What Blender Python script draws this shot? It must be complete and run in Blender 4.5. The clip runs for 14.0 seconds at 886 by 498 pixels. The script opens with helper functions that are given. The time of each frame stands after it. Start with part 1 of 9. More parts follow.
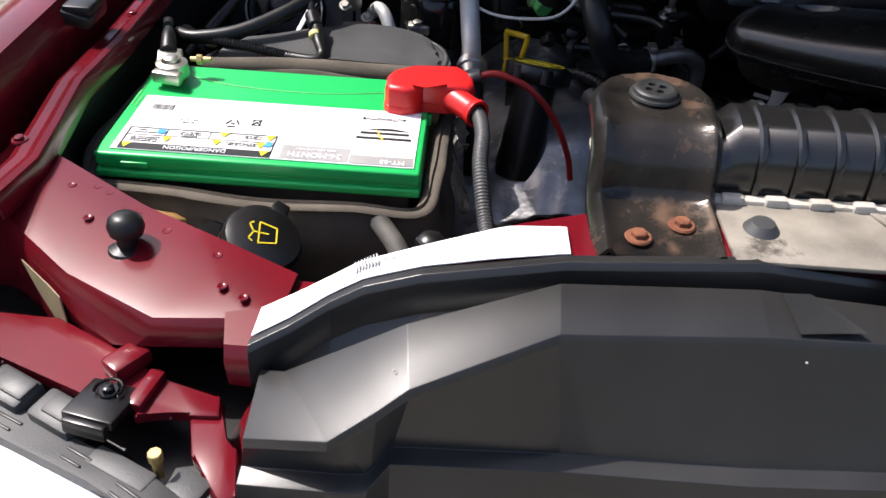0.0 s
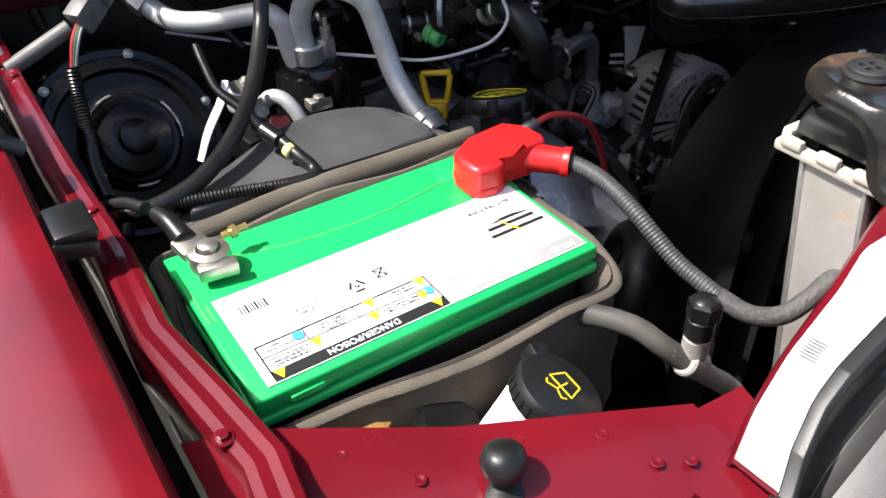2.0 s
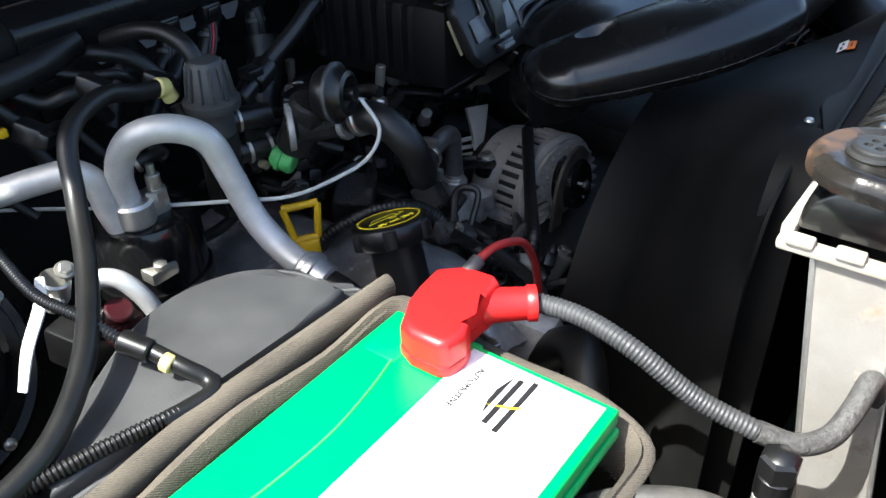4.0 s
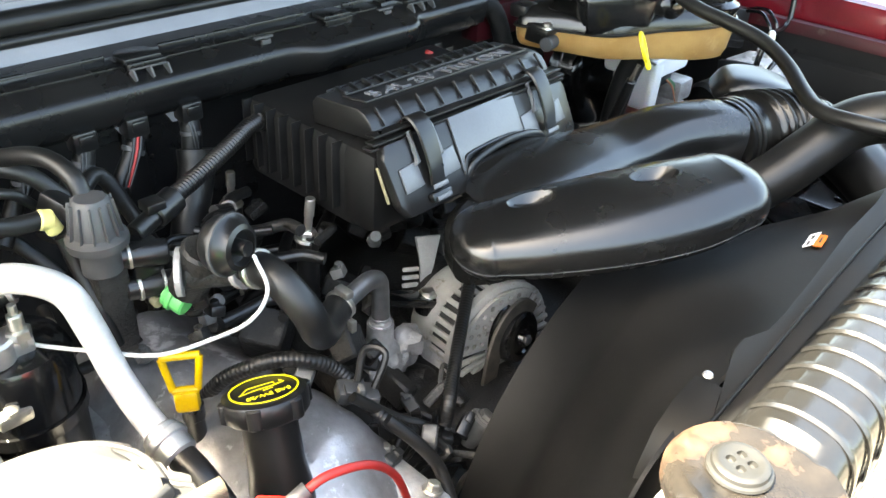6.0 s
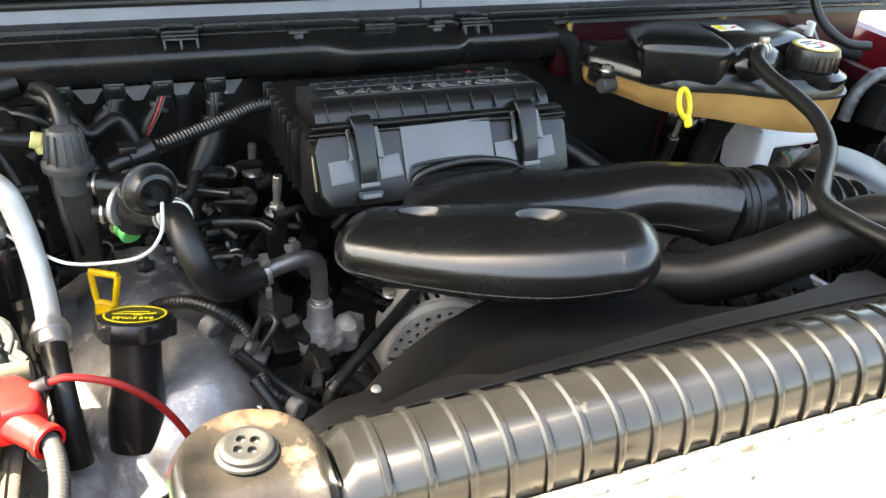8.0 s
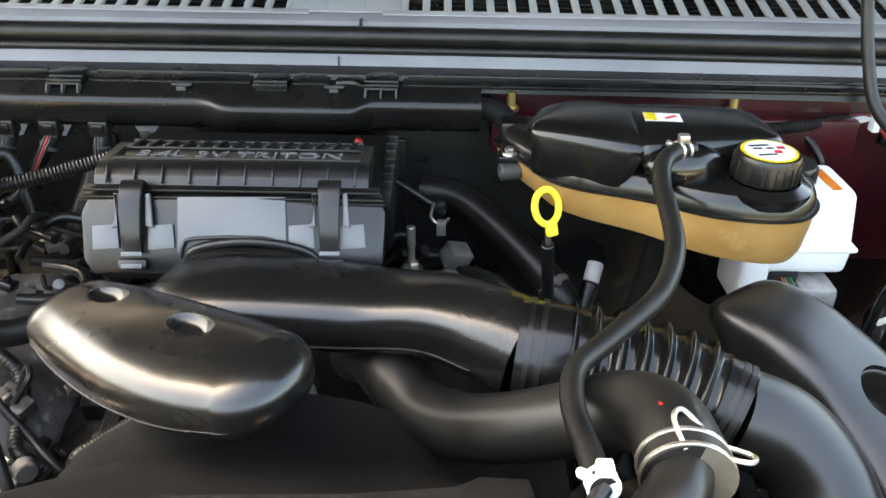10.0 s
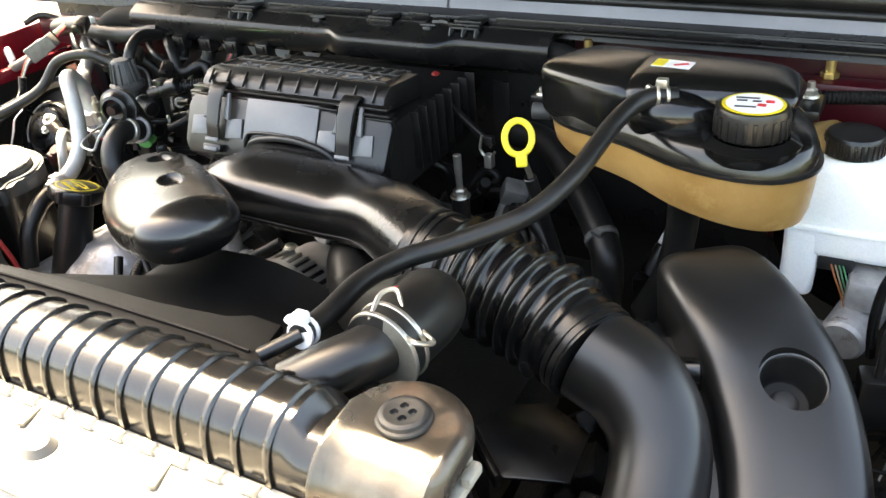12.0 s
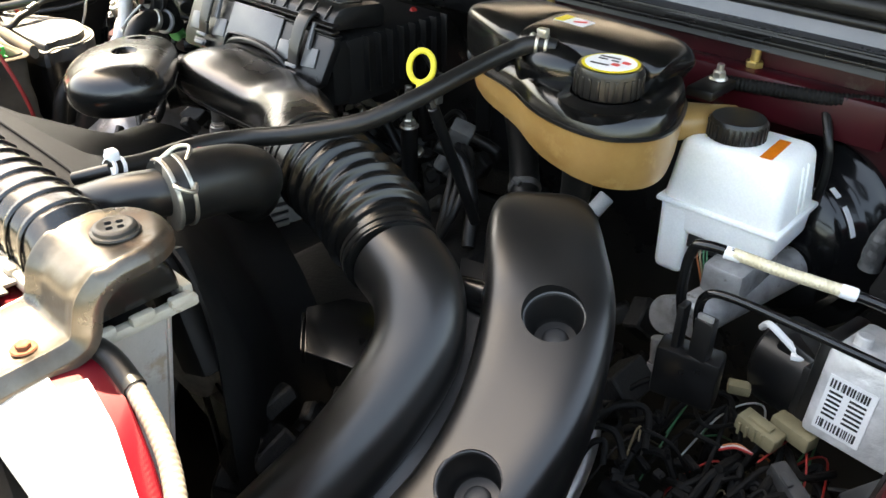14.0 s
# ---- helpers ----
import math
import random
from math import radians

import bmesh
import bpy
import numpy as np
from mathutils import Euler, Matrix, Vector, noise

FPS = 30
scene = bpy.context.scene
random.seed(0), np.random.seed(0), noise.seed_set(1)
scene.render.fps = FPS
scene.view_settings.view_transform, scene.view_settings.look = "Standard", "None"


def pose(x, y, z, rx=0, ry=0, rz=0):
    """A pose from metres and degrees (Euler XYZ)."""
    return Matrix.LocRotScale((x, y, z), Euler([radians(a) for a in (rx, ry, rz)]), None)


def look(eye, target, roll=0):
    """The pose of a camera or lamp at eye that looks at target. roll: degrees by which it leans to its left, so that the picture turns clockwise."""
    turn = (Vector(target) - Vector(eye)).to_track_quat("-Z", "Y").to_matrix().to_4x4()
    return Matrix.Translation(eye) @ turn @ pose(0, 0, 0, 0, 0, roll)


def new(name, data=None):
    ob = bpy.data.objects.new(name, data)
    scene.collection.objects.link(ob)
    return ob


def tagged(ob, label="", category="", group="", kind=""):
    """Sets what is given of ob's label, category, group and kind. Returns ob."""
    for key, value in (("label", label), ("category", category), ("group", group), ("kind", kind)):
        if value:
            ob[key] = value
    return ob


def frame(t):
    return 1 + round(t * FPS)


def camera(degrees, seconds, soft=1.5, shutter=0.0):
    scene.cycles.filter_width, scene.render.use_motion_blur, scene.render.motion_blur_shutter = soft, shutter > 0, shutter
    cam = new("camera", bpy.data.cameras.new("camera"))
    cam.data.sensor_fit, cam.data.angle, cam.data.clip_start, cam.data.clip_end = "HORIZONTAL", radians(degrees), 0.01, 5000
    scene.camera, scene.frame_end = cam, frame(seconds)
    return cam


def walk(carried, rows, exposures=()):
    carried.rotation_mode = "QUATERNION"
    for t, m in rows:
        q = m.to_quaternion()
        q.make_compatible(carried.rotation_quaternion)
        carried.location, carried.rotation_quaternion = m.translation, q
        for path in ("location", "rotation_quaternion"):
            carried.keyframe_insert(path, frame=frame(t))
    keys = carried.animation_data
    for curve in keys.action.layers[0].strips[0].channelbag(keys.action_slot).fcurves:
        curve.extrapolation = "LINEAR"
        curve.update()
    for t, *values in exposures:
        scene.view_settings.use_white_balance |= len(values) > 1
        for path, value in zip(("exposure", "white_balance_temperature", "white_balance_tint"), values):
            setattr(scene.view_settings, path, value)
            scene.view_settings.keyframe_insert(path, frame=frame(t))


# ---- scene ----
cam = camera(56.8, 14.0)
METRES, EYE, TILT, LEAN, TURN = 3.15, 1.5, -38.0, -2.8, 3.0
ROWS = [
    (0.0, 0.0, 0.0, 0.0, 0.0, 0.0, -0.0),
    (0.5, -0.0486, 0.0058, 0.0187, -7.57, 1.6, 7.88),
    (1.0, -0.0723, 0.0258, 0.0436, -16.26, 4.53, 16.15),
    (1.5, -0.1271, 0.0405, 0.0573, -25.82, -0.23, 24.41),
    (2.0, -0.1331, 0.0661, 0.0592, -28.78, -6.4, 24.22),
    (4.5, -0.1163, 0.1321, 0.1025, -52.33, -13.36, 33.91),
    (5.0, -0.0782, 0.1186, 0.1029, -51.3, -12.25, 32.0),
    (5.5, -0.0529, 0.106, 0.0968, -47.77, -10.27, 28.79),
    (6.0, -0.0607, 0.1051, 0.1111, -43.79, -7.72, 27.13),
    (6.5, -0.0739, 0.1019, 0.1125, -41.81, -6.33, 27.49),
    (7.0, -0.0462, 0.0753, 0.091, -38.49, -4.63, 25.23),
    (7.5, 0.0013, 0.0372, 0.069, -28.47, -0.02, 18.46),
    (8.0, 0.0332, 0.0314, 0.0572, -21.33, 2.46, 13.99),
    (8.5, 0.0879, 0.0296, 0.0582, -18.07, 3.93, 11.24),
    (11.0, 0.3101, 0.0384, 0.0587, 15.52, 7.35, -5.75),
    (11.5, 0.3581, 0.0447, 0.0532, 23.11, 6.08, -9.9),
    (12.0, 0.3693, 0.0401, 0.0393, 24.75, 4.79, -9.77),
    (12.5, 0.3962, 0.0393, 0.0237, 22.24, 3.81, -9.19),
    (13.0, 0.4591, 0.0512, 0.0171, 27.79, 2.23, -15.36),
    (13.5, 0.4707, 0.058, 0.0265, 33.07, 1.18, -19.5),
    (14.0, 0.4694, 0.0695, 0.0423, 34.69, 0.55, -22.25),
]
BASE = pose(0, 0, EYE, TILT, LEAN, TURN)
walk(
    cam,
    [(t, BASE @ pose(METRES * x, METRES * y, METRES * z, 90 + pitch, roll, yaw)) for t, x, y, z, yaw, pitch, roll in ROWS],
    [(0.0, 0.8, 6300, 15), (0.5, 0.95, 6200, 9), (1.0, 0.95, 6200, 10), (1.5, 1.9, 6000, 13), (2.0, 1.2, 6300, 12), (4.4, 2.2, 6000, 1), (5.0, 4.12, 7000, -8), (5.5, 4.06, 7400, -3), (6.5, 4.16, 8200, 6), (7.5, 4.0, 8100, 6), (8.0, 3.66, 8200, 6), (8.5, 3.9, 8400, 6), (11.0, 3.98, 8800, 8), (12.0, 3.76, 8900, 8), (12.5, 3.5, 9000, 8), (13.0, 3.4, 9000, 8), (14.0, 3.46, 8900, 7)],
)

# ---- world, sun ----
SUN_EL, SUN_FROM = 56.0, 158.0  # elevation; heading from which the light comes, degrees from +x
world = bpy.data.worlds.new("world")
scene.world = world
world.use_nodes = True
wn = world.node_tree.nodes
sky = wn.new("ShaderNodeTexSky")
sky.sky_type = "NISHITA"
sky.sun_disc = False
sky.sun_elevation = radians(SUN_EL)
sky.sun_rotation = radians(90 - SUN_FROM)
sky.dust_density, sky.ozone_density = 3.5, 0.8
wn["Background"].inputs["Strength"].default_value = 0.125
world.node_tree.links.new(sky.outputs["Color"], wn["Background"].inputs["Color"])
sun_data = bpy.data.lights.new("sun", "SUN")
sun_data.energy, sun_data.angle, sun_data.color = 4.8, radians(0.53), (1.0, 0.95, 0.87)
sun = new("sun", sun_data)
ca, sa, ce, se = (math.cos(radians(SUN_FROM)), math.sin(radians(SUN_FROM)), math.cos(radians(SUN_EL)), math.sin(radians(SUN_EL)))
sun.matrix_basis = look((10 * ca * ce, 10 * sa * ce, 10 * se), (0, 0, 0))


# ---- materials ----
def material(name, color, rough=0.5, metal=0.0, color2=None, scale=30.0, mix=1.0, grain=400.0, bump=0.15, depth=0.0006,
             coat=0.0, rough2=None, trans=0.0, sss=0.0, spots=None, spot_scale=18.0, spot_cut=0.6, ior=1.5, spot_rough=0.85, spec=0.5, spot_soft=0.07):
    m = bpy.data.materials.new(name)
    m.use_nodes = True
    nt = m.node_tree
    n, link = nt.nodes, nt.links.new
    b = n["Principled BSDF"]
    tc = n.new("ShaderNodeTexCoord")

    def noise_tex(sc, detail, rgh=0.55):
        t = n.new("ShaderNodeTexNoise")
        t.inputs["Scale"].default_value, t.inputs["Detail"].default_value, t.inputs["Roughness"].default_value = sc, detail, rgh
        link(tc.outputs["Object"], t.inputs["Vector"])
        return t

    def ramp(src, lo, hi, a=0.0, z=1.0):
        r = n.new("ShaderNodeMapRange")
        for k, v in (("From Min", lo), ("From Max", hi), ("To Min", a), ("To Max", z)):
            r.inputs[k].default_value = v
        link(src, r.inputs["Value"])
        return r.outputs["Result"]

    def blend(fac, a, z):
        x = n.new("ShaderNodeMix")
        x.data_type = "RGBA"
        link(fac, x.inputs["Factor"])
        for sock, v in ((x.inputs["A"], a), (x.inputs["B"], z)):
            if isinstance(v, tuple):
                sock.default_value = (*v, 1)
            else:
                link(v, sock)
        return x.outputs["Result"]

    big, fine = noise_tex(scale, 5.0), noise_tex(grain, 3.0)
    color2 = color2 or tuple(c * 0.72 for c in color)
    col = blend(ramp(big.outputs["Fac"], 0.35, 0.68, 0.0, mix), color, color2)
    col = blend(ramp(fine.outputs["Fac"], 0.3, 0.75, 0.0, 0.25), col, tuple(c * 0.6 for c in color))
    rough_out = ramp(big.outputs["Fac"], 0.3, 0.7, rough, rough2 if rough2 is not None else min(1.0, rough * 1.3))
    if spots:
        sp = noise_tex(spot_scale, 8.0, 0.68)
        f = ramp(sp.outputs["Fac"], spot_cut, spot_cut + spot_soft)
        col = blend(f, col, spots)
        rm = n.new("ShaderNodeMix")
        link(f, rm.inputs["Factor"])
        link(rough_out, rm.inputs["A"])
        rm.inputs["B"].default_value = spot_rough
        rough_out = rm.outputs["Result"]
        if metal:
            link(ramp(f, 0, 1, metal, metal * 0.2), b.inputs["Metallic"])
    link(col, b.inputs["Base Color"])
    link(rough_out, b.inputs["Roughness"])
    if not (spots and metal):
        b.inputs["Metallic"].default_value = metal
    b.inputs["IOR"].default_value = ior
    b.inputs["Specular IOR Level"].default_value = spec
    b.inputs["Coat Weight"].default_value = coat
    b.inputs["Coat Roughness"].default_value = 0.06
    b.inputs["Transmission Weight"].default_value = trans
    if sss:
        b.inputs["Subsurface Weight"].default_value = sss
        b.inputs["Subsurface Radius"].default_value = (0.02, 0.015, 0.01)
    if bump:
        bp = n.new("ShaderNodeBump")
        bp.inputs["Strength"].default_value, bp.inputs["Distance"].default_value = bump, depth
        mixer = n.new("ShaderNodeMath")
        mixer.operation = "ADD"
        link(fine.outputs["Fac"], mixer.inputs[0])
        link(big.outputs["Fac"], mixer.inputs[1])
        link(mixer.outputs[0], bp.inputs["Height"])
        link(bp.outputs["Normal"], b.inputs["Normal"])
    return m


M_DUCT = material("satin_black_plastic", (0.005, 0.005, 0.0049), 0.21, spec=0.68, color2=(0.008, 0.0077, 0.0074), scale=14, bump=0.06, depth=0.0003, rough2=0.3, grain=900)
M_PLASTIC = material("black_plastic", (0.0055, 0.0055, 0.0058), 0.27, spec=0.48, color2=(0.011, 0.0105, 0.010), scale=22, bump=0.15, grain=1200, depth=0.0003, spots=(0.022, 0.02, 0.018), spot_cut=0.68, spot_rough=0.5)
M_MATTE = material("matte_black_plastic", (0.0055, 0.0055, 0.0055), 0.46, spec=0.14, color2=(0.012, 0.0115, 0.011), scale=9, bump=0.25, grain=900, depth=0.0005)
M_COVER = material("grained_black_plastic", (0.015, 0.0146, 0.0143), 0.28, color2=(0.027, 0.026, 0.0245), spec=0.6, scale=7, bump=0.25, grain=1500, depth=0.0004, spots=(0.06, 0.058, 0.055), spot_scale=260, spot_cut=0.665)
M_RUBBER = material("black_rubber", (0.006, 0.006, 0.006), 0.34, spec=0.38, color2=(0.013, 0.0125, 0.0115), scale=25, bump=0.2, grain=600)
M_STEELBLK = material("black_steel", (0.0045, 0.0045, 0.0048), 0.12, spec=0.4, color2=(0.008, 0.008, 0.008), scale=30, bump=0.06, coat=0.15, spots=(0.04, 0.034, 0.028), spot_cut=0.7)
M_GREYBLK = material("dusty_and_highlight_grey_plastic", (0.036, 0.0365, 0.037), 0.45, color2=(0.062, 0.062, 0.062), scale=16, bump=0.3, grain=700)
M_RED = material("dark_red_car_paint", (0.128, 0.0052, 0.0105), 0.2, metal=0.0, color2=(0.082, 0.004, 0.008), spec=0.3, scale=9, bump=0.05, coat=0.3, spots=(0.30, 0.17, 0.15), spot_scale=95, spot_cut=0.71, grain=2500)
# Darker copy of the red; bay shade is put into its colour.
M_REDDULL = material("dark_red_shade_copy", (0.045, 0.003, 0.006), 0.35, spec=0.3, color2=(0.018, 0.003, 0.004), scale=9, bump=0.15, spots=(0.06, 0.04, 0.03), spot_scale=25, spot_cut=0.62)
M_GREEN = material("green_battery_plastic", (0.012, 0.44, 0.098), 0.32, color2=(0.010, 0.40, 0.088), scale=10, bump=0.1, grain=900)
M_LABEL = material("white_label_paper", (0.82, 0.82, 0.82), 0.4, color2=(0.76, 0.76, 0.75), scale=20, bump=0.02)
M_GREYLAB = material("grey_label_print", (0.33, 0.32, 0.31), 0.4, bump=0.0)
M_PRINT = material("black_print_and_shade_fill", (0.015, 0.015, 0.015), 0.4, bump=0.0)
M_PRINTGREY = material("pale_grey_print", (0.45, 0.45, 0.46), 0.4, bump=0.0)
M_YELLOWP = material("yellow_print", (0.75, 0.6, 0.02), 0.45, bump=0.0)
M_BLUEP = material("blue_print", (0.05, 0.3, 0.6), 0.45, bump=0.0)
M_ORANGE = material("orange_label", (0.85, 0.2, 0.01), 0.45, bump=0.0)
M_REDCAP = material("red_vinyl", (0.62, 0.012, 0.012), 0.33, color2=(0.52, 0.012, 0.012), scale=30, bump=0.1)
M_YELRING = material("bright_yellow_plastic", (0.8, 0.66, 0.03), 0.4, color2=(0.74, 0.6, 0.03), scale=60, bump=0.1)
M_YELLOW = material("yellow_plastic", (0.6, 0.37, 0.0), 0.38, color2=(0.5, 0.29, 0.0), scale=60, bump=0.1, spots=(0.25, 0.16, 0.03), spot_scale=120, spot_cut=0.68)
M_LIME = material("green_cap_plastic", (0.1, 0.45, 0.12), 0.45, bump=0.1)
M_AMBER = material("aged_amber_plastic", (0.37, 0.225, 0.082), 0.3, color2=(0.25, 0.132, 0.04), scale=13, bump=0.05, sss=0.3, spots=(0.42, 0.27, 0.105), spot_scale=12, spot_cut=0.58, spot_rough=0.35, spot_soft=0.14)
M_WHITE = material("white_translucent_plastic", (0.93, 0.92, 0.89), 0.32, color2=(0.82, 0.82, 0.8), scale=8, bump=0.05, sss=0.15)
M_CREAM = material("cream_header_strip", (0.46, 0.43, 0.37), 0.55, color2=(0.36, 0.32, 0.25), scale=35, bump=0.3, spots=(0.18, 0.13, 0.08), spot_scale=50)
M_ALU = material("satin_aluminium", (0.62, 0.61, 0.59), 0.34, metal=0.9, color2=(0.5, 0.49, 0.47), scale=40, bump=0.15, spots=(0.4, 0.37, 0.33), spot_scale=70, spot_cut=0.64, spot_rough=0.6)
M_PIPE = material("oxidised_aluminium_pipe", (0.55, 0.545, 0.53), 0.42, metal=0.45, color2=(0.42, 0.41, 0.395), scale=35, bump=0.2, grain=500, spots=(0.36, 0.34, 0.31), spot_scale=60, spot_cut=0.66)
M_CAST = material("cast_aluminium", (0.46, 0.45, 0.44), 0.45, metal=0.55, color2=(0.27, 0.26, 0.25), scale=45, bump=0.6, grain=500, depth=0.001, spots=(0.1, 0.085, 0.07), spot_scale=35)
M_COVERCAST = material("weathered_alloy_cover", (0.37, 0.36, 0.362), 0.3, metal=0.6, color2=(0.2, 0.195, 0.19), scale=24, bump=0.35, grain=90, depth=0.003, spots=(0.5, 0.495, 0.49), spot_scale=26, spot_cut=0.57, spot_rough=0.3)
M_ZINC = material("zinc_plated_steel", (0.6, 0.58, 0.52), 0.32, metal=0.9, color2=(0.45, 0.42, 0.36), scale=60, bump=0.15)
M_BRASS = material("yellow_zinc", (0.7, 0.52, 0.2), 0.35, metal=0.9, bump=0.1)
M_RUST = material("rusty_black_steel", (0.018, 0.0172, 0.0165), 0.2, metal=0.5, color2=(0.065, 0.054, 0.044), scale=16, bump=0.3, grain=350, depth=0.0006, spots=(0.115, 0.06, 0.032), spot_scale=15, spot_cut=0.545, spot_rough=0.7, spot_soft=0.13)
M_RUSTBOLT = material("rust", (0.2, 0.07, 0.03), 0.85, color2=(0.11, 0.035, 0.016), scale=90, bump=0.8, grain=500, depth=0.001)
M_DIRT = material("dusty_film", (0.3, 0.27, 0.22), 0.55, color2=(0.12, 0.105, 0.085), scale=14, bump=0.3, spots=(0.06, 0.05, 0.04), spot_scale=12, spot_cut=0.58)
M_FELT = material("brown_woven_felt", (0.125, 0.104, 0.078), 0.95, color2=(0.05, 0.043, 0.034), scale=12, bump=0.6, grain=420, depth=0.001)


def weave(m, scale=120.0):
    """Adds a twill weave to a cloth material."""
    nt = m.node_tree
    n, link = nt.nodes, nt.links.new
    wave = n.new("ShaderNodeTexWave")
    wave.bands_direction = "DIAGONAL"
    wave.inputs["Scale"].default_value, wave.inputs["Distortion"].default_value, wave.inputs["Detail Scale"].default_value = scale, 1.2, 2.0
    tc = n.new("ShaderNodeTexCoord")
    link(tc.outputs["Object"], wave.inputs["Vector"])
    bump = n.new("ShaderNodeBump")
    bump.inputs["Strength"].default_value, bump.inputs["Distance"].default_value = 0.4, 0.0008
    link(wave.outputs["Fac"], bump.inputs["Height"])
    old = n["Principled BSDF"].inputs["Normal"].links[0].from_socket
    link(old, bump.inputs["Normal"])
    link(bump.outputs["Normal"], n["Principled BSDF"].inputs["Normal"])


weave(M_FELT, 240.0)
M_FOIL = material("torn_paper", (0.27, 0.225, 0.165), 0.9, color2=(0.10, 0.083, 0.062), scale=30, bump=0.5)
M_WEBBING = material("braided_sleeve", (0.035, 0.034, 0.033), 0.55, color2=(0.085, 0.082, 0.078), scale=260, bump=0.9, grain=500, depth=0.001)
M_WIRES = {k: material(k + "_wire", c, 0.45, bump=0.05) for k, c in
           {"red": (0.33, 0.015, 0.012), "green": (0.03, 0.16, 0.07), "blue": (0.03, 0.07, 0.2), "white": (0.5, 0.5, 0.48), "tan": (0.25, 0.2, 0.12), "orange": (0.35, 0.1, 0.03), "black": (0.01, 0.01, 0.01)}.items()}
M_CONN = material("grey_connector_plastic", (0.13, 0.127, 0.12), 0.45, color2=(0.08, 0.077, 0.07), scale=60, bump=0.2)
M_TANCONN = material("tan_connector_plastic", (0.25, 0.21, 0.12), 0.5, bump=0.2)
M_COWL = material("weathered_grey_cowl_plastic", (0.135, 0.14, 0.155), 0.42, color2=(0.19, 0.195, 0.21), scale=6, bump=0.25, grain=800)
M_CHANNEL = material("worn_black_channel_plastic", (0.0055, 0.0055, 0.0058), 0.2, spec=0.36, color2=(0.010, 0.0098, 0.0095), scale=14, bump=0.15, grain=700, rough2=0.33)
M_BYPASS = material("dull_grey_steel", (0.24, 0.235, 0.23), 0.35, metal=0.8, color2=(0.16, 0.155, 0.15), scale=40, bump=0.2)
M_SIDEALU = material("stained_bare_aluminium", (0.5, 0.48, 0.45), 0.4, metal=0.6, color2=(0.32, 0.28, 0.23), scale=9, bump=0.2, spots=(0.22, 0.17, 0.12), spot_scale=14, spot_cut=0.6)
M_FOILTAPE = material("crinkled_foil_tape", (0.15, 0.15, 0.155), 0.4, metal=0.6, color2=(0.08, 0.08, 0.082), scale=60, bump=1.0, grain=180, depth=0.002)
M_BLOWER = material("gloss_black_blower_casing", (0.004, 0.004, 0.0042), 0.24, spec=0.3, color2=(0.007, 0.0068, 0.0065), scale=18, bump=0.1, spots=(0.045, 0.035, 0.026), spot_scale=30, spot_cut=0.7)
M_PORTPIPE = material("dusty_aluminium_pipe", (0.42, 0.40, 0.37), 0.5, metal=0.35, color2=(0.26, 0.235, 0.205), scale=45, bump=0.3, spots=(0.2, 0.165, 0.125), spot_scale=60, spot_cut=0.6)
M_PALEWEDGE = material("pale_wedge_tone", (0.5, 0.5, 0.52), 0.7, color2=(0.38, 0.38, 0.4), scale=30, bump=0.3)
# Grey base colour that also carries gloss reflection and latch highlights.
M_PLATE = material("satin_plate_grey_sheen", (0.075, 0.078, 0.083), 0.27, spec=0.6, color2=(0.11, 0.114, 0.12), scale=8, bump=0.05)
M_OLDHOSE = material("dusty_rubber_hose", (0.03, 0.028, 0.025), 0.6, color2=(0.085, 0.078, 0.066), scale=30, bump=0.3, spots=(0.16, 0.145, 0.12), spot_scale=50, spot_cut=0.62)
# Lighter copy of the cowl grey; light on the grille is in its colour.
M_GRILLE = material("lit_grey_grille", (0.23, 0.235, 0.245), 0.42, color2=(0.3, 0.305, 0.315), scale=7, bump=0.25, grain=800)
M_COWLDARK = material("faded_black_plastic", (0.007, 0.007, 0.0072), 0.25, spec=0.32, color2=(0.017, 0.017, 0.017), scale=9, bump=0.2, grain=900)
M_GRAVEL = material("tan_gravel", (0.36, 0.33, 0.28), 0.95, color2=(0.18, 0.165, 0.13), scale=22, bump=1.0, grain=70, depth=0.03, spots=(0.09, 0.10, 0.04), spot_scale=5, spot_cut=0.6)
M_FIN = material("radiator_fins", (0.05, 0.05, 0.05), 0.6, metal=0.4, bump=0.3)
M_TANKTOP = material("glossy_nylon_tank", (0.0085, 0.0083, 0.0079), 0.19, color2=(0.0155, 0.015, 0.0143), spec=0.75, scale=11, bump=0.12, grain=350, depth=0.0004, rough2=0.27, spots=(0.05, 0.046, 0.04), spot_scale=15, spot_cut=0.66, spot_rough=0.4)
# Worn steel, made paler so that sunlight is part of the colour.
M_WORN = material("worn_steel_sunlit_tone", (0.15, 0.138, 0.12), 0.25, metal=0.75, color2=(0.045, 0.036, 0.028), scale=14, bump=0.15, grain=350, depth=0.0006, spots=(0.06, 0.035, 0.02), spot_scale=11, spot_cut=0.565, spot_rough=0.6)
M_ALTCAST = material("pale_cast_alloy", (0.44, 0.42, 0.385), 0.5, metal=0.3, color2=(0.38, 0.355, 0.32), scale=40, bump=0.4, grain=400, depth=0.0008, spots=(0.2, 0.17, 0.13), spot_scale=30)
M_HORIZON = material("added_horizon_green", (0.035, 0.05, 0.02), 0.9, color2=(0.07, 0.085, 0.035), scale=1.2, bump=1.0, grain=14, depth=0.2)
M_BLOCK = material("bright_machined_alloy", (0.78, 0.775, 0.77), 0.35, metal=0.35, color2=(0.48, 0.475, 0.47), scale=30, bump=0.6, grain=150, depth=0.002)
M_PALEYEL = material("pale_yellow_plastic", (0.62, 0.55, 0.2), 0.45, bump=0.1)
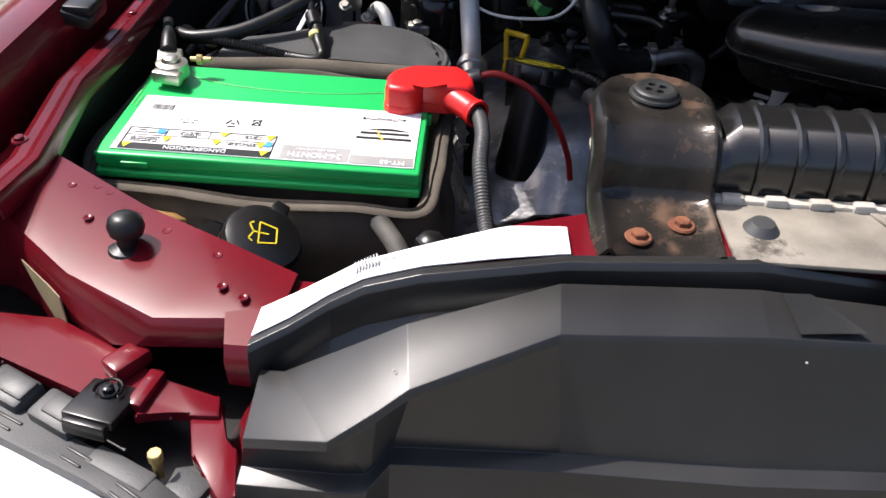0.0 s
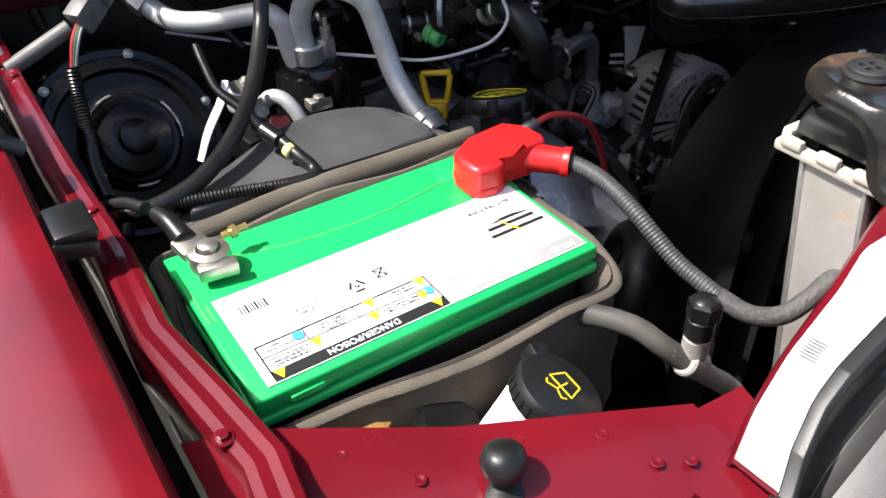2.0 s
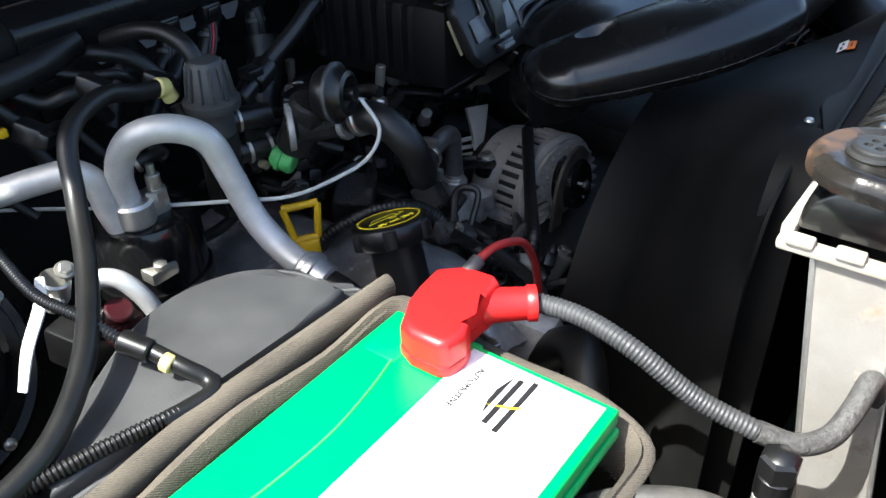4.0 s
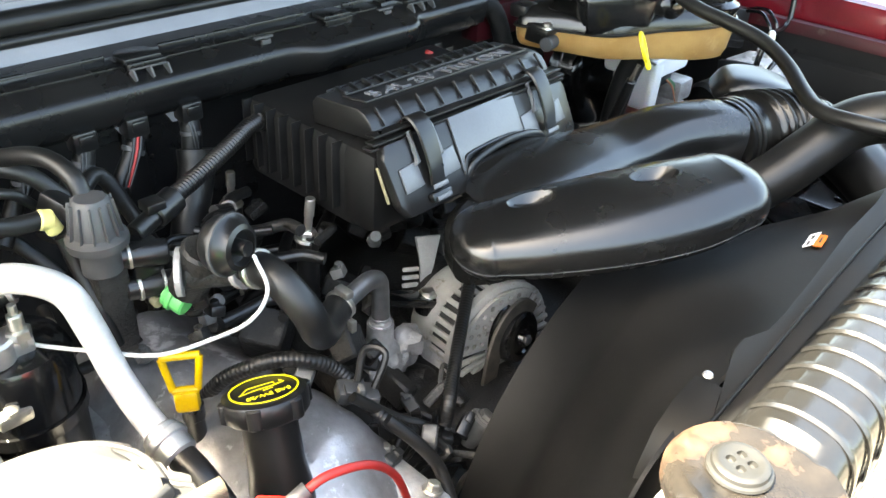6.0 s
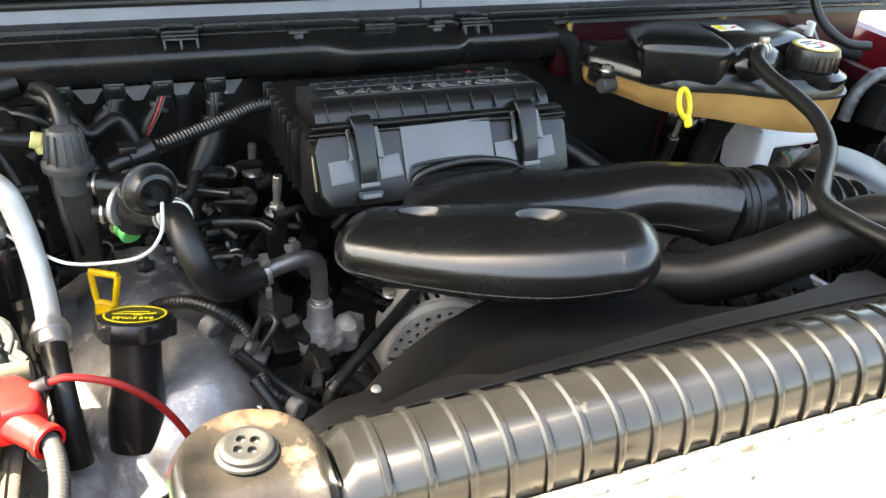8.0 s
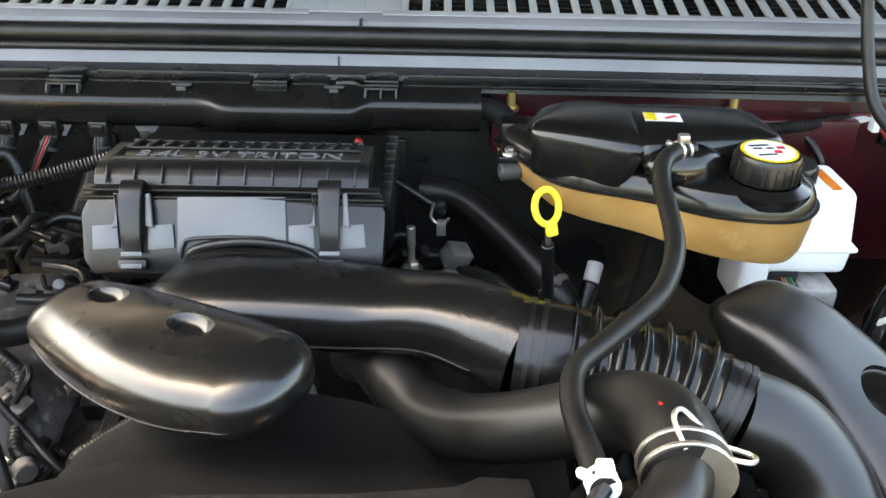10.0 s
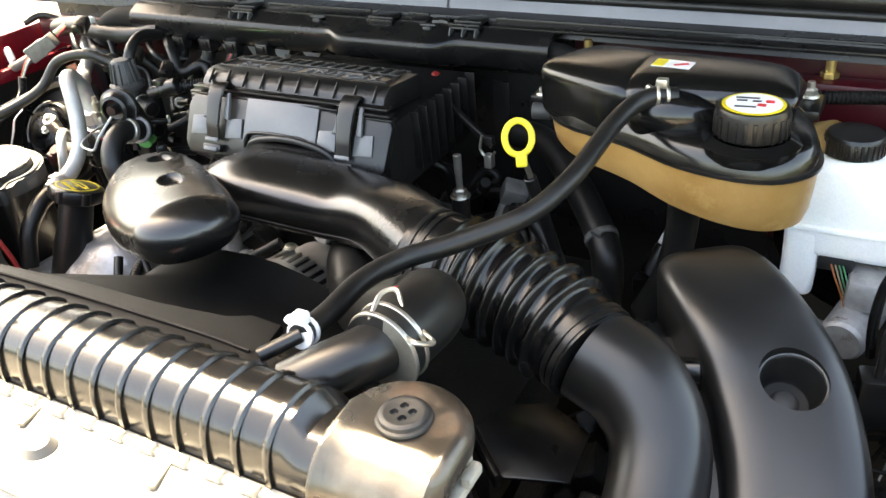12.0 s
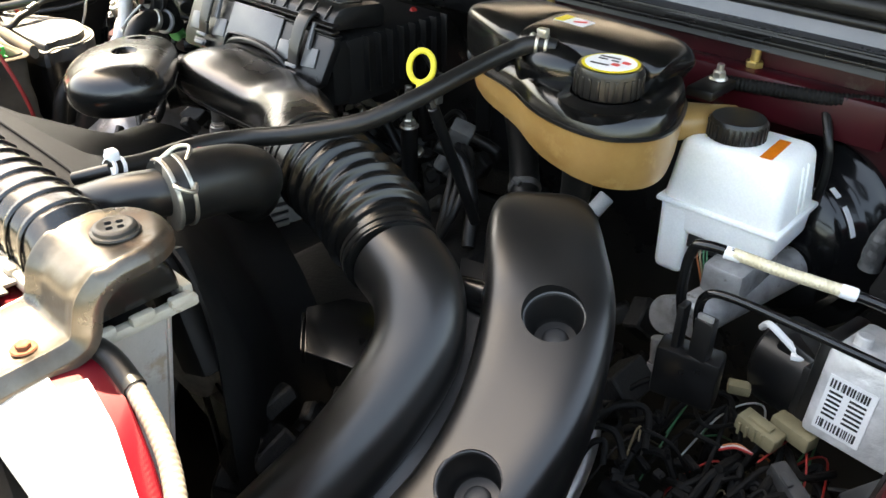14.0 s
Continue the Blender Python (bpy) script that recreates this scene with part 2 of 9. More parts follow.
M_RESO = material("dull_black_plastic", (0.006, 0.006, 0.006), 0.28, color2=(0.010, 0.0098, 0.0095), spec=0.6, scale=10, bump=0.06, grain=900, depth=0.0002, rough2=0.38)
M_BELLOWS = material("smooth_black_rubber", (0.0045, 0.0045, 0.0045), 0.2, spec=0.45, color2=(0.008, 0.0078, 0.0075), scale=20, bump=0.05, grain=700, depth=0.0003)
# Pale tone that carries sun glare in its base colour.
M_PALEGLARE = material("pale_sun_glare_tone", (0.5, 0.48, 0.455), 0.5, color2=(0.36, 0.34, 0.32), scale=9, bump=0.15, spots=(0.28, 0.25, 0.22), spot_scale=30, spot_cut=0.66)
M_BELT = material("worn_belt_rubber", (0.075, 0.063, 0.048), 0.6, color2=(0.028, 0.024, 0.02), scale=40, bump=0.3)
M_GROMMET = material("weathered_rubber", (0.017, 0.017, 0.0165), 0.4, color2=(0.03, 0.03, 0.029), scale=40, bump=0.2)
M_LETTER = material("grey_raised_lettering", (0.12, 0.12, 0.125), 0.28, bump=0.05)
M_TSTAT = material("cast_housing", (0.33, 0.32, 0.31), 0.5, metal=0.4, color2=(0.19, 0.18, 0.172), scale=38, bump=0.7, grain=240, depth=0.0015, spots=(0.2, 0.18, 0.16), spot_scale=40, spot_cut=0.6)
M_LOOM = material("dusty_black_tape", (0.0045, 0.0045, 0.0043), 0.6, spec=0.15, color2=(0.010, 0.0095, 0.009), scale=30, bump=0.3)
M_SLEEVE = material("pale_brass_sleeve", (0.72, 0.64, 0.46), 0.4, metal=0.25, color2=(0.6, 0.5, 0.33), scale=60, bump=0.2)
M_PALETUBE = material("grey_dusty_tube", (0.2, 0.17, 0.135), 0.5, color2=(0.09, 0.075, 0.06), scale=18, bump=0.2)
M_TANKBLK = material("satin_tank_plastic", (0.0042, 0.0042, 0.0042), 0.17, color2=(0.007, 0.0068, 0.0066), spec=0.55, scale=10, bump=0.03, grain=500, depth=0.0002, rough2=0.24)
M_GLASS = material("windscreen_glass", (0.02, 0.03, 0.035), 0.05, bump=0.0)
M_GREASE = material("grimy_engine_metal", (0.010, 0.0095, 0.009), 0.45, metal=0.0, spec=0.3, color2=(0.02, 0.019, 0.017), scale=24, bump=0.7, grain=260, depth=0.002, spots=(0.07, 0.065, 0.057), spot_scale=26, spot_cut=0.64)


# ---- mesh helpers ----
def thing(name, at, label, category, group="", kind=""):
    e = new(name)
    e.location = at
    e.empty_display_size = 0.02
    return tagged(e, label, category, group, kind)


def root_of(ob):
    while ob.parent:
        ob = ob.parent
    return ob


def to_mesh(name, bm, mat, origin, sharp=38):
    bmesh.ops.recalc_face_normals(bm, faces=bm.faces[:])
    bmesh.ops.translate(bm, verts=bm.verts[:], vec=-Vector(origin))
    me = bpy.data.meshes.new(name)
    bm.to_mesh(me)
    bm.free()
    me.polygons.foreach_set("use_smooth", [True] * len(me.polygons))
    me.set_sharp_from_angle(angle=radians(sharp))
    me.materials.append(mat)
    return me


def part(name, bm, mat, parent, label="", sharp=38):
    """One mesh object under a thing, or under a part; bm is in world metres."""
    ob = new(name, to_mesh(name, bm, mat, root_of(parent).location, sharp))
    ob.parent = parent
    return tagged(ob, label)


def solo(name, bm, mat, at, label, category, group="", kind="", sharp=38):
    """A thing that is a single mesh."""
    ob = new(name, to_mesh(name, bm, mat, at, sharp))
    ob.location = at
    return tagged(ob, label, category, group, kind)


def join(bm, other):
    me = bpy.data.meshes.new("tmp")
    other.to_mesh(me)
    other.free()
    bm.from_mesh(me)
    bpy.data.meshes.remove(me)
    return bm


def B(*subs):
    bm = bmesh.new()
    for s in subs:
        join(bm, s)
    return bm


def turned(bm, m):
    bmesh.ops.transform(bm, matrix=m, verts=bm.verts[:])
    return bm


def box(c, s, bevel=0.002, rot=(0, 0, 0), seg=2, taper=None):
    """A box with rounded edges: centre, size, turn in degrees; taper scales the top in x and y."""
    bm = bmesh.new()
    bmesh.ops.create_cube(bm, size=1.0)
    for v in bm.verts:
        v.co = Vector((v.co.x * s[0], v.co.y * s[1], v.co.z * s[2]))
        if taper and v.co.z > 0:
            v.co.x *= taper[0]
            v.co.y *= taper[1]
    if bevel:
        bmesh.ops.bevel(bm, geom=bm.edges[:], offset=min(bevel, min(s) * 0.45), segments=seg, affect="EDGES", profile=0.5)
    return turned(bm, pose(*c, *rot))


def prism(outline, z0, z1, bevel=0.002, m=None, seg=2, top_only=False):
    """An outline in x, y drawn up from z0 to z1, with rounded edges."""
    bm = bmesh.new()
    lo = [bm.verts.new((x, y, z0)) for x, y in outline]
    hi = [bm.verts.new((x, y, z1)) for x, y in outline]
    n = len(lo)
    bm.faces.new(lo[::-1])
    top = bm.faces.new(hi)
    for i in range(n):
        bm.faces.new((lo[i], lo[(i + 1) % n], hi[(i + 1) % n], hi[i]))
    if bevel:
        geom = list(top.edges) if top_only else bm.edges[:]
        bmesh.ops.bevel(bm, geom=geom, offset=bevel, segments=seg, affect="EDGES", profile=0.5)
    return turned(bm, m) if m else bm


def lathe(profile, m=None, seg=28):
    """Turns (radius, height) points round z."""
    bm = bmesh.new()
    rings = []
    for r, z in profile:
        if r < 1e-6:
            rings.append([bm.verts.new((0, 0, z))])
        else:
            rings.append([bm.verts.new((r * math.cos(2 * math.pi * i / seg), r * math.sin(2 * math.pi * i / seg), z)) for i in range(seg)])
    for a, b in zip(rings, rings[1:]):
        for i in range(seg):
            j = (i + 1) % seg
            f = [a[i % len(a)], a[j % len(a)], b[j % len(b)], b[i % len(b)]]
            f = [v for k, v in enumerate(f) if v not in f[:k]]
            if len(f) > 2:
                bm.faces.new(f)
    return turned(bm, m) if m else bm


def along(a, b):
    """The pose at a whose z axis points to b."""
    d = Vector(b) - Vector(a)
    return Matrix.Translation(a) @ d.to_track_quat("Z", "Y").to_matrix().to_4x4()


def rod(a, b, r, seg=16, r2=None, bevel=0.0):
    """A round bar from a to b, with chamfered ends."""
    length = (Vector(b) - Vector(a)).length
    r2 = r if r2 is None else r2
    e = bevel or min(r, length) * 0.15
    return lathe([(0, 0), (r - e, 0), (r, e), (r2, length - e), (r2 - e, length), (0, length)], along(a, b), seg)


def hexagon(at, up, r, h, flange=0.0):
    """A hexagon bolt head, with a round flange below it."""
    m = along(at, Vector(at) + Vector(up))
    bm = lathe([(0, h), (r * 0.8, h), (r, h * 0.85), (r, 0), (0, 0)], m, 6)
    if flange:
        join(bm, lathe([(0, h * 0.25), (flange * 0.9, h * 0.25), (flange, 0), (0, -0.001)], m, 20))
    return bm


def spline(pts, sub=8):
    """Points on a smooth line through pts, with every value beyond x, y, z carried along."""
    p = [np.array(q, float) for q in pts]
    p = [2 * p[0] - p[1], *p, 2 * p[-1] - p[-2]]
    out = []
    for i in range(1, len(p) - 2):
        for k in range(sub):
            t = k / sub
            a, b, c, d = p[i - 1 : i + 3]
            out.append(0.5 * (2 * b + (c - a) * t + (2 * a - 5 * b + 4 * c - d) * t * t + (3 * b - a - 3 * c + d) * t**3))
    out.append(p[-2])
    return out


def sweep(pts, r=None, seg=14, sub=8, power=2.0, up=None, caps=True, ribs=None, round_end=0):
    """A tube along a smooth line. pts: x, y, z and, if r is not given, half width and half height. power: 2 is round, more is squarer.
    up: holds the section upright; ribs: (spacing, depth) of corrugations."""
    path = spline(pts, sub) if sub > 1 else [np.array(q, float) for q in pts]
    if ribs:
        xyz = np.array([q[:3] for q in path])
        s = np.r_[0, np.cumsum(np.linalg.norm(np.diff(xyz, axis=0), axis=1))]
        steps = 10 if ribs[0] > 0.01 else 6
        n = max(4, int(s[-1] / ribs[0] * steps))
        u = np.linspace(0, s[-1], n)
        path = [np.array([np.interp(w, s, [q[k] for q in path]) for k in range(len(path[0]))]) for w in u]
    bm = bmesh.new()
    rings, normal = [], None
    n = len(path)
    for i, q in enumerate(path):
        a, b = path[max(0, i - 1)][:3], path[min(n - 1, i + 1)][:3]
        tan = Vector(b - a).normalized()
        if up is not None:
            side = tan.cross(Vector(up)).normalized()
            nor = side.cross(tan)
        else:
            if normal is None:
                ref = Vector((0, 0, 1)) if abs(tan.z) < 0.9 else Vector((0, 1, 0))
                normal = (ref - tan * ref.dot(tan)).normalized()
            else:
                normal = (normal - tan * normal.dot(tan)).normalized()
            nor, side = normal, tan.cross(normal)
        w, h = (r, r) if r is not None else (q[3], q[4] if len(q) > 4 else q[3])
        if ribs:
            k = ribs[1] * (0.5 - 0.5 * math.cos(2 * math.pi * i / steps)) ** (1.6 if steps > 6 else 1.0)
            w, h = w - k, h - k
        c = Vector(q[:3])
        ring = []
        for j in range(seg):
            t = 2 * math.pi * j / seg
            cx, cy = math.cos(t), math.sin(t)
            x = math.copysign(abs(cx) ** (2 / power), cx) * w
            y = math.copysign(abs(cy) ** (2 / power), cy) * h
            ring.append(bm.verts.new(c + side * x + nor * y))
        rings.append(ring)
    for a, b in zip(rings, rings[1:]):
        for j in range(seg):
            k = (j + 1) % seg
            bm.faces.new((a[j], a[k], b[k], b[j]))
    if caps:
        bm.faces.new(rings[0][::-1])
        bm.faces.new(rings[-1])
    return bm


def dome_ends(pts, steps=4, stretch=0.9):
    """Adds shrinking sections at both ends of a list of (x, y, z, w, h), so that a sweep closes round."""
    out = list(pts)
    for end in (0, -1):
        a, b = np.array(pts[end], float), np.array(pts[1 if end == 0 else -2], float)
        d = a[:3] - b[:3]
        d /= np.linalg.norm(d)
        depth = min(a[3], a[4]) * stretch
        new_rows = []
        for k in range(1, steps + 1):
            t = math.sin(k / steps * math.pi / 2 * 0.97)
            f = math.sqrt(max(0.0, 1 - t * t)) * 0.98 + 0.02
            new_rows.append((*(a[:3] + d * depth * t), a[3] * f, a[4] * f))
        out = new_rows[::-1] + out if end == 0 else out + new_rows
    return out


def sheet(rows, thick=0.003):
    """A thin shell through rows of points (equal lengths)."""
    p = np.array(rows, float)
    du = np.gradient(p, axis=0) if len(p) > 1 else p * 0
    dv = np.gradient(p, axis=1)
    nor = np.cross(du, dv)
    nor /= np.linalg.norm(nor, axis=2, keepdims=True) + 1e-12
    q = p - nor * thick
    bm = bmesh.new()
    top = [[bm.verts.new(c) for c in r] for r in p]
    low = [[bm.verts.new(c) for c in r] for r in q]
    a, b = len(top), len(top[0])
    for i in range(a - 1):
        for j in range(b - 1):
            bm.faces.new((top[i][j], top[i][j + 1], top[i + 1][j + 1], top[i + 1][j]))
            bm.faces.new((low[i][j], low[i + 1][j], low[i + 1][j + 1], low[i][j + 1]))
    for i in range(a - 1):
        for j in (0, b - 1):
            bm.faces.new((top[i][j], top[i + 1][j], low[i + 1][j], low[i][j]))
    for j in range(b - 1):
        for i in (0, a - 1):
            bm.faces.new((top[i][j], low[i][j], low[i][j + 1], top[i][j + 1]))
    return bm


def carve(bm, cutter):
    """Cuts the shape of cutter out of bm."""
    obs = []
    for b in (bm, cutter):
        bmesh.ops.recalc_face_normals(b, faces=b.faces[:])
        me = bpy.data.meshes.new("tmp")
        b.to_mesh(me)
        b.free()
        obs.append(new("tmp", me))
    mod = obs[0].modifiers.new("cut", "BOOLEAN")
    mod.operation, mod.object, mod.solver = "DIFFERENCE", obs[1], "EXACT"
    bpy.context.view_layer.update()
    me = bpy.data.meshes.new_from_object(obs[0].evaluated_get(bpy.context.evaluated_depsgraph_get()))
    out = bmesh.new()
    out.from_mesh(me)
    for o in obs:
        d = o.data
        bpy.data.objects.remove(o)
        bpy.data.meshes.remove(d)
    bpy.data.meshes.remove(me)
    return out


def lerp_row(ctrl, xs):
    """Points of a line given by (x, y, z) controls, at the places xs."""
    c = np.array(ctrl, float)
    return [(x, float(np.interp(x, c[:, 0], c[:, 1])), float(np.interp(x, c[:, 0], c[:, 2]))) for x in xs]


def lump(c, r, seed=0, amount=0.25, freq=14.0, squash=(1, 1, 1), sub=3):
    """An uneven casting-like mass."""
    bm = bmesh.new()
    bmesh.ops.create_icosphere(bm, subdivisions=sub, radius=1.0)
    off = Vector((seed * 3.1, seed * 1.7, seed * 5.3))
    for v in bm.verts:
        d = v.co.normalized()
        k = 1 + amount * noise.noise(d * freq * 0.12 + off) + amount * 0.5 * noise.noise(d * freq * 0.4 + off)
        v.co = Vector((d.x * squash[0], d.y * squash[1], d.z * squash[2])) * r * k
    return turned(bm, Matrix.Translation(c))


def text_bm(s, size, m, depth=0.0004, align="CENTER", stretch=1.0):
    cu = bpy.data.curves.new("txt", "FONT")
    cu.body, cu.size, cu.align_x, cu.align_y, cu.extrude = s, size, align, "CENTER", depth
    ob = bpy.data.objects.new("txt", cu)
    me = bpy.data.meshes.new_from_object(ob)
    bm = bmesh.new()
    bm.from_mesh(me)
    bpy.data.objects.remove(ob)
    bpy.data.curves.remove(cu)
    bpy.data.meshes.remove(me)
    bmesh.ops.scale(bm, vec=(stretch, 1, 1), verts=bm.verts[:])
    return turned(bm, m)


# ---- structure ----
MID = 0.53  # the truck's middle line


def mirror(p):
    return (2 * MID - p[0], *p[1:])


bm = bmesh.new()
bmesh.ops.create_grid(bm, x_segments=40, y_segments=40, size=60)
solo("ground", bm, M_GRAVEL, (0, 0, 0), "sunlit tan gravel ground round the truck", "ground", kind="structure")


# unseen tree ring, added to darken the horizon in light and reflections
bm = bmesh.new()
NB = 96
rng = random.Random(2)
tops = [2.6 + 0.8 * noise.noise(Vector((math.cos(k * 6.2832 / NB) * 4, math.sin(k * 6.2832 / NB) * 4, 0))) + 0.5 * rng.random() for k in range(NB)]
ring = [[bm.verts.new(((18 + 0.6 * rng.random()) * math.cos(k * 6.2832 / NB), (18 + 0.6 * rng.random()) * math.sin(k * 6.2832 / NB), h * tops[k])) for k in range(NB)] for h in (0, 0.35, 0.7, 1.0)]
for a, b in zip(ring, ring[1:]):
    for k in range(NB):
        bm.faces.new((a[k], a[(k + 1) % NB], b[(k + 1) % NB], b[k]))
solo("backdrop", bm, M_HORIZON, (0, 0, 0), "unseen dark green tree ring added to darken the horizon", "backdrop", kind="structure")


def fender_side(name, flip):
    """Outer wing top, gutter and inner flange, drawn along y."""
    f = mirror if flip else (lambda p: p)
    ys = [0.50, 0.56, 0.62, 0.70, 0.80, 0.95, 1.10, 1.25, 1.40, 1.6]
    label = "dark red painted front wing beside the engine bay"
    t = thing(name, f((-0.45, 0.5, 0.7)), label, "car fender", "front wings", "structure")
    outer = [[f((x, y, z + 0.02 * (y - 0.5))) for y in [0.42, *ys]] for x, z in
             ((-0.56, 0.6), (-0.55, 0.9), (-0.535, 1.04), (-0.515, 1.10), (-0.49, 1.140), (-0.465, 1.160), (-0.435, 1.169), (-0.414, 1.166), (-0.408, 1.15), (-0.408, 1.09))]
    part("wing_panel", sheet(outer, 0.002), M_RED, t, sharp=25)
    gutter = [[f((x, y, z)) for y in ys] for x, z in ((-0.406, 1.088), (-0.40, 1.085), (-0.394, 1.088))]
    part("gutter", sheet(gutter, 0.002), M_MATTE, t)
    swell = [0.012, 0.02, 0.012, 0.0, 0.004, 0.0, 0.0, 0.002, 0.0, 0.0]
    flange = []
    for x, z in ((-0.393, 1.09), (-0.3925, 1.119), (-0.390, 1.126), (-0.384, 1.1285), (-0.377, 1.1275), (-0.371, 1.130), (-0.3655, 1.1285), (-0.3625, 1.122), (-0.3615, 1.108)):
        flange.append([f((x + s * (1 if z < 1.14 else 0.4), y, z)) for y, s in zip(ys, swell)])
    # Driver's side takes the darker red copy, its shade painted in.
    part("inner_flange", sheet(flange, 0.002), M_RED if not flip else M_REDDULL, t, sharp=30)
    # Apron is coloured black to stand in for shade inside the wing.
    if flip:
        apron = ((-0.364, 1.108), (-0.362, 1.075), (-0.352, 1.068), (-0.346, 1.04), (-0.34, 0.9), (-0.325, 0.6))
    else:
        apron = ((-0.364, 1.108), (-0.3635, 1.06), (-0.3615, 0.95), (-0.355, 0.6))
    part("apron", sheet([[f((x, y, z)) for y in (0.56, 0.8, 1.05, 1.3)] for x, z in apron], 0.002), M_MATTE, t, "inner apron coloured black for the shade inside the wing", sharp=30)
    if flip:
        part("apron_screw", hexagon(f((-0.366, 1.16, 1.10)), (-1, 0, 0.2), 0.007, 0.005, 0.010), M_ALU, t)
    for y in (0.585, 0.86, 1.16):
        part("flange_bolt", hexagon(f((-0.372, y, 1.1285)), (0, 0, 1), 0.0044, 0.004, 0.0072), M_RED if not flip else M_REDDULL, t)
    return t


wing_l = fender_side("fender_left", False)
wing_r = fender_side("fender_right", True)

# engine bay floor and firewall
bm = box((MID, 0.85, 0.42), (1.9, 1.6, 0.04), 0.0)
solo("engine_bay_floor", bm, M_GREASE, (MID, 0.85, 0.4), "dark grimy underside of the engine bay", "floor", kind="structure")
fw = thing("firewall", (MID, 1.33, 0.44), "dark painted firewall behind the engine", "wall", kind="structure")
part("firewall_panel", box((MID, 1.345, 0.83), (1.82, 0.02, 0.8), 0.002), M_COWLDARK, fw)
# Ledges and panel use the darker red copy for firewall shade.
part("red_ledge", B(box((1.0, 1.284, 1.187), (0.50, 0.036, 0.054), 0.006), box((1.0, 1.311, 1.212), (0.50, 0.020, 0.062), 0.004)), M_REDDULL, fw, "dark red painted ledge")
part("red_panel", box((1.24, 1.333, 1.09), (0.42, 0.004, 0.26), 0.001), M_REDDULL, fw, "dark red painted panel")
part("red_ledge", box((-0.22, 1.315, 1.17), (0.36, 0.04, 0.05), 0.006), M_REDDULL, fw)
for x, y, z in ((0.777, 1.282, 1.214), (1.08, 1.288, 1.214)):
    part("stud", B(rod((x, y, z), (x, y, z + 0.028), 0.006, 10), rod((x, y, z), (x, y, z + 0.008), 0.011, 6)), M_BRASS, fw, "yellow zinc stud")
for x in (-0.30, 0.0, 0.2, 0.62):
    part("seam_rib", box((x, 1.332, 0.95), (0.03, 0.008, 0.4), 0.003), M_COWLDARK, fw)

# cowl: grey strip, rubber seal, slotted panel
cowl = thing("cowl", (MID, 1.33, 1.25), "weathered grey plastic cowl panel with slotted air grilles", "cowl panel", kind="structure")
xs = np.linspace(-0.44, 1.5, 30)


def cowl_row(y, z):
    return [(x, y - 0.03 * abs((x - MID) / 0.97) ** 2 * 0.6, z) for x in xs]


part("ledge", sheet([cowl_row(1.285, 1.238), cowl_row(1.29, 1.256), cowl_row(1.318, 1.258), cowl_row(1.321, 1.25)], 0.003), M_COWLDARK, cowl)
part("face_strip", sheet([cowl_row(1.317, 1.246), cowl_row(1.325, 1.272), cowl_row(1.329, 1.275)], 0.002), M_COWL, cowl, "bluish grey strip")
part("strip_joint", sheet([[(0.541, 1.3158, 1.247), (0.544, 1.3158, 1.247)], [(0.541, 1.3238, 1.2725), (0.544, 1.3238, 1.2725)]], 0.002), M_COWLDARK, cowl)
part("lower_seal", sweep([(x, 1.328 - 0.018 * abs((x - MID) / 0.97) ** 2, 1.2805) for x in np.linspace(-0.44, 1.5, 12)], 0.006, 10, 4), M_RUBBER, cowl, "black rubber lip")
part("seal", sweep([(x, 1.335 - 0.018 * abs((x - MID) / 0.97) ** 2, 1.2975) for x in np.linspace(-0.44, 1.5, 12)], 0.0130, 14, 4), M_RUBBER, cowl, "black rubber seal")
part("upper_strip", sheet([cowl_row(1.343, 1.292), cowl_row(1.3465, 1.304), cowl_row(1.348, 1.313), cowl_row(1.353, 1.317), cowl_row(1.366, 1.319)], 0.002), M_COWL, cowl)
part("back_shelf", sheet([cowl_row(1.366, 1.30), cowl_row(1.55, 1.335)], 0.003), M_COWLDARK, cowl)


def slotted(x0, x1, n, name):
    """Frame bars round a row of slots, with louvre bars below."""
    bars = bmesh.new()
    y0, y1, z0, z1 = 1.366, 1.50, 1.320, 1.348
    for y, z, w in ((y0, z0, 0.014), (y1, z1, 0.03)):
        join(bars, box(((x0 + x1) / 2, y, z), (x1 - x0, w, 0.006), 0.002, (12, 0, 0)))
    part(name, bars, M_GRILLE, cowl)
    for k in range(n + 1):
        x = x0 + (x1 - x0) * k / n
        part("slot_bar", box((x, (y0 + y1) / 2, (z0 + z1) / 2), (0.011 if 0 < k < n else 0.05, y1 - y0, 0.006), 0.002, (12, 0, 0)), M_GRILLE, cowl)
    for k in range(9):
        y = y0 + 0.012 + k * 0.0135
        part("louvre", box(((x0 + x1) / 2, y, z0 - 0.008 + (y - y0) * 0.2), (x1 - x0, 0.004, 0.006), 0.001, (30, 0, 0)), M_COWLDARK, cowl)


slotted(-0.38, 0.50, 30, "grille_frame")
slotted(0.60, 1.44, 28, "grille_frame")
part("centre_panel", box((0.55, 1.433, 1.334), (0.06, 0.135, 0.005), 0.002, (12, 0, 0)), M_GRILLE, cowl)
part("joint", box((0.572, 1.353, 1.312), (0.004, 0.026, 0.012), 0.001), M_COWLDARK, cowl)

ws = sheet([[(x, 1.53, 1.35) for x in xs], [(x, 1.75, 1.55) for x in xs], [(x, 2.0, 1.75) for x in xs]], 0.005)
solo("windscreen", ws, M_GLASS, (MID, 1.6, 1.35), "dark raked windscreen glass behind the cowl", "windscreen", kind="structure")


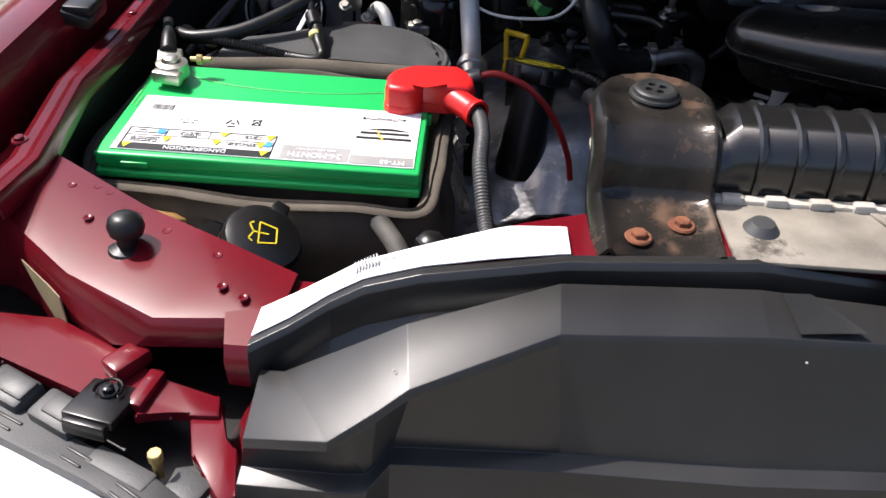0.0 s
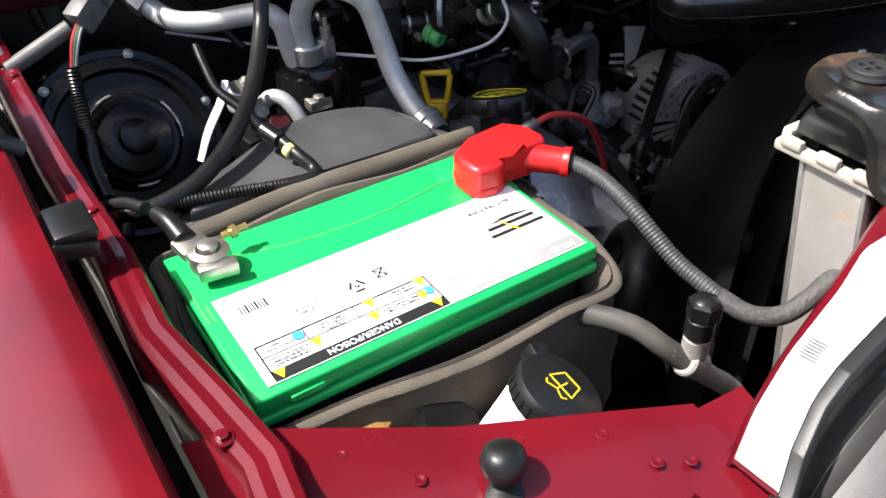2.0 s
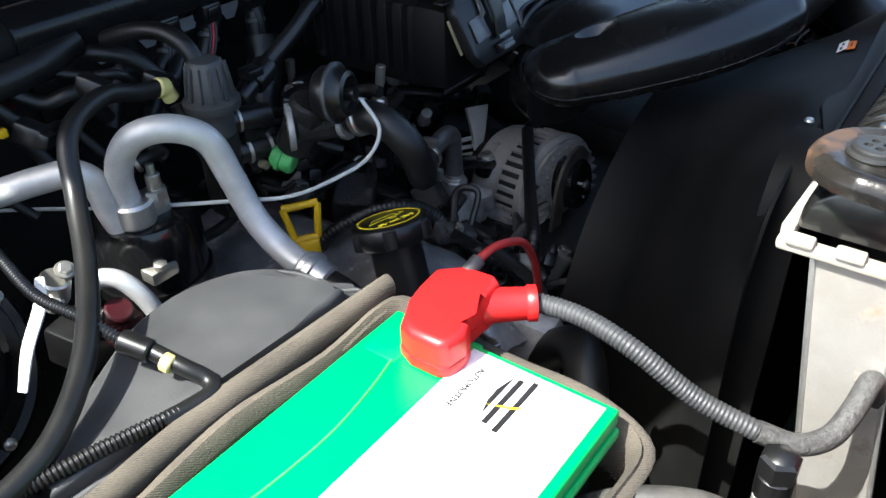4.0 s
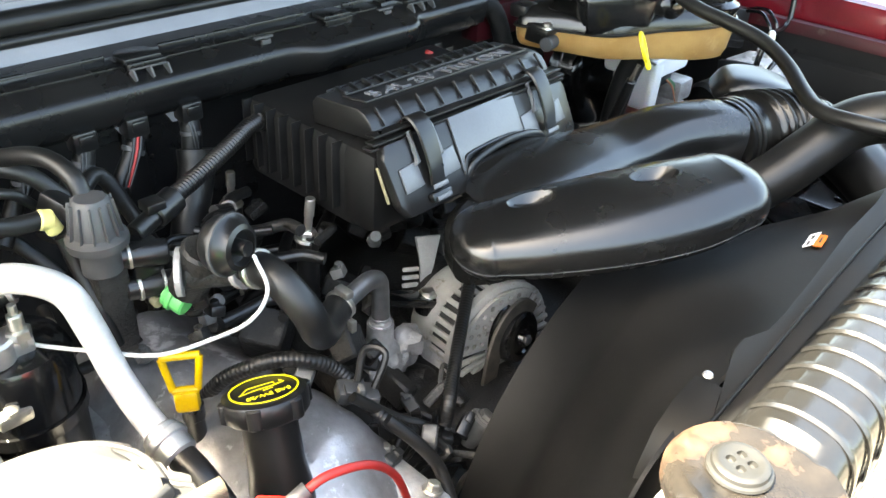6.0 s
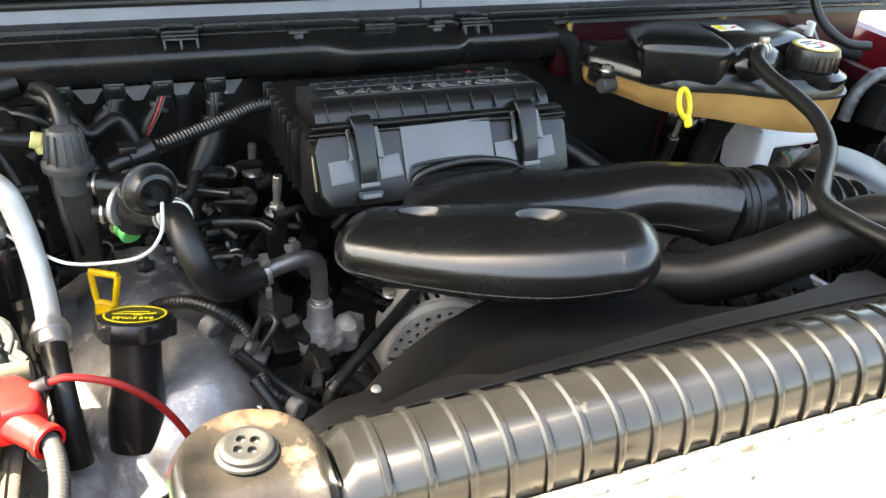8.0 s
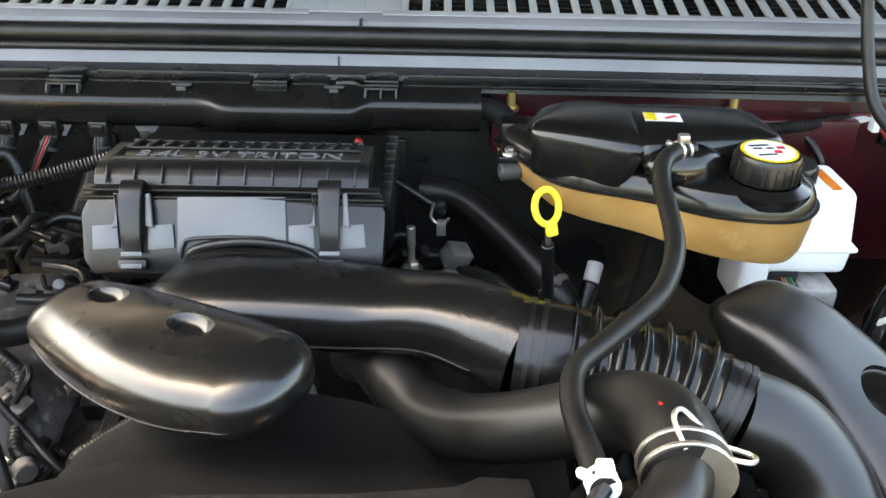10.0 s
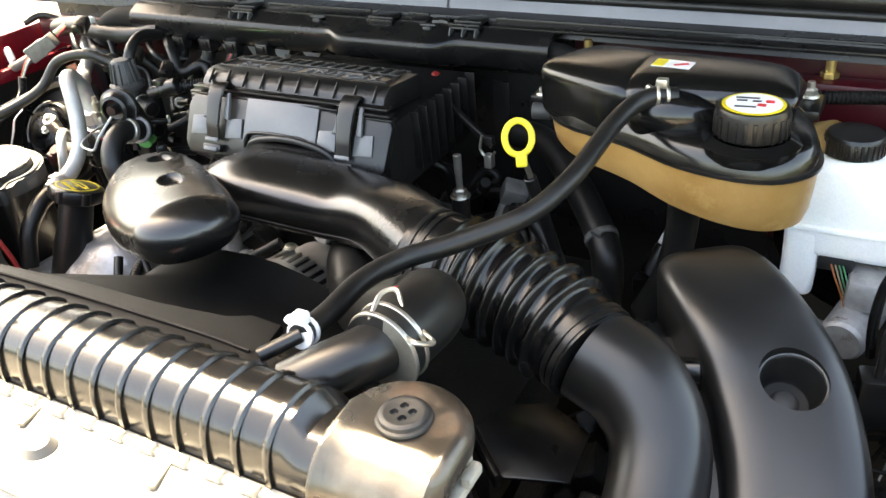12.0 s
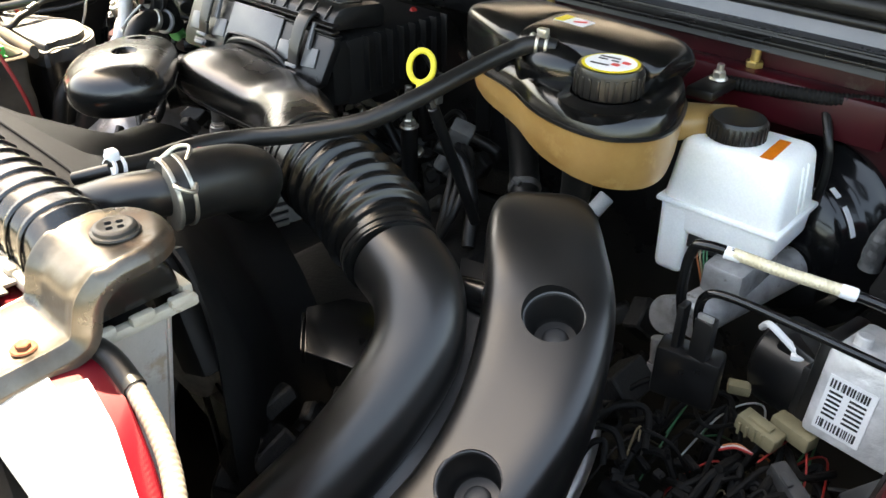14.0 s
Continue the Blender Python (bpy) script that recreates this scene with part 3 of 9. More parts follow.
def wiper(x, flip):
    t = thing("wiper", (x, 1.5, 1.36), "black windscreen wiper arm resting on the cowl", "wiper", "wipers")
    part("arm", sweep([(x, 1.47, 1.365, 0.012, 0.006), (x + 0.1 * flip, 1.485, 1.375, 0.010, 0.005), (x + 0.4 * flip, 1.53, 1.385, 0.006, 0.004)], None, 10, 6, 3), M_STEELBLK, t)
    part("pivot_cap", lathe([(0, 0.03), (0.012, 0.028), (0.018, 0.015), (0.02, 0.0)], pose(x, 1.47, 1.345)), M_PLASTIC, t)
    part("blade", sweep([(x + 0.08 * flip, 1.53, 1.372), (x + 0.35 * flip, 1.545, 1.376), (x + 0.62 * flip, 1.55, 1.378)], 0.006, 8, 6), M_RUBBER, t)


wiper(0.56, -1)
wiper(1.40, -1)

# raised bonnet overhead, out of view, its outline set to cast the shade
hood = thing("hood", (MID, 1.60, 1.44), "raised dark red bonnet, its underside black", "car hood")
HOOD = pose(0, 1.60, 1.44, -35, 0, 0)
def hood_end(x):
    """Length of the bonnet at x: its front edge is bowed to set the shadow line."""
    return 1.071 - 0.105 * (abs(x - MID) / 0.97) ** 2.5


hx = [-0.478, -0.45, -0.40, -0.3, -0.18, -0.05, 0.1, 0.3, MID, 0.76, 0.96, 1.11, 1.24, 1.36, 1.47, 1.535, 1.565]
part("outer_skin", turned(sheet([[(x, -y * hood_end(x), 0.03 + 0.02 * math.sin(math.pi * y / 1.2) - (0.03 if x in (hx[0], hx[-1]) else 0)) for x in hx] for y in (0, 0.3, 0.6, 0.85, 0.97, 1.0)], 0.004), HOOD), M_RED, hood)
part("inner_frame", turned(sheet([[(x, -0.02 - y * (hood_end(x) - 0.04), 0.012) for x in hx[1:-1]] for y in (0, 0.3, 0.6, 0.85, 1.0)], 0.022), HOOD), M_MATTE, hood)

# ---- front of the bay ----
# red upper radiator support
sup = thing("radiator_support", (MID, 0.46, 1.0), "dark red painted steel cross member above the radiator, dusty on top", "radiator support")
xs = [-0.130, -0.105, -0.09, -0.07, -0.05, -0.02, 0.0, 0.05, 0.1, 0.2, 0.3, 0.35, MID]
xs = xs + [2 * MID - x for x in xs[-2::-1]]


def both(ctrl):
    return [*ctrl, *[mirror(p) for p in ctrl[::-1] if p[0] < MID]]


back_old = both([(-0.125, 0.412, 1.096), (-0.09, 0.440, 1.104), (-0.03, 0.472, 1.126), (0.03, 0.492, 1.148), (0.1, 0.505, 1.160), (MID, 0.508, 1.160)])
back = [(-0.130, 0.418, 1.108), (-0.10, 0.432, 1.118), (-0.062, 0.443, 1.138), (-0.004, 0.456, 1.153), (0.041, 0.470, 1.160), (0.085, 0.480, 1.163), (0.12, 0.497, 1.163), (0.3, 0.508, 1.162)] + [p for p in back_old if p[0] >= MID]
front_old = both([(-0.125, 0.385, 1.098), (-0.09, 0.410, 1.108), (-0.03, 0.440, 1.132), (0.03, 0.452, 1.154), (0.1, 0.458, 1.166), (MID, 0.458, 1.169)])
front = [(-0.130, 0.387, 1.110), (-0.105, 0.400, 1.118), (-0.078, 0.410, 1.1335), (-0.056, 0.413, 1.146), (-0.019, 0.416, 1.157), (0.03, 0.421, 1.164), (0.075, 0.426, 1.168), (0.2, 0.432, 1.173), (0.3, 0.450, 1.170)] + [p for p in front_old if p[0] >= MID]
low = [(x, y + 0.004, z - 0.10) for x, y, z in back]
lowf = [(x, y - 0.004, z - 0.10) for x, y, z in front]
part("beam", sheet([lerp_row(c, xs) for c in (low, [(x, y + 0.003, z - 0.006) for x, y, z in back], back, front, [(x, y - 0.003, z - 0.006) for x, y, z in front], lowf)], 0.002), M_RED, sup, sharp=50)
part("dust_plate", box((0.515, 0.466, 1.1725), (0.66, 0.080, 0.004), 0.0015, (-2, 0, 0)), M_DIRT, sup, "dusty tan cover strip")
for x in (0.211, 0.40, 0.66, 0.85):
    part("push_pin", lathe([(0, 0.007), (0.008, 0.006), (0.0125, 0.0), (0.0, -0.002)], pose(x, 0.464, 1.175)), M_GREYBLK, sup, "grey push pin")
for flip in (False, True):
    f = mirror if flip else (lambda p: p)
    sx = list(np.linspace(-0.115 if flip else -0.129, 0.078, 27))
    fl, bl = lerp_row(front_old if flip else front, sx), lerp_row(back_old if flip else back, sx)
    rows = [[], []]
    for (x, yf, zf), (_, yb, zb) in zip(fl, bl):
        e = 0.62 if flip else float(np.interp(x, (-0.129, -0.05, -0.01, 0.034, 0.078), (0.97, 0.88, 0.86, 0.88, 0.66)))
        rows[0].append(f((x, yf, zf + 0.0025)))
        rows[1].append(f((x, yf + (yb - yf) * e, zf + (zb - zf) * e + 0.0025)))
    st = part("sticker", sheet(rows, 0.0008), M_LABEL, sup, "white paper catalyst sticker")
    for k in range(8):
        part("bar", box(f((-0.064 + k * 0.002, 0.428 + k * 0.0005, 1.1445 + k * 0.0009)), (0.0009, 0.011, 0.002), 0, (0, -20, 10)), M_PRINTGREY, st)
    if not flip:
        part("lettering", text_bm("CATALYST", 0.0075, pose(-0.029, 0.436, 1.1530, -12, -14, 9)), M_PRINTGREY, st, "faint grey lettering")
xs_plate = list(np.linspace(0.30, 1.165, 66))
edge = lerp_row(front_old, xs_plate)
# Plate added over the shield; sun glare is put into its pale colour.
cp = part("cover_plate", sheet([[(x, y + 0.006, z + 0.0012) for x, y, z in edge], [(x, 0.5 * (y + 0.006) + 0.5 * min(0.416, y - 0.022), z - 0.001) for x, y, z in edge],
                                [(x, min(0.416, y - 0.022), z - 0.006) for x, y, z in edge], [(x, min(0.414, y - 0.024), z - 0.013) for x, y, z in edge]], 0.0015), M_PALEGLARE, sup, "added pale plate with sun glare in its colour")
# Slots are black inlays; the shade inside them is painted.
part("slot", box((0.864, 0.447, 1.1668), (0.007, 0.034, 0.002), 0.0005, (6, 0, -4)), M_PRINT, cp, "black inlay for the shade in an open slot")
part("slot", turned(prism([(-0.003, -0.022), (0.009, -0.016), (0.001, 0.020)], 0, 0.002, 0), pose(0.805, 0.443, 1.1655, 6, 0, 0)), M_PRINT, cp, "black inlay for the shade in an open slot")
part("slot", box((0.842, 0.4795, 1.1752), (0.036, 0.009, 0.002), 0.0005, (-8, 0, -3)), M_PRINT, sup, "black inlay for the shade in an open slot")
for x, y in ((0.257, 0.448), (0.202, 0.452)):
    part("slot", box((x, y, 1.1715), (0.010, 0.034, 0.004), 0.001, (-2, 0, -8)), M_PRINT, sup, "black inlay for the shade in an open slot")
for x, y in ((0.30, 0.49), (0.46, 0.487), (0.62, 0.49), (0.76, 0.486)):
    part("slot_rib", box((x, y, 1.1745), (0.006, 0.036, 0.003), 0.001, (-8, 0, 20)), M_DIRT, sup)
part("front_wall", sheet([[(x, 0.44, 1.06) for x in (-0.1, 1.16)], [(x, 0.44, 0.5) for x in (-0.1, 1.16)]], 0.004), M_MATTE, sup)

# black plastic cover in front of it
cov = thing("radiator_sight_shield", (MID, 0.3, 1.0), "black moulded plastic shield with stepped facets over the grille opening", "plastic shield")
SX = 13  # stations across the shield
RIM = [(-0.130, 0.387, 1.112), (-0.105, 0.400, 1.120), (-0.078, 0.410, 1.1355), (-0.056, 0.413, 1.148), (-0.019, 0.416, 1.159), (0.074, 0.426, 1.170), (0.2, 0.432, 1.1755)]
TOPL = [(-0.123, 0.378, 1.092), (-0.105, 0.372, 1.0985), (-0.08, 0.3743, 1.1123), (-0.055, 0.3765, 1.126), (-0.025, 0.3795, 1.1425), (0.071, 0.4035, 1.1645), (0.2, 0.412, 1.1640)]
LOWL = [(-0.122, 0.323, 1.088), (-0.066, 0.309, 1.108), (-0.053, 0.315, 1.115), (-0.038, 0.322, 1.123), (-0.020, 0.331, 1.134), (0.070, 0.3665, 1.1545), (0.2, 0.376, 1.1555)]
RIDGE = [(-0.124, 0.319, 1.066), (-0.060, 0.318, 1.066), (-0.046, 0.319, 1.066), (-0.042, 0.322, 1.066), (-0.030, 0.341, 1.068), (0.08, 0.345, 1.068), (0.2, 0.345, 1.067)]
FAR = {"rim": (0.452, 1.150), "top": (0.418, 1.150), "low": (0.384, 1.150), "ridge": (0.352, 1.066)}  # the middle stretch lies lower, under the added glare plate


def stations(line, key):
    """The seven stations of the near end, six more across the middle, and their mirror images' heights."""
    y, z = FAR[key]
    x1, y1, z1 = line[-1]
    out = list(line)
    for x in (0.30, 0.42, MID, 0.74, 0.95, 1.17):
        k = min(1.0, (x - x1) / 0.12)
        drop = 0.05 * max(0.0, x - 0.9) / 0.27
        out.append((x, y1 + (y - y1) * k - drop, z1 + (z - z1) * k - drop))
    return out


rim, top_l, low_l, rdg = stations(RIM, "rim"), stations(TOPL, "top"), stations(LOWL, "low"), stations(RIDGE, "ridge")


def off(line, dy, dz):
    return [(x, y + dy, z + dz) for x, y, z in line]


rows = [off(rim, 0.004, -0.012), rim, off(rim, -0.0085, 0.001), off(rim, -0.0115, -0.004), off(rim, -0.0125, -0.030),
        [(a[0], 0.5 * (a[1] + b[1]) - 0.004, b[2] - 0.020) for a, b in zip(rim, top_l)], off(top_l, 0.0015, -0.016), top_l, low_l,
        off(low_l, -0.0025, -0.006), rdg, off(rdg, -0.014, -0.0005), off(rdg, -0.022, -0.05), off(rdg, -0.05, -0.36)]
bm = bmesh.new()
grid = [[bm.verts.new(p) for p in r] for r in rows]
for a, b in zip(grid, grid[1:]):
    for i in range(SX - 1):
        bm.faces.new((a[i], a[i + 1], b[i + 1], b[i]))
end = [g[0] for g in grid]
for k in range(len(end) - 1):  # turned-down left end
    p, q = end[k], end[k + 1]
    bm.faces.new((p, q, bm.verts.new(q.co + Vector((0.004, 0.002, -0.10))), bm.verts.new(p.co + Vector((0.004, 0.002, -0.10)))))
bmesh.ops.remove_doubles(bm, verts=bm.verts[:], dist=0.0002)
bmesh.ops.recalc_face_normals(bm, faces=bm.faces[:])
crease = [e for e in bm.edges if len(e.link_faces) == 2 and e.calc_face_angle(0) > radians(7)]
bmesh.ops.bevel(bm, geom=crease, offset=0.0032, segments=3, affect="EDGES", profile=0.5, clamp_overlap=True)
part("shell", bm, M_COVER, cov, sharp=35)
tab = [(0.213, 0.4085, 1.1652), (0.232, 0.4095, 1.1652), (0.262, 0.383, 1.1585), (0.219, 0.379, 1.1575)]
bm = bmesh.new()
bm.faces.new([bm.verts.new(p) for p in tab])
bmesh.ops.solidify(bm, geom=bm.faces[:], thickness=0.003)
part("moulded_tab", bm, M_GREYBLK, cov, "scuffed grey moulded tab")
for x, y, z in ((0.09, 0.364, 1.131), (0.072, 0.354, 1.10), (0.225, 0.37, 1.142), (-0.03, 0.345, 1.135), (-0.052, 0.35, 1.1205)):
    part("chip", lump((x, y, z), 0.0008, 3, 0.3), M_PRINTGREY, cov)

# left front brace with its rubber stop
def brace(flip):
    f = mirror if flip else (lambda p: p)
    t = thing("fender_brace", f((-0.22, 0.45, 0.9)), "dark red painted steel brace between wing and radiator support", "brace", "fender braces")
    top = [[(-0.392, 0.610, 1.112), (-0.347, 0.592, 1.113), (-0.25, 0.530, 1.110), (-0.17, 0.492, 1.107), (-0.113, 0.463, 1.106)],
           [(-0.392, 0.57, 1.114), (-0.35, 0.555, 1.113), (-0.262, 0.496, 1.108), (-0.18, 0.455, 1.106), (-0.117, 0.428, 1.105)],
           [(-0.392, 0.525, 1.104), (-0.358, 0.515, 1.100), (-0.285, 0.455, 1.098), (-0.208, 0.416, 1.096), (-0.143, 0.420, 1.098)],
           [(-0.392, 0.519, 1.092), (-0.358, 0.509, 1.089), (-0.288, 0.449, 1.087), (-0.210, 0.409, 1.086), (-0.144, 0.414, 1.088)],
           [(-0.392, 0.515, 1.03), (-0.358, 0.505, 1.03), (-0.29, 0.446, 1.035), (-0.222, 0.409, 1.073), (-0.145, 0.412, 1.076)]]
    part("plate", sheet([[f(p) for p in r] for r in top], 0.003), M_RED, t, sharp=30)
    patch = [[(-0.335, 0.482, 1.084), (-0.302, 0.4545, 1.084), (-0.290, 0.4445, 1.082)], [(-0.318, 0.465, 1.068), (-0.298, 0.4485, 1.06), (-0.287, 0.440, 1.05)], [(-0.30, 0.45, 1.05), (-0.292, 0.443, 1.042), (-0.285, 0.4385, 1.034)]]
    part("bare_patch", sheet([[f(p) for p in r] for r in patch], 0.001), M_TANCONN, t, "bare tan patch on the front lip")
    leg = [[(-0.158, 0.424, 1.099), (-0.117, 0.430, 1.104)], [(-0.152, 0.396, 1.095), (-0.122, 0.394, 1.097)], [(-0.151, 0.388, 1.086), (-0.122, 0.386, 1.086)], [(-0.149, 0.386, 1.066), (-0.121, 0.384, 1.066)]]
    part("leg", sheet([[f(p) for p in r] for r in leg], 0.003), M_RED, t)
    part("side_sheet", sheet([[f(p) for p in r] for r in ([(-0.128, 0.386, 1.066), (-0.126, 0.36, 1.05), (-0.124, 0.31, 1.03)], [(-0.150, 0.375, 1.02), (-0.146, 0.33, 1.01), (-0.135, 0.295, 1.0)])], 0.003), M_RED, t)
    # Black sheet added where only shade falls, below the brace lip.
    part("inner_wall", sheet([[f(p) for p in r] for r in ([(-0.37, 0.53, 1.085), (-0.28, 0.485, 1.085), (-0.13, 0.455, 1.085)], [(-0.37, 0.50, 0.6), (-0.28, 0.46, 0.6), (-0.13, 0.43, 0.6)])], 0.003), M_MATTE, t, "black sheet standing in for shade under the brace")
    part("weld_flange", sheet([[f(p) for p in r] for r in ([(-0.112, 0.462, 1.100), (-0.072, 0.458, 1.102)], [(-0.115, 0.425, 1.098), (-0.078, 0.43, 1.100)])], 0.003), M_RED, t)
    rng = random.Random(4)
    for k in range(9):
        a = rng.random()
        x, y = -0.33 + 0.20 * a, 0.575 - 0.115 * a - rng.random() * 0.045
        part("weld_spot", lathe([(0, -0.0006), (0.0016, -0.0004), (0.0026, 0.0003), (0.0036, 0.0003), (0.0042, -0.0004), (0, -0.001)], pose(*f((x, y, 1.1054 - 0.0325 * (x + 0.13))), 0, 0, 0), 14), M_RED, t)
    s = part("bump_stop", lathe([(0, 0.034), (0.008, 0.033), (0.0125, 0.029), (0.014, 0.023), (0.0125, 0.017), (0.008, 0.015), (0.0075, 0.007), (0.014, 0.004), (0.016, -0.002), (0, -0.002)], pose(*f((-0.248, 0.482, 1.100)), -6, 4, 0)), M_RUBBER, t, "black mushroom-shaped rubber stop")
    return t


brace(False)
brace(True)


def bracket(x0, label, mat=M_RUST):
    """Rusty strap over the end of the radiator tank."""
    t = thing("radiator_bracket", (x0, 0.5, 1.17), label, "bracket", "radiator brackets")
    # unrolled centre line: rounded flat end, then the strap runs down and out to the bolted foot
    R, YC = 0.046, 0.5455
    line = [(0.592, 1.2265), (0.552, 1.2268), (0.527, 1.2245), (0.511, 1.2165), (0.500, 1.204), (0.4955, 1.190), (0.4915, 1.179), (0.480, 1.1745), (0.428, 1.171)]
    prof = [(YC + R * math.cos(radians(a)), None) for a in (3, 10, 18, 28, 40, 52, 65, 78)] + [(y, z) for y, z, _ in spline([(*q, 0.0) for q in line[1:]], 4)]
    rows = []
    cols = (-1.0, -1.0, -0.985, -0.95, -0.90, -0.84, -0.78, -0.7, -0.35, 0.0, 0.35, 0.7, 0.78, 0.84, 0.90, 0.95, 0.985, 1.0, 1.0)
    for k, (y, z) in enumerate(prof):
        w = R * math.sqrt(max(0.0, 1 - ((y - YC) / R) ** 2)) if z is None else R
        end = z is None
        z = 1.2266 if end else z
        a, b = prof[max(8, k - 1)], prof[min(len(prof) - 1, k + 1)]
        d = Vector((0, b[0] - a[0], b[1] - a[1])).normalized() if not end else Vector((0, -1, 0))
        nor = Vector((0, -d.z, d.y))
        nor = nor if nor.z >= 0 else -nor
        row = []
        for j, u in enumerate(cols):
            x = u * w
            r = math.hypot(x, y - YC) if end else abs(x)
            e = R - r
            lift = -0.0065 * (1 - min(1.0, e / 0.006)) ** 2 + (0.0026 if end or z > 1.222 else 0.0062) * math.exp(-((e - 0.0085) / 0.0040) ** 2)
            if not end and abs(u) < 0.6 and z < 1.215:
                lift += 0.0012 * math.cos(u * math.pi / 1.2)
            if j in (0, len(cols) - 1):
                lift -= 0.007
            row.append(tuple(Vector((x0 + x, y, z)) + nor * lift))
        rows.append(row)
    part("strap", sheet(rows, 0.003), mat, t, sharp=60)
    g = pose(x0, 0.551, 1.2283) @ Matrix.Diagonal((0.86, 0.86, 0.9, 1))
    face = lathe([(0, 0.0050), (0.0115, 0.0050), (0.0138, 0.0058), (0.0165, 0.0058), (0.0185, 0.0044), (0.0190, 0.0015), (0.0212, 0.0008), (0.0218, -0.001), (0.0155, -0.002), (0.0155, -0.008), (0.0, -0.008)], None, 36)
    for q in range(4):
        face = carve(face, turned(box((0.0068 * math.cos(q * math.pi / 2 + 0.4), 0.0068 * math.sin(q * math.pi / 2 + 0.4), 0.005), (0.0062, 0.0062, 0.008), 0.002, (0, 0, 45 + 22.9 + 90 * q)), Matrix()))
    part("grommet", turned(face, g), M_GROMMET, t, "grey-black rubber mounting grommet with a cross")
    for dx, y in ((0.016, 0.462), (-0.016, 0.445)):
        part("bolt", hexagon((x0 + dx, y, 1.175), (0, 0, 1), 0.0055, 0.005, 0.0095), M_RUSTBOLT, t, "rusty hexagon bolt")
    return t


bracket(0.140, "rusty black steel bracket strapped over the radiator tank end")
# Right bracket is paler than its twin; sunlight is put into its colour.
bracket(0.921, "worn steel bracket over the radiator tank end, paled for sunlight", M_WORN)

# ---- radiator ----
LEAN_RAD = Matrix(((1, 0, 0, 0), (0, 1, 0.15, -0.15 * 1.16), (0, 0, 1, 0), (0, 0, 0, 1)))  # the core leans forward at its foot
rad = thing("radiator", (MID, 0.56, 0.5), "aluminium radiator with black ribbed plastic top tank", "radiator")
SEC = [(0.505, 1.172), (0.506, 1.192), (0.511, 1.209), (0.523, 1.220), (0.542, 1.224), (0.559, 1.221), (0.573, 1.210), (0.582, 1.194), (0.585, 1.172)]
SEC = [(float(q[0]), float(q[1])) for q in spline([(y, z, 0.0) for y, z in SEC], 3)]
x_ends = [(0.116, 0.86), (0.119, 0.94), (0.126, 0.99), (0.135, 1.0), (0.19, 1.0), (0.2, 1.0), (0.85, 1.0), (0.86, 1.0), (0.925, 1.0), (0.934, 0.99), (0.941, 0.94), (0.944, 0.86)]
rows = []
for x, k in x_ends:
    low_end = 0.012 if (x < 0.195 or x > 0.855) else 0.0
    rows.append([(x, 0.5525 + (y - 0.5525) * k, 1.172 + (z - 1.172) * k - low_end * (z - 1.172) / 0.05) for y, z in SEC])
bm = bmesh.new()
grid = [[bm.verts.new(p) for p in r] for r in rows]
for a, b in zip(grid, grid[1:]):
    for i in range(len(a) - 1):
        bm.faces.new((a[i], a[i + 1], b[i + 1], b[i]))
bm.faces.new(grid[0])
bm.faces.new(grid[-1][::-1])
tank = part("top_tank", bm, M_TANKTOP, rad, "black glass-filled plastic top tank", sharp=45)
for k in range(24):
    x = 0.215 + 0.0272 * k
    out = [(y + (y - 0.5525) * 0.02, z + 0.0016) for y, z in SEC[:-6]]
    rib = []
    for y, z in out:
        rib.append([(x - 0.0019, y, z - 0.0026), (x - 0.0006, y, z - 0.0006), (x + 0.0006, y, z - 0.0006), (x + 0.0019, y, z - 0.0026)])
    part("rib", sheet(rib, 0.002), M_TANKTOP, tank)
hdr = part("header_strip", B(box((MID, 0.500, 1.170), (0.83, 0.010, 0.014), 0.003), box((MID, 0.588, 1.166), (0.83, 0.010, 0.012), 0.003),
                             box((0.113, 0.5445, 1.159), (0.010, 0.097, 0.010), 0.003), box((0.947, 0.5445, 1.159), (0.010, 0.097, 0.010), 0.003)), M_CREAM, rad, "cream crimped header strip")
for k in range(26):
    part("crimp_tab", box((0.135 + k * 0.0315, 0.4975, 1.1755), (0.016, 0.008, 0.009), 0.002), M_CREAM, hdr)
for x in (0.109, 0.951):
    for y in (0.512, 0.544, 0.577):
        part("crimp_tab", box((x, y, 1.166), (0.008, 0.020, 0.009), 0.0025), M_CREAM, hdr)
for x in (0.118, 0.942):
    sp = part("side_plate", turned(box((x, 0.540, 0.85), (0.006, 0.060, 0.61), 0.002), LEAN_RAD), M_SIDEALU, rad, "bare aluminium side plate")
    for y in (0.512, 0.568):
        part("plate_lip", turned(box((x, y, 0.85), (0.012, 0.004, 0.61), 0.001), LEAN_RAD), M_ALU, sp)
part("core", turned(box((MID, 0.540, 0.85), (0.79, 0.05, 0.6), 0.0), LEAN_RAD), M_FIN, rad)
for x in (0.126, 0.934):
    fins = bmesh.new()
    for k in range(90):
        join(fins, box((x, 0.525, 0.56 + k * 0.0066), (0.012, 0.02, 0.0012), 0, (0, 18 if k % 2 else -18, 0)))
    part("fin_edge", turned(fins, LEAN_RAD), M_FIN, rad)
# outlet spout on the tank
part("outlet", sweep([(0.800, 0.575, 1.195, 0.02, 0.016), (0.828, 0.598, 1.203, 0.022, 0.020), (0.846, 0.625, 1.204, 0.022, 0.022), (0.852, 0.66, 1.202, 0.022, 0.022)], None, 20, 6), M_PLASTIC, rad)
part("bleed_spout", rod((0.77, 0.585, 1.205), (0.792, 0.612, 1.213), 0.006), M_PLASTIC, rad)

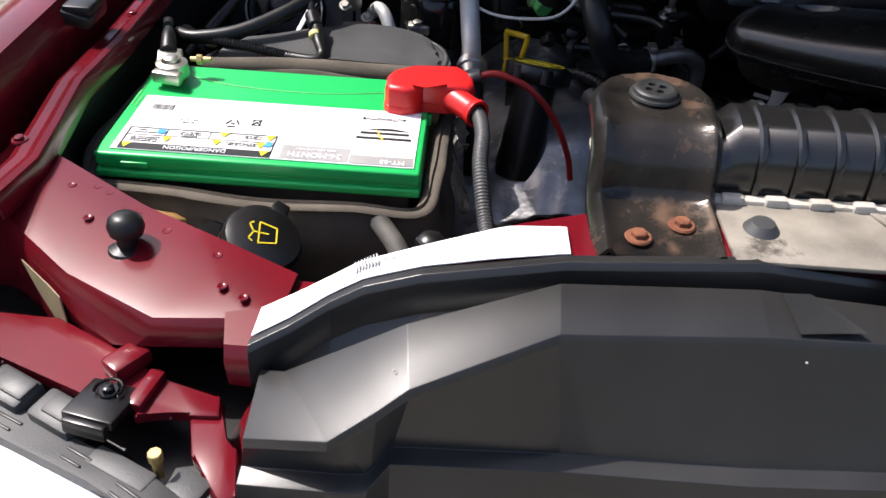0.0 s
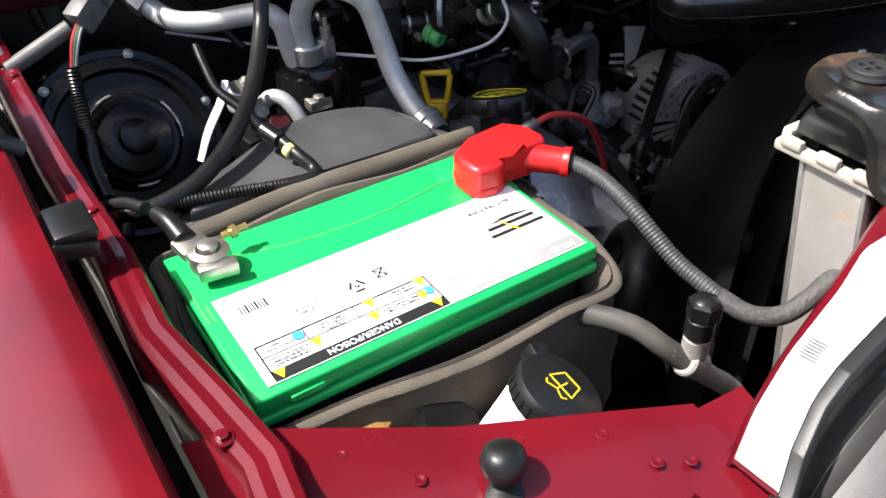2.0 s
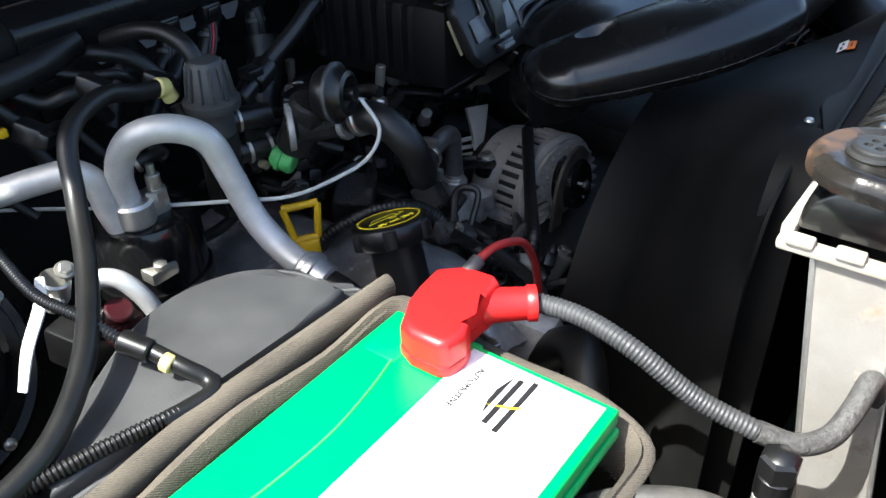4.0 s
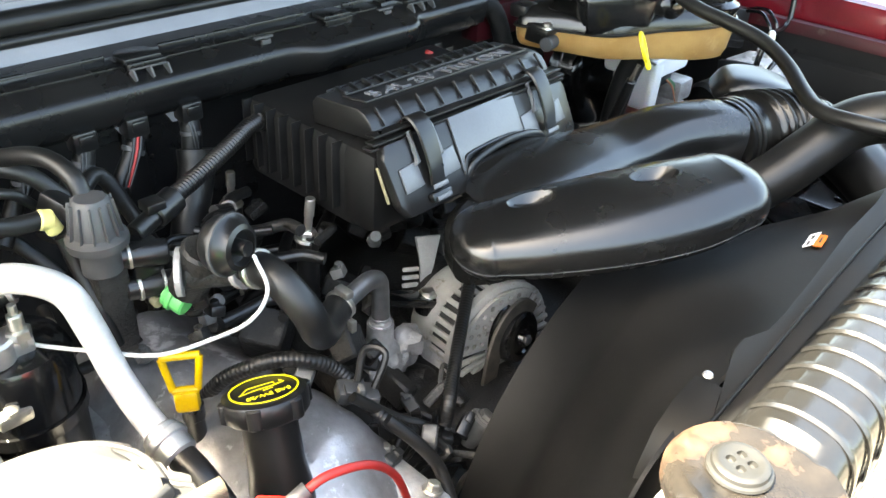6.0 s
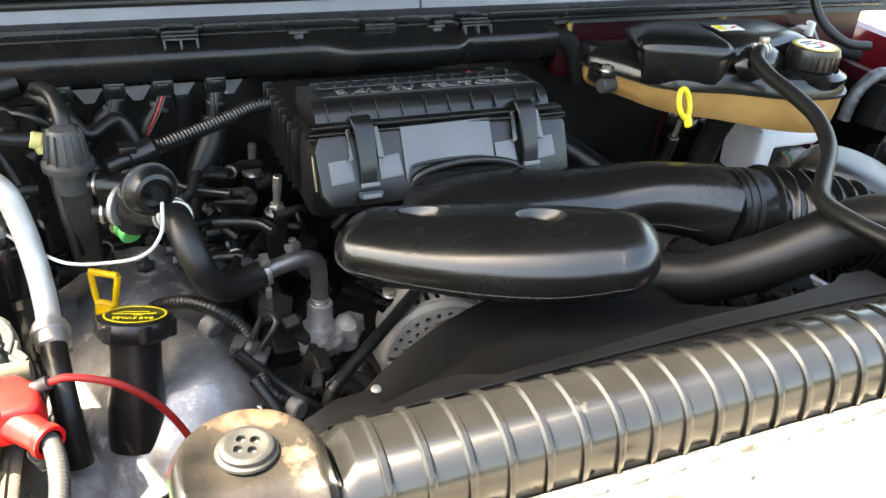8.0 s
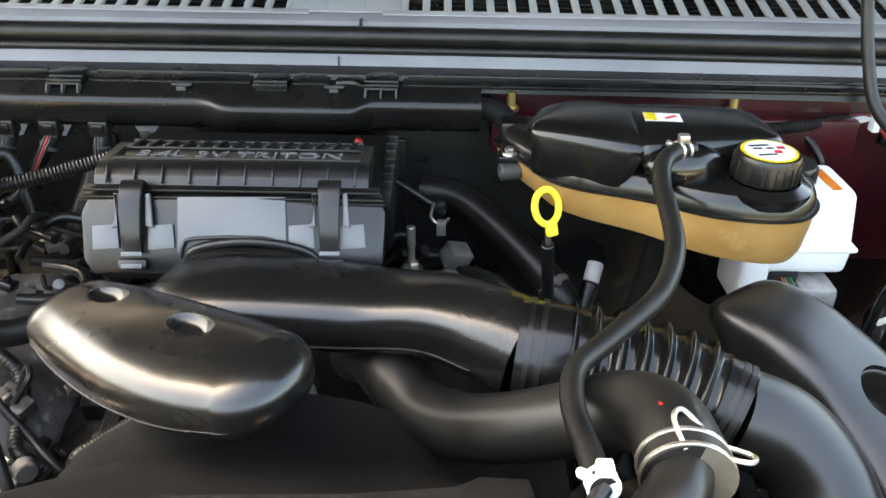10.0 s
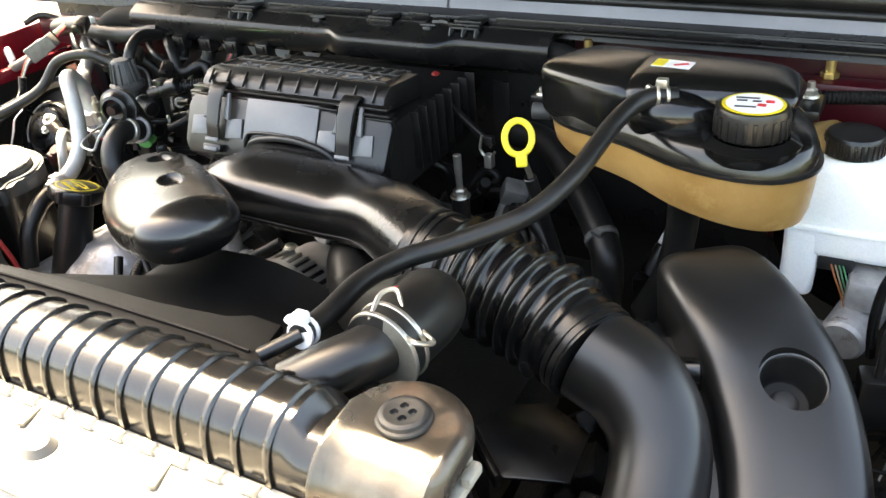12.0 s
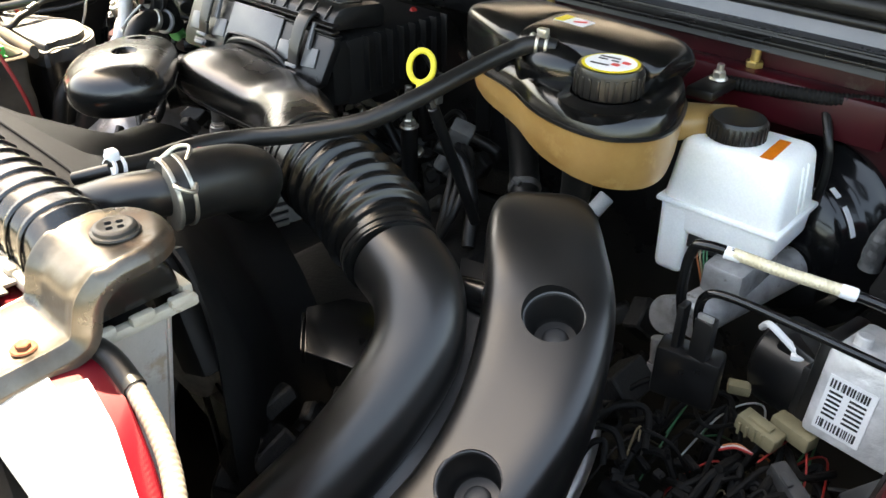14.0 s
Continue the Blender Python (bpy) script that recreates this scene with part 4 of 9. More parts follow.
# fan shroud
shr = thing("fan_shroud", (MID, 0.7, 0.6), "matte black plastic radiator fan shroud with a sloping funnel", "fan shroud")
CX, CZ, RR = 0.53, 0.81, 0.292
def shroud_row(u, y):
    out = []
    for k in range(49):
        a = math.pi * 2 * k / 48
        c, s = math.cos(a), math.sin(a)
        e = 2 / 9
        bx, bz = CX + math.copysign(abs(c) ** e, c) * 0.40, 0.84 + math.copysign(abs(s) ** e, s) * 0.312
        rx, rz = CX + c * RR, CZ + s * RR
        out.append((bx + (rx - bx) * u, y, bz + (rz - bz) * u))
    return out
part("funnel", sheet([[(x, 0.612, z + (0.031 if z > 1.0 else 0.0)) for x, _, z in shroud_row(0, 0.618)], shroud_row(0, 0.618), shroud_row(0.05, 0.632), shroud_row(0.55, 0.69), shroud_row(0.9, 0.75), shroud_row(1.0, 0.775), shroud_row(1.0, 0.83)], 0.003), M_MATTE, shr, sharp=40)
FL = [(0.19, 0.580), (0.80, 0.580), (0.80, 0.600), (0.752, 0.602), (0.747, 0.640), (0.712, 0.642), (0.694, 0.630), (0.62, 0.624), (0.53, 0.622), (0.42, 0.613), (0.335, 0.606), (0.318, 0.612), (0.308, 0.619), (0.288, 0.618), (0.272, 0.612), (0.245, 0.604), (0.19, 0.588)]
part("top_flange", prism(FL, 1.183, 1.190, 0.0015), M_MATTE, shr, "flat notched top flange")
part("flange_lip", sweep([(0.20, 0.592, 1.190, 0.0016, 0.003), (0.34, 0.597, 1.190, 0.0016, 0.003), (0.53, 0.603, 1.190, 0.0016, 0.003), (0.69, 0.603, 1.190, 0.0016, 0.003), (0.745, 0.600, 1.190, 0.0016, 0.003)], None, 8, 4, 3, up=(0, 0, 1)), M_MATTE, shr)
EAR = [(0.240, 1.1885), (0.210, 1.185), (0.188, 1.172), (0.174, 1.145), (0.167, 1.10), (0.163, 1.0), (0.160, 0.62)]
part("side_flange", sheet([[(x, 0.590, z) for x, z in EAR], [(x + 0.003, 0.606, z + 0.001) for x, z in EAR], [(x + 0.004, 0.624, z - 0.001) for x, z in EAR]], 0.003), M_MATTE, shr, sharp=50)
part("side_ear", B(box((0.88, 0.612, 1.10), (0.05, 0.03, 0.12), 0.006, (0, -25, 0))), M_MATTE, shr)
part("pin", lathe([(0, 0.003), (0.003, 0.002), (0.0038, 0.0), (0, -0.001)], pose(0.242, 0.615, 1.194)), M_ALU, shr)
LP = pose(0.590, 0.6595, 1.1402, -26, 3, 8)
lab = part("warning_label", turned(prism([(-0.012, 0.0), (0.024, 0.0), (0.018, 0.010), (-0.018, 0.010)], 0, 0.0008, 0.0), LP @ pose(0.002, 0, 0)), M_LABEL, shr, "orange and white warning label")
part("orange_band", turned(prism([(-0.020, -0.0095), (0.012, -0.0095), (0.0175, -0.0002), (-0.0145, -0.0002)], 0, 0.0008, 0.0), LP), M_ORANGE, lab)
part("print_bar", turned(B(box((-0.006, 0.006, 0.0011), (0.010, 0.0025, 0.0005), 0), box((0.010, 0.005, 0.0011), (0.009, 0.0025, 0.0005), 0), box((0.0, -0.005, 0.0011), (0.014, 0.0018, 0.0005), 0)), LP), M_PRINT, lab)
# fan clutch deep behind the shroud
fan = thing("cooling_fan", (MID, 0.78, 0.8), "black plastic engine cooling fan inside the shroud", "fan")
part("hub", lathe([(0, 0), (0.09, 0), (0.1, 0.01), (0.1, 0.04), (0.05, 0.06), (0, 0.06)], pose(MID, 0.80, 0.80, 90, 0, 0)), M_CAST, fan)
for k in range(9):
    a = k * 40
    part("blade", turned(box((0.185, 0, 0), (0.19, 0.075, 0.004), 0.0015, (28, 0, 0)), pose(MID, 0.78, 0.80, 90, 0, 0) @ pose(0, 0, 0, 0, 0, a)), M_PLASTIC, fan)

# ---- battery corner ----
BX0, BX1, BY0, BY1, BZ = -0.338, -0.034, 0.636, 0.824, 1.090
bat = thing("car_battery", ((BX0 + BX1) / 2, 0.73, 0.90), "bright green car battery with a white label on its lid", "car battery")
part("case", box(((BX0 + BX1) / 2, 0.73, 0.982), (0.286, 0.172, 0.165), 0.006), M_PRINT, bat, "black plastic case")
LIDC = ((BX0 + BX1) / 2, 0.728)
part("lid", B(box((*LIDC, 1.083), (BX1 - BX0 - 0.001, 0.188, 0.014), 0.0028, seg=3), box((*LIDC, 1.0735), (BX1 - BX0 - 0.006, 0.183, 0.012), 0.001), box((*LIDC, 1.068), (BX1 - BX0 + 0.001, 0.191, 0.009), 0.0025, seg=3),
              box((-0.300, 0.6345, 1.080), (0.026, 0.006, 0.006), 0.0015), box((-0.060, 0.800, 1.088), (0.05, 0.03, 0.006), 0.002)), M_GREEN, bat, "green moulded lid")
part("lid_groove", sweep([(-0.292, 0.795, 1.0902), (-0.24, 0.781, 1.0902), (-0.17, 0.776, 1.0902), (-0.12, 0.781, 1.0902), (-0.078, 0.790, 1.0902)], 0.0008, 8, 8), M_LIME, bat)
part("side_slot", B(box((BX0 + 0.009, 0.735, 1.0902), (0.0016, 0.022, 0.0008), 0), box((BX0 + 0.0045, 0.748, 1.0902), (0.0014, 0.046, 0.0008), 0)), M_LIME, bat, "narrow moulded slots")
part("corner_notch", box((BX1 + 0.001, 0.752, 1.083), (0.004, 0.014, 0.010), 0.001), M_GREEN, bat)
LAB = pose(-0.1825, 0.694, BZ + 0.0010, 0, 0, 180) @ Matrix.Diagonal((1.033, 1.14, 1, 1))
lab = part("lid_label", turned(prism([(-0.137, -0.046), (0.137, -0.046), (0.137, 0.046), (-0.137, 0.046)], -0.0006, 0.0004, 0.0, ), LAB), M_LABEL, bat, "white printed label")


def flat(x, y, w, h, z=0.0008):
    return turned(box((x, y, z), (w, h, 0.0004), 0), LAB)


part("grey_band", B(flat(-0.107, 0.0385, 0.058, 0.013), flat(-0.046, 0.034, 0.062, 0.021)), M_GREYLAB, lab, "grey printed band")
part("lettering", text_bm("MT-65", 0.0085, LAB @ pose(-0.117, 0.0405, 0.0012)), M_LABEL, lab)
part("lettering", text_bm("24-MONTH", 0.0098, LAB @ pose(-0.046, 0.0375, 0.0012)), M_LABEL, lab)
part("lettering", text_bm("FREE REPLACEMENT", 0.0042, LAB @ pose(-0.046, 0.0295, 0.0012)), M_LABEL, lab)
for x, y, w, h in ((0.062, 0.0115, 0.136, 0.0012), (0.062, 0.0408, 0.138, 0.0092), (-0.0065, 0.026, 0.0012, 0.030), (0.1305, 0.026, 0.0012, 0.030), (0.062, 0.023, 0.136, 0.0006), (0.055, 0.017, 0.0008, 0.011), (0.095, 0.017, 0.0008, 0.011)):
    part("warning_rule", flat(x, y, w, h), M_PRINT, lab)
rng = random.Random(8)
for s, x, y in (("READ", 0.118, 0.0150), ("INSTRUCTIONS", 0.114, 0.0185), ("KEEP OUT OF", 0.073, 0.0150), ("THE REACH OF", 0.073, 0.0180), ("CHILDREN", 0.073, 0.0210), ("DO NOT TIP", 0.082, -0.006), ("OR OPEN", 0.082, -0.002), ("SULFURIC ACID CAN", 0.112, 0.0265), ("CAUSE BLINDNESS", 0.112, 0.0295), ("OR SEVERE BURNS", 0.112, 0.0325), ("SHIELD EYES EXPLOSIVE", 0.022, 0.0265), ("GASES CAN CAUSE", 0.022, 0.0295), ("FLUSH EYES", 0.015, 0.0145), ("IMMEDIATELY", 0.015, 0.0175)):
    part("small_print", text_bm(s, 0.0030, LAB @ pose(x, y, 0.0008), 0.0002), M_PRINT, lab)
for k in range(12):
    part("small_print_bar", flat(0.035 + 0.007 * k, -0.0225 + 0.0008 * (k % 3), 0.0022, 0.0016), M_PRINTGREY, lab)
    if k < 9:
        part("barcode_bar", flat(0.104 + k * 0.0024, -0.026, 0.0009 if k % 3 else 0.0016, 0.009), M_PRINT, lab)
part("small_print_bar", flat(-0.045, 0.006, 0.04, 0.0010), M_PRINTGREY, lab)
for x, y in ((0.092, 0.0285), (0.005, 0.0285), (0.042, 0.0155), (0.125, 0.0405), (0.0, 0.0405), (0.046, 0.0285), (-0.001, 0.016)):
    part("warning_triangle", turned(prism([(x - 0.0045, y - 0.0038), (x + 0.0045, y - 0.0038), (x, y + 0.0045)], 0.0013, 0.0016, 0), LAB), M_YELLOWP, lab)
for x, y in ((0.1, 0.0165), (-0.001, 0.026)):
    part("blue_disc", turned(lathe([(0, 0.0015), (0.0042, 0.0015), (0.0042, 0.0009)], pose(x, y, 0), 16), LAB), M_BLUEP, lab)
for k in range(3):
    a = math.radians(90 + 120 * k)
    part("recycle_arrow", turned(box((0.040 + 0.005 * math.cos(a), -0.005 + 0.005 * math.sin(a), 0.0009), (0.0078, 0.0018, 0.0004), 0, (0, 0, 120 * k)), LAB), M_PRINT, lab)
part("lettering", text_bm("Pb", 0.0042, LAB @ pose(0.040, -0.0052, 0.0008)), M_PRINT, lab)
for a in (45, -45):
    part("bin_cross", turned(box((0.018, -0.009, 0.0009), (0.014, 0.0009, 0.0004), 0, (0, 0, a)), LAB), M_PRINT, lab)
part("bin", B(flat(0.018, -0.0135, 0.008, 0.0008), flat(0.0215, -0.009, 0.0007, 0.009), flat(0.0145, -0.009, 0.0007, 0.009), flat(0.018, -0.0045, 0.007, 0.0008)), M_PRINT, lab)
for y, w in ((0.003, 0.052), (-0.0055, 0.046)):
    part("wordmark_bar", flat(-0.105, y, w, 0.0034), M_PRINT, lab, "dark maker's mark drawn as a bar")
part("mark_arch", turned(prism([(-0.128, -0.0105), (-0.088, -0.0105), (-0.10, -0.0135), (-0.112, -0.0138)], 0.0008, 0.0012, 0), LAB), M_PRINT, lab)
part("mark_flash", turned(prism([(-0.108, 0.0115), (-0.096, -0.0125), (-0.1005, 0.0015)], 0.0013, 0.0016, 0), LAB), M_YELLOWP, lab)
part("lettering", text_bm("AUTOMOTIVE", 0.0058, LAB @ pose(-0.102, -0.0305, 0.0008), stretch=1.15), M_PRINT, lab)
part("lettering", text_bm("DANGER/POISON", 0.0072, LAB @ pose(0.062, 0.0408, 0.0012)), M_LABEL, lab)

# negative clamp and its cable
neg = thing("negative_clamp", (-0.31, 0.785, BZ), "grey lead battery clamp with zinc bolt on the negative post", "battery clamp")
part("post", lathe([(0.011, 0.0), (0.010, 0.02), (0.0085, 0.021), (0, 0.0215)], pose(-0.308, 0.784, BZ + 0.008)), M_ZINC, neg)
part("ring", lathe([(0.012, 0), (0.021, 0), (0.022, 0.004), (0.021, 0.016), (0.013, 0.018), (0.012, 0.0)], pose(-0.308, 0.784, BZ + 0.006)), M_ZINC, neg)
part("jaw", B(box((-0.308, 0.762, BZ + 0.013), (0.040, 0.014, 0.014), 0.003, (0, 0, -10)), box((-0.318, 0.808, BZ + 0.018), (0.034, 0.026, 0.010), 0.003, (10, 0, 15))), M_ZINC, neg)
part("bolt", B(rod((-0.292, 0.797, BZ + 0.02), (-0.270, 0.799, BZ + 0.02), 0.003, 8), hexagon((-0.285, 0.797, BZ + 0.02), (1, 0.1, 0), 0.0055, 0.006)), M_BRASS, neg)
part("boot", sweep([(-0.322, 0.815, BZ + 0.022, 0.012, 0.010), (-0.328, 0.84, BZ + 0.03, 0.010, 0.009), (-0.335, 0.862, BZ + 0.03, 0.007, 0.007)], None, 12, 5), M_RUBBER, neg)
part("cable", sweep([(-0.333, 0.855, BZ + 0.03), (-0.345, 0.89, BZ + 0.02), (-0.362, 0.915, BZ + 0.0), (-0.372, 0.925, BZ - 0.05), (-0.365, 0.93, 0.9)], 0.0055, 10), M_RUBBER, neg)

for ob in list(neg.children):
    for v in ob.data.vertices if ob.name.split(".")[0] in ("post", "ring", "jaw", "boot") else ():
        q = v.co - (Vector((-0.308, 0.784, BZ + 0.004)) - neg.location)
        v.co = Vector((-0.308, 0.784, BZ + 0.004)) - neg.location + Vector((q.x * 0.78, q.y * 0.78, q.z * 0.95))

# positive cover
pos = thing("positive_terminal_cover", (-0.045, 0.785, BZ), "glossy red vinyl cover over the positive battery terminal", "terminal cover")
ol = [(-0.081, 0.773), (-0.0805, 0.750), (-0.076, 0.743), (-0.060, 0.740), (-0.048, 0.744), (-0.041, 0.754), (-0.016, 0.750), (0.006, 0.753), (0.013, 0.762), (0.011, 0.788), (-0.006, 0.806), (-0.030, 0.804), (-0.052, 0.796), (-0.075, 0.787)]
part("hood_cap", prism([(-0.038 + (x + 0.038) * 0.97, 0.772 + (y - 0.772) * 0.97) for x, y in ol], BZ + 0.001, BZ + 0.031, 0.007, seg=4, top_only=True), M_REDCAP, pos)
part("skirt", prism(ol, BZ + 0.0005, BZ + 0.010, 0.002), M_REDCAP, pos)
part("spout", lathe([(0.0125, 0), (0.0150, 0.002), (0.0150, 0.006), (0.0135, 0.010), (0.0125, 0.034), (0.0140, 0.036), (0.0140, 0.042), (0.0105, 0.042)], along((-0.010, 0.762, BZ + 0.0135), (0.0175, 0.727, BZ + 0.0145))), M_REDCAP, pos)
part("plug", sweep([(0.002, 0.785, BZ + 0.024), (0.018, 0.782, BZ + 0.032)], 0.006, 10, 3), M_GREYBLK, pos)
red = sweep([(0.015, 0.783, BZ + 0.030), (0.035, 0.778, BZ + 0.036), (0.07, 0.775, BZ + 0.022), (0.10, 0.780, BZ - 0.015), (0.120, 0.785, BZ - 0.06), (0.127, 0.785, BZ - 0.09)], 0.0034, 10)
solo("red_lead", red, M_WIRES["red"], (0.0, 0.8, BZ), "thin red insulated lead looping down from the positive terminal", "cable")
cab = thing("positive_cable", (0.03, 0.74, BZ), "thick battery cable in corrugated black conduit and grey braid", "cable")
path = [(0.008, 0.739, 1.1045), (0.0168, 0.727, 1.1045), (0.0215, 0.692, 1.103), (0.0205, 0.650, 1.0935), (0.0275, 0.6035, 1.067), (0.0345, 0.5605, 1.054), (0.045, 0.535, 1.047), (0.064, 0.518, 1.049), (0.085, 0.511, 1.062), (0.105, 0.507, 1.075), (0.12, 0.50, 1.05)]
part("conduit", sweep(path[:6], 0.0078, 14, 8, ribs=(0.0034, 0.0007)), M_GREYBLK, cab, "corrugated grey-black conduit")
part("braid", sweep(path[5:], 0.0082, 14, 8), M_WEBBING, cab, "grey braided sleeve")

# blanket round the battery
bag = thing("battery_blanket", (-0.18, 0.73, 0.88), "brown felt heat blanket wrapped round the battery", "battery blanket")
def bag_loop(z, grow, wob, seed):
    base = [(-0.344, 0.632), (-0.27, 0.622), (-0.18, 0.612), (-0.09, 0.610), (-0.032, 0.620), (-0.020, 0.66), (-0.016, 0.74), (-0.014, 0.80), (-0.016, 0.842), (-0.09, 0.848), (-0.18, 0.850), (-0.27, 0.852), (-0.338, 0.842), (-0.350, 0.80), (-0.353, 0.74), (-0.352, 0.67)]
    cx, cy = -0.183, 0.735
    out = []
    for k, (x, y) in enumerate(base):
        n = noise.noise(Vector((x * 16, y * 16, seed)))
        sag = 0.012 * min(1.0, (z - 1.0) / 0.04) if y < 0.65 and z > 1.0 else 0.0  # the front edge sags
        y -= 0.4 * sag
        dx, dy = x - cx, y - cy
        l = math.hypot(dx, dy)
        out.append((x + dx / l * (grow + wob * n), y + dy / l * (grow + wob * n), z - sag + wob * 0.7 * noise.noise(Vector((x * 14, y * 14, seed + 5)))))
    return [tuple(p) for p in spline([*out, out[0]], 6)]
rows = [bag_loop(0.86, 0.0, 0.01, 1), bag_loop(0.90, 0.006, 0.016, 1.6), bag_loop(0.93, 0.008, 0.018, 2), bag_loop(0.96, 0.004, 0.018, 2.5), bag_loop(0.99, 0.008, 0.018, 3), bag_loop(1.015, 0.002, 0.014, 3.6), bag_loop(1.04, 0.003, 0.014, 4), bag_loop(1.068, -0.003, 0.010, 5), bag_loop(1.076, -0.006, 0.010, 5), bag_loop(1.070, -0.010, 0.008, 5), bag_loop(1.03, -0.010, 0.004, 5)]
part("wrap", sheet(rows, 0.003), M_FELT, bag, sharp=60)
part("hem", sweep([(x, y, z, 0.0058 + 0.0015 * noise.noise(Vector((x * 30, y * 30, 2.0))), 0.0026) for x, y, z in bag_loop(1.0735, -0.001, 0.010, 5)], None, 10, 1, 2.0, up=(0, 0, 1), caps=False), M_FELT, bag, "folded felt hem")
fold = [(-0.30, 0.868, 1.066, 0.010, 0.012), (-0.2, 0.872, 1.070, 0.011, 0.013), (-0.1, 0.866, 1.072, 0.010, 0.014), (-0.01, 0.858, 1.078, 0.008, 0.012)]
part("rolled_edge", sweep(dome_ends(fold), None, 12, 6), M_FELT, bag)
rng = random.Random(3)
for cx, cy, cz, w, h, lean in ((-0.004, 0.695, 1.058, 0.062, 0.05, 50), (-0.006, 0.770, 1.074, 0.04, 0.03, 40)):
    rows = []
    for i in range(7):
        v = i / 6
        reach = lean / 90 * 0.03 * v
        rows.append([(cx + reach + 0.007 * noise.noise(Vector((j * 0.9, i * 0.7, cy * 20))), cy + w * (j / 6 - 0.5) * (1 - 0.35 * v * rng.random()), cz - h * v * (0.6 + 0.4 * rng.random())) for j in range(7)])
    part("torn_flap", sheet(rows, 0.0012), M_FOIL, bag, "torn tan lining")
tray = solo("battery_tray", box((-0.18, 0.735, 0.865), (0.37, 0.27, 0.02), 0.004), M_PLASTIC, (-0.18, 0.735, 0.86), "black plastic battery tray", "tray")

# washer bottle neck in front of the battery
wash = thing("washer_bottle", (-0.11, 0.545, 0.9), "white washer bottle neck with its black screw cap", "washer bottle")
WB = along((-0.185, 0.552, 1.018), (-0.158, 0.536, 1.080)) @ pose(0, 0, 0.012) @ Matrix.Scale(0.82, 4)
part("neck", lathe([(0.036, -0.1), (0.0385, -0.02), (0.0395, 0.046), (0.037, 0.051), (0.033, 0.053), (0.031, 0.07)], WB @ pose(-0.004, 0, 0), 32), M_WHITE, wash)
cap = part("cap", lathe([(0.0, 0.078), (0.030, 0.078), (0.0385, 0.074), (0.041, 0.068), (0.041, 0.056), (0.036, 0.054)], WB, 32), M_PLASTIC, wash, "black screw cap")
for a in (20, 200):
    part("grip", turned(box((0.041, 0, 0.066), (0.018, 0.018, 0.02), 0.003), WB @ pose(0, 0, 0, 0, 0, a)), M_PLASTIC, cap)
for a in range(0, 360, 12):
    part("knurl", turned(box((0.041, 0, 0.062), (0.002, 0.0025, 0.011), 0), WB @ pose(0, 0, 0, 0, 0, a)), M_PLASTIC, cap)
sym = bmesh.new()
ICON = WB @ pose(0, 0, 0.0786, 0, 0, 40)
for a, b in (((-0.013, 0.006), (0.013, 0.006)), ((-0.013, 0.006), (-0.009, -0.012)), ((0.013, 0.006), (0.009, -0.012)), ((-0.009, -0.012), (0.009, -0.012)), ((0, -0.004), (0, 0.012)), ((-0.001, 0.012), (-0.009, 0.016)), ((0.001, 0.012), (0.009, 0.016)), ((-0.009, 0.016), (-0.012, 0.012)), ((0.009, 0.016), (0.012, 0.012))):
    d = math.hypot(b[0] - a[0], b[1] - a[1])
    join(sym, turned(box(((a[0] + b[0]) / 2, (a[1] + b[1]) / 2, 0), (d, 0.0016, 0.0006), 0, ), ICON) if abs(a[1] - b[1]) < 1e-6 else turned(box((0, 0, 0), (d, 0.0016, 0.0006), 0), ICON @ pose((a[0] + b[0]) / 2, (a[1] + b[1]) / 2, 0, 0, 0, math.degrees(math.atan2(b[1] - a[1], b[0] - a[0])))))
part("washer_symbol", sym, M_YELLOWP, cap, "yellow windscreen washer symbol")
small = thing("small_filler_cap", (-0.175, 0.58, 0.93), "small ribbed black filler cap with a yellow tag", "cap")
part("cap", lathe([(0, 0.04), (0.022, 0.038), (0.026, 0.03), (0.026, 0.0), (0.02, -0.03)], along((-0.222, 0.592, 1.00), (-0.212, 0.588, 1.035)), 24), M_PLASTIC, small)
part("tag", box((-0.238, 0.585, 1.02), (0.024, 0.012, 0.004), 0.001, (20, 0, 0)), M_YELLOW, small)
amber = solo("amber_float", lump((-0.275, 0.606, 1.03), 0.020, 7, 0.2, squash=(1.4, 0.7, 0.8)), M_AMBER, (-0.245, 0.602, 0.98), "amber plastic piece below the blanket", "plastic piece")

# capped service port by the support
port = thing("service_port", (-0.018, 0.535, 0.95), "aluminium refrigerant pipe with a black hexagonal service cap", "service port")
part("pipe", sweep([(-0.018, 0.535, 1.062), (-0.0175, 0.535, 1.046), (-0.014, 0.533, 1.026), (0.002, 0.530, 1.006), (0.024, 0.528, 0.985), (0.046, 0.526, 0.958), (0.062, 0.524, 0.925), (0.066, 0.522, 0.87)], 0.0092, 16), M_PORTPIPE, port, "dusty pale aluminium pipe")
part("fitting", B(rod((-0.0175, 0.535, 1.036), (-0.018, 0.535, 1.058), 0.0108, 16), rod((-0.028, 0.5355, 1.036), (-0.010, 0.533, 1.022), 0.0125, 16)), M_PORTPIPE, port)
part("hex_cap", B(rod((-0.018, 0.535, 1.058), (-0.018, 0.535, 1.078), 0.0118, 16), hexagon((-0.018, 0.535, 1.078), (0, 0, 1), 0.0128, 0.016), lathe([(0.0, 0.003), (0.006, 0.0025), (0.0095, 0.0)], pose(-0.018, 0.535, 1.094), 18)), M_PLASTIC, port, "black hexagonal cap")
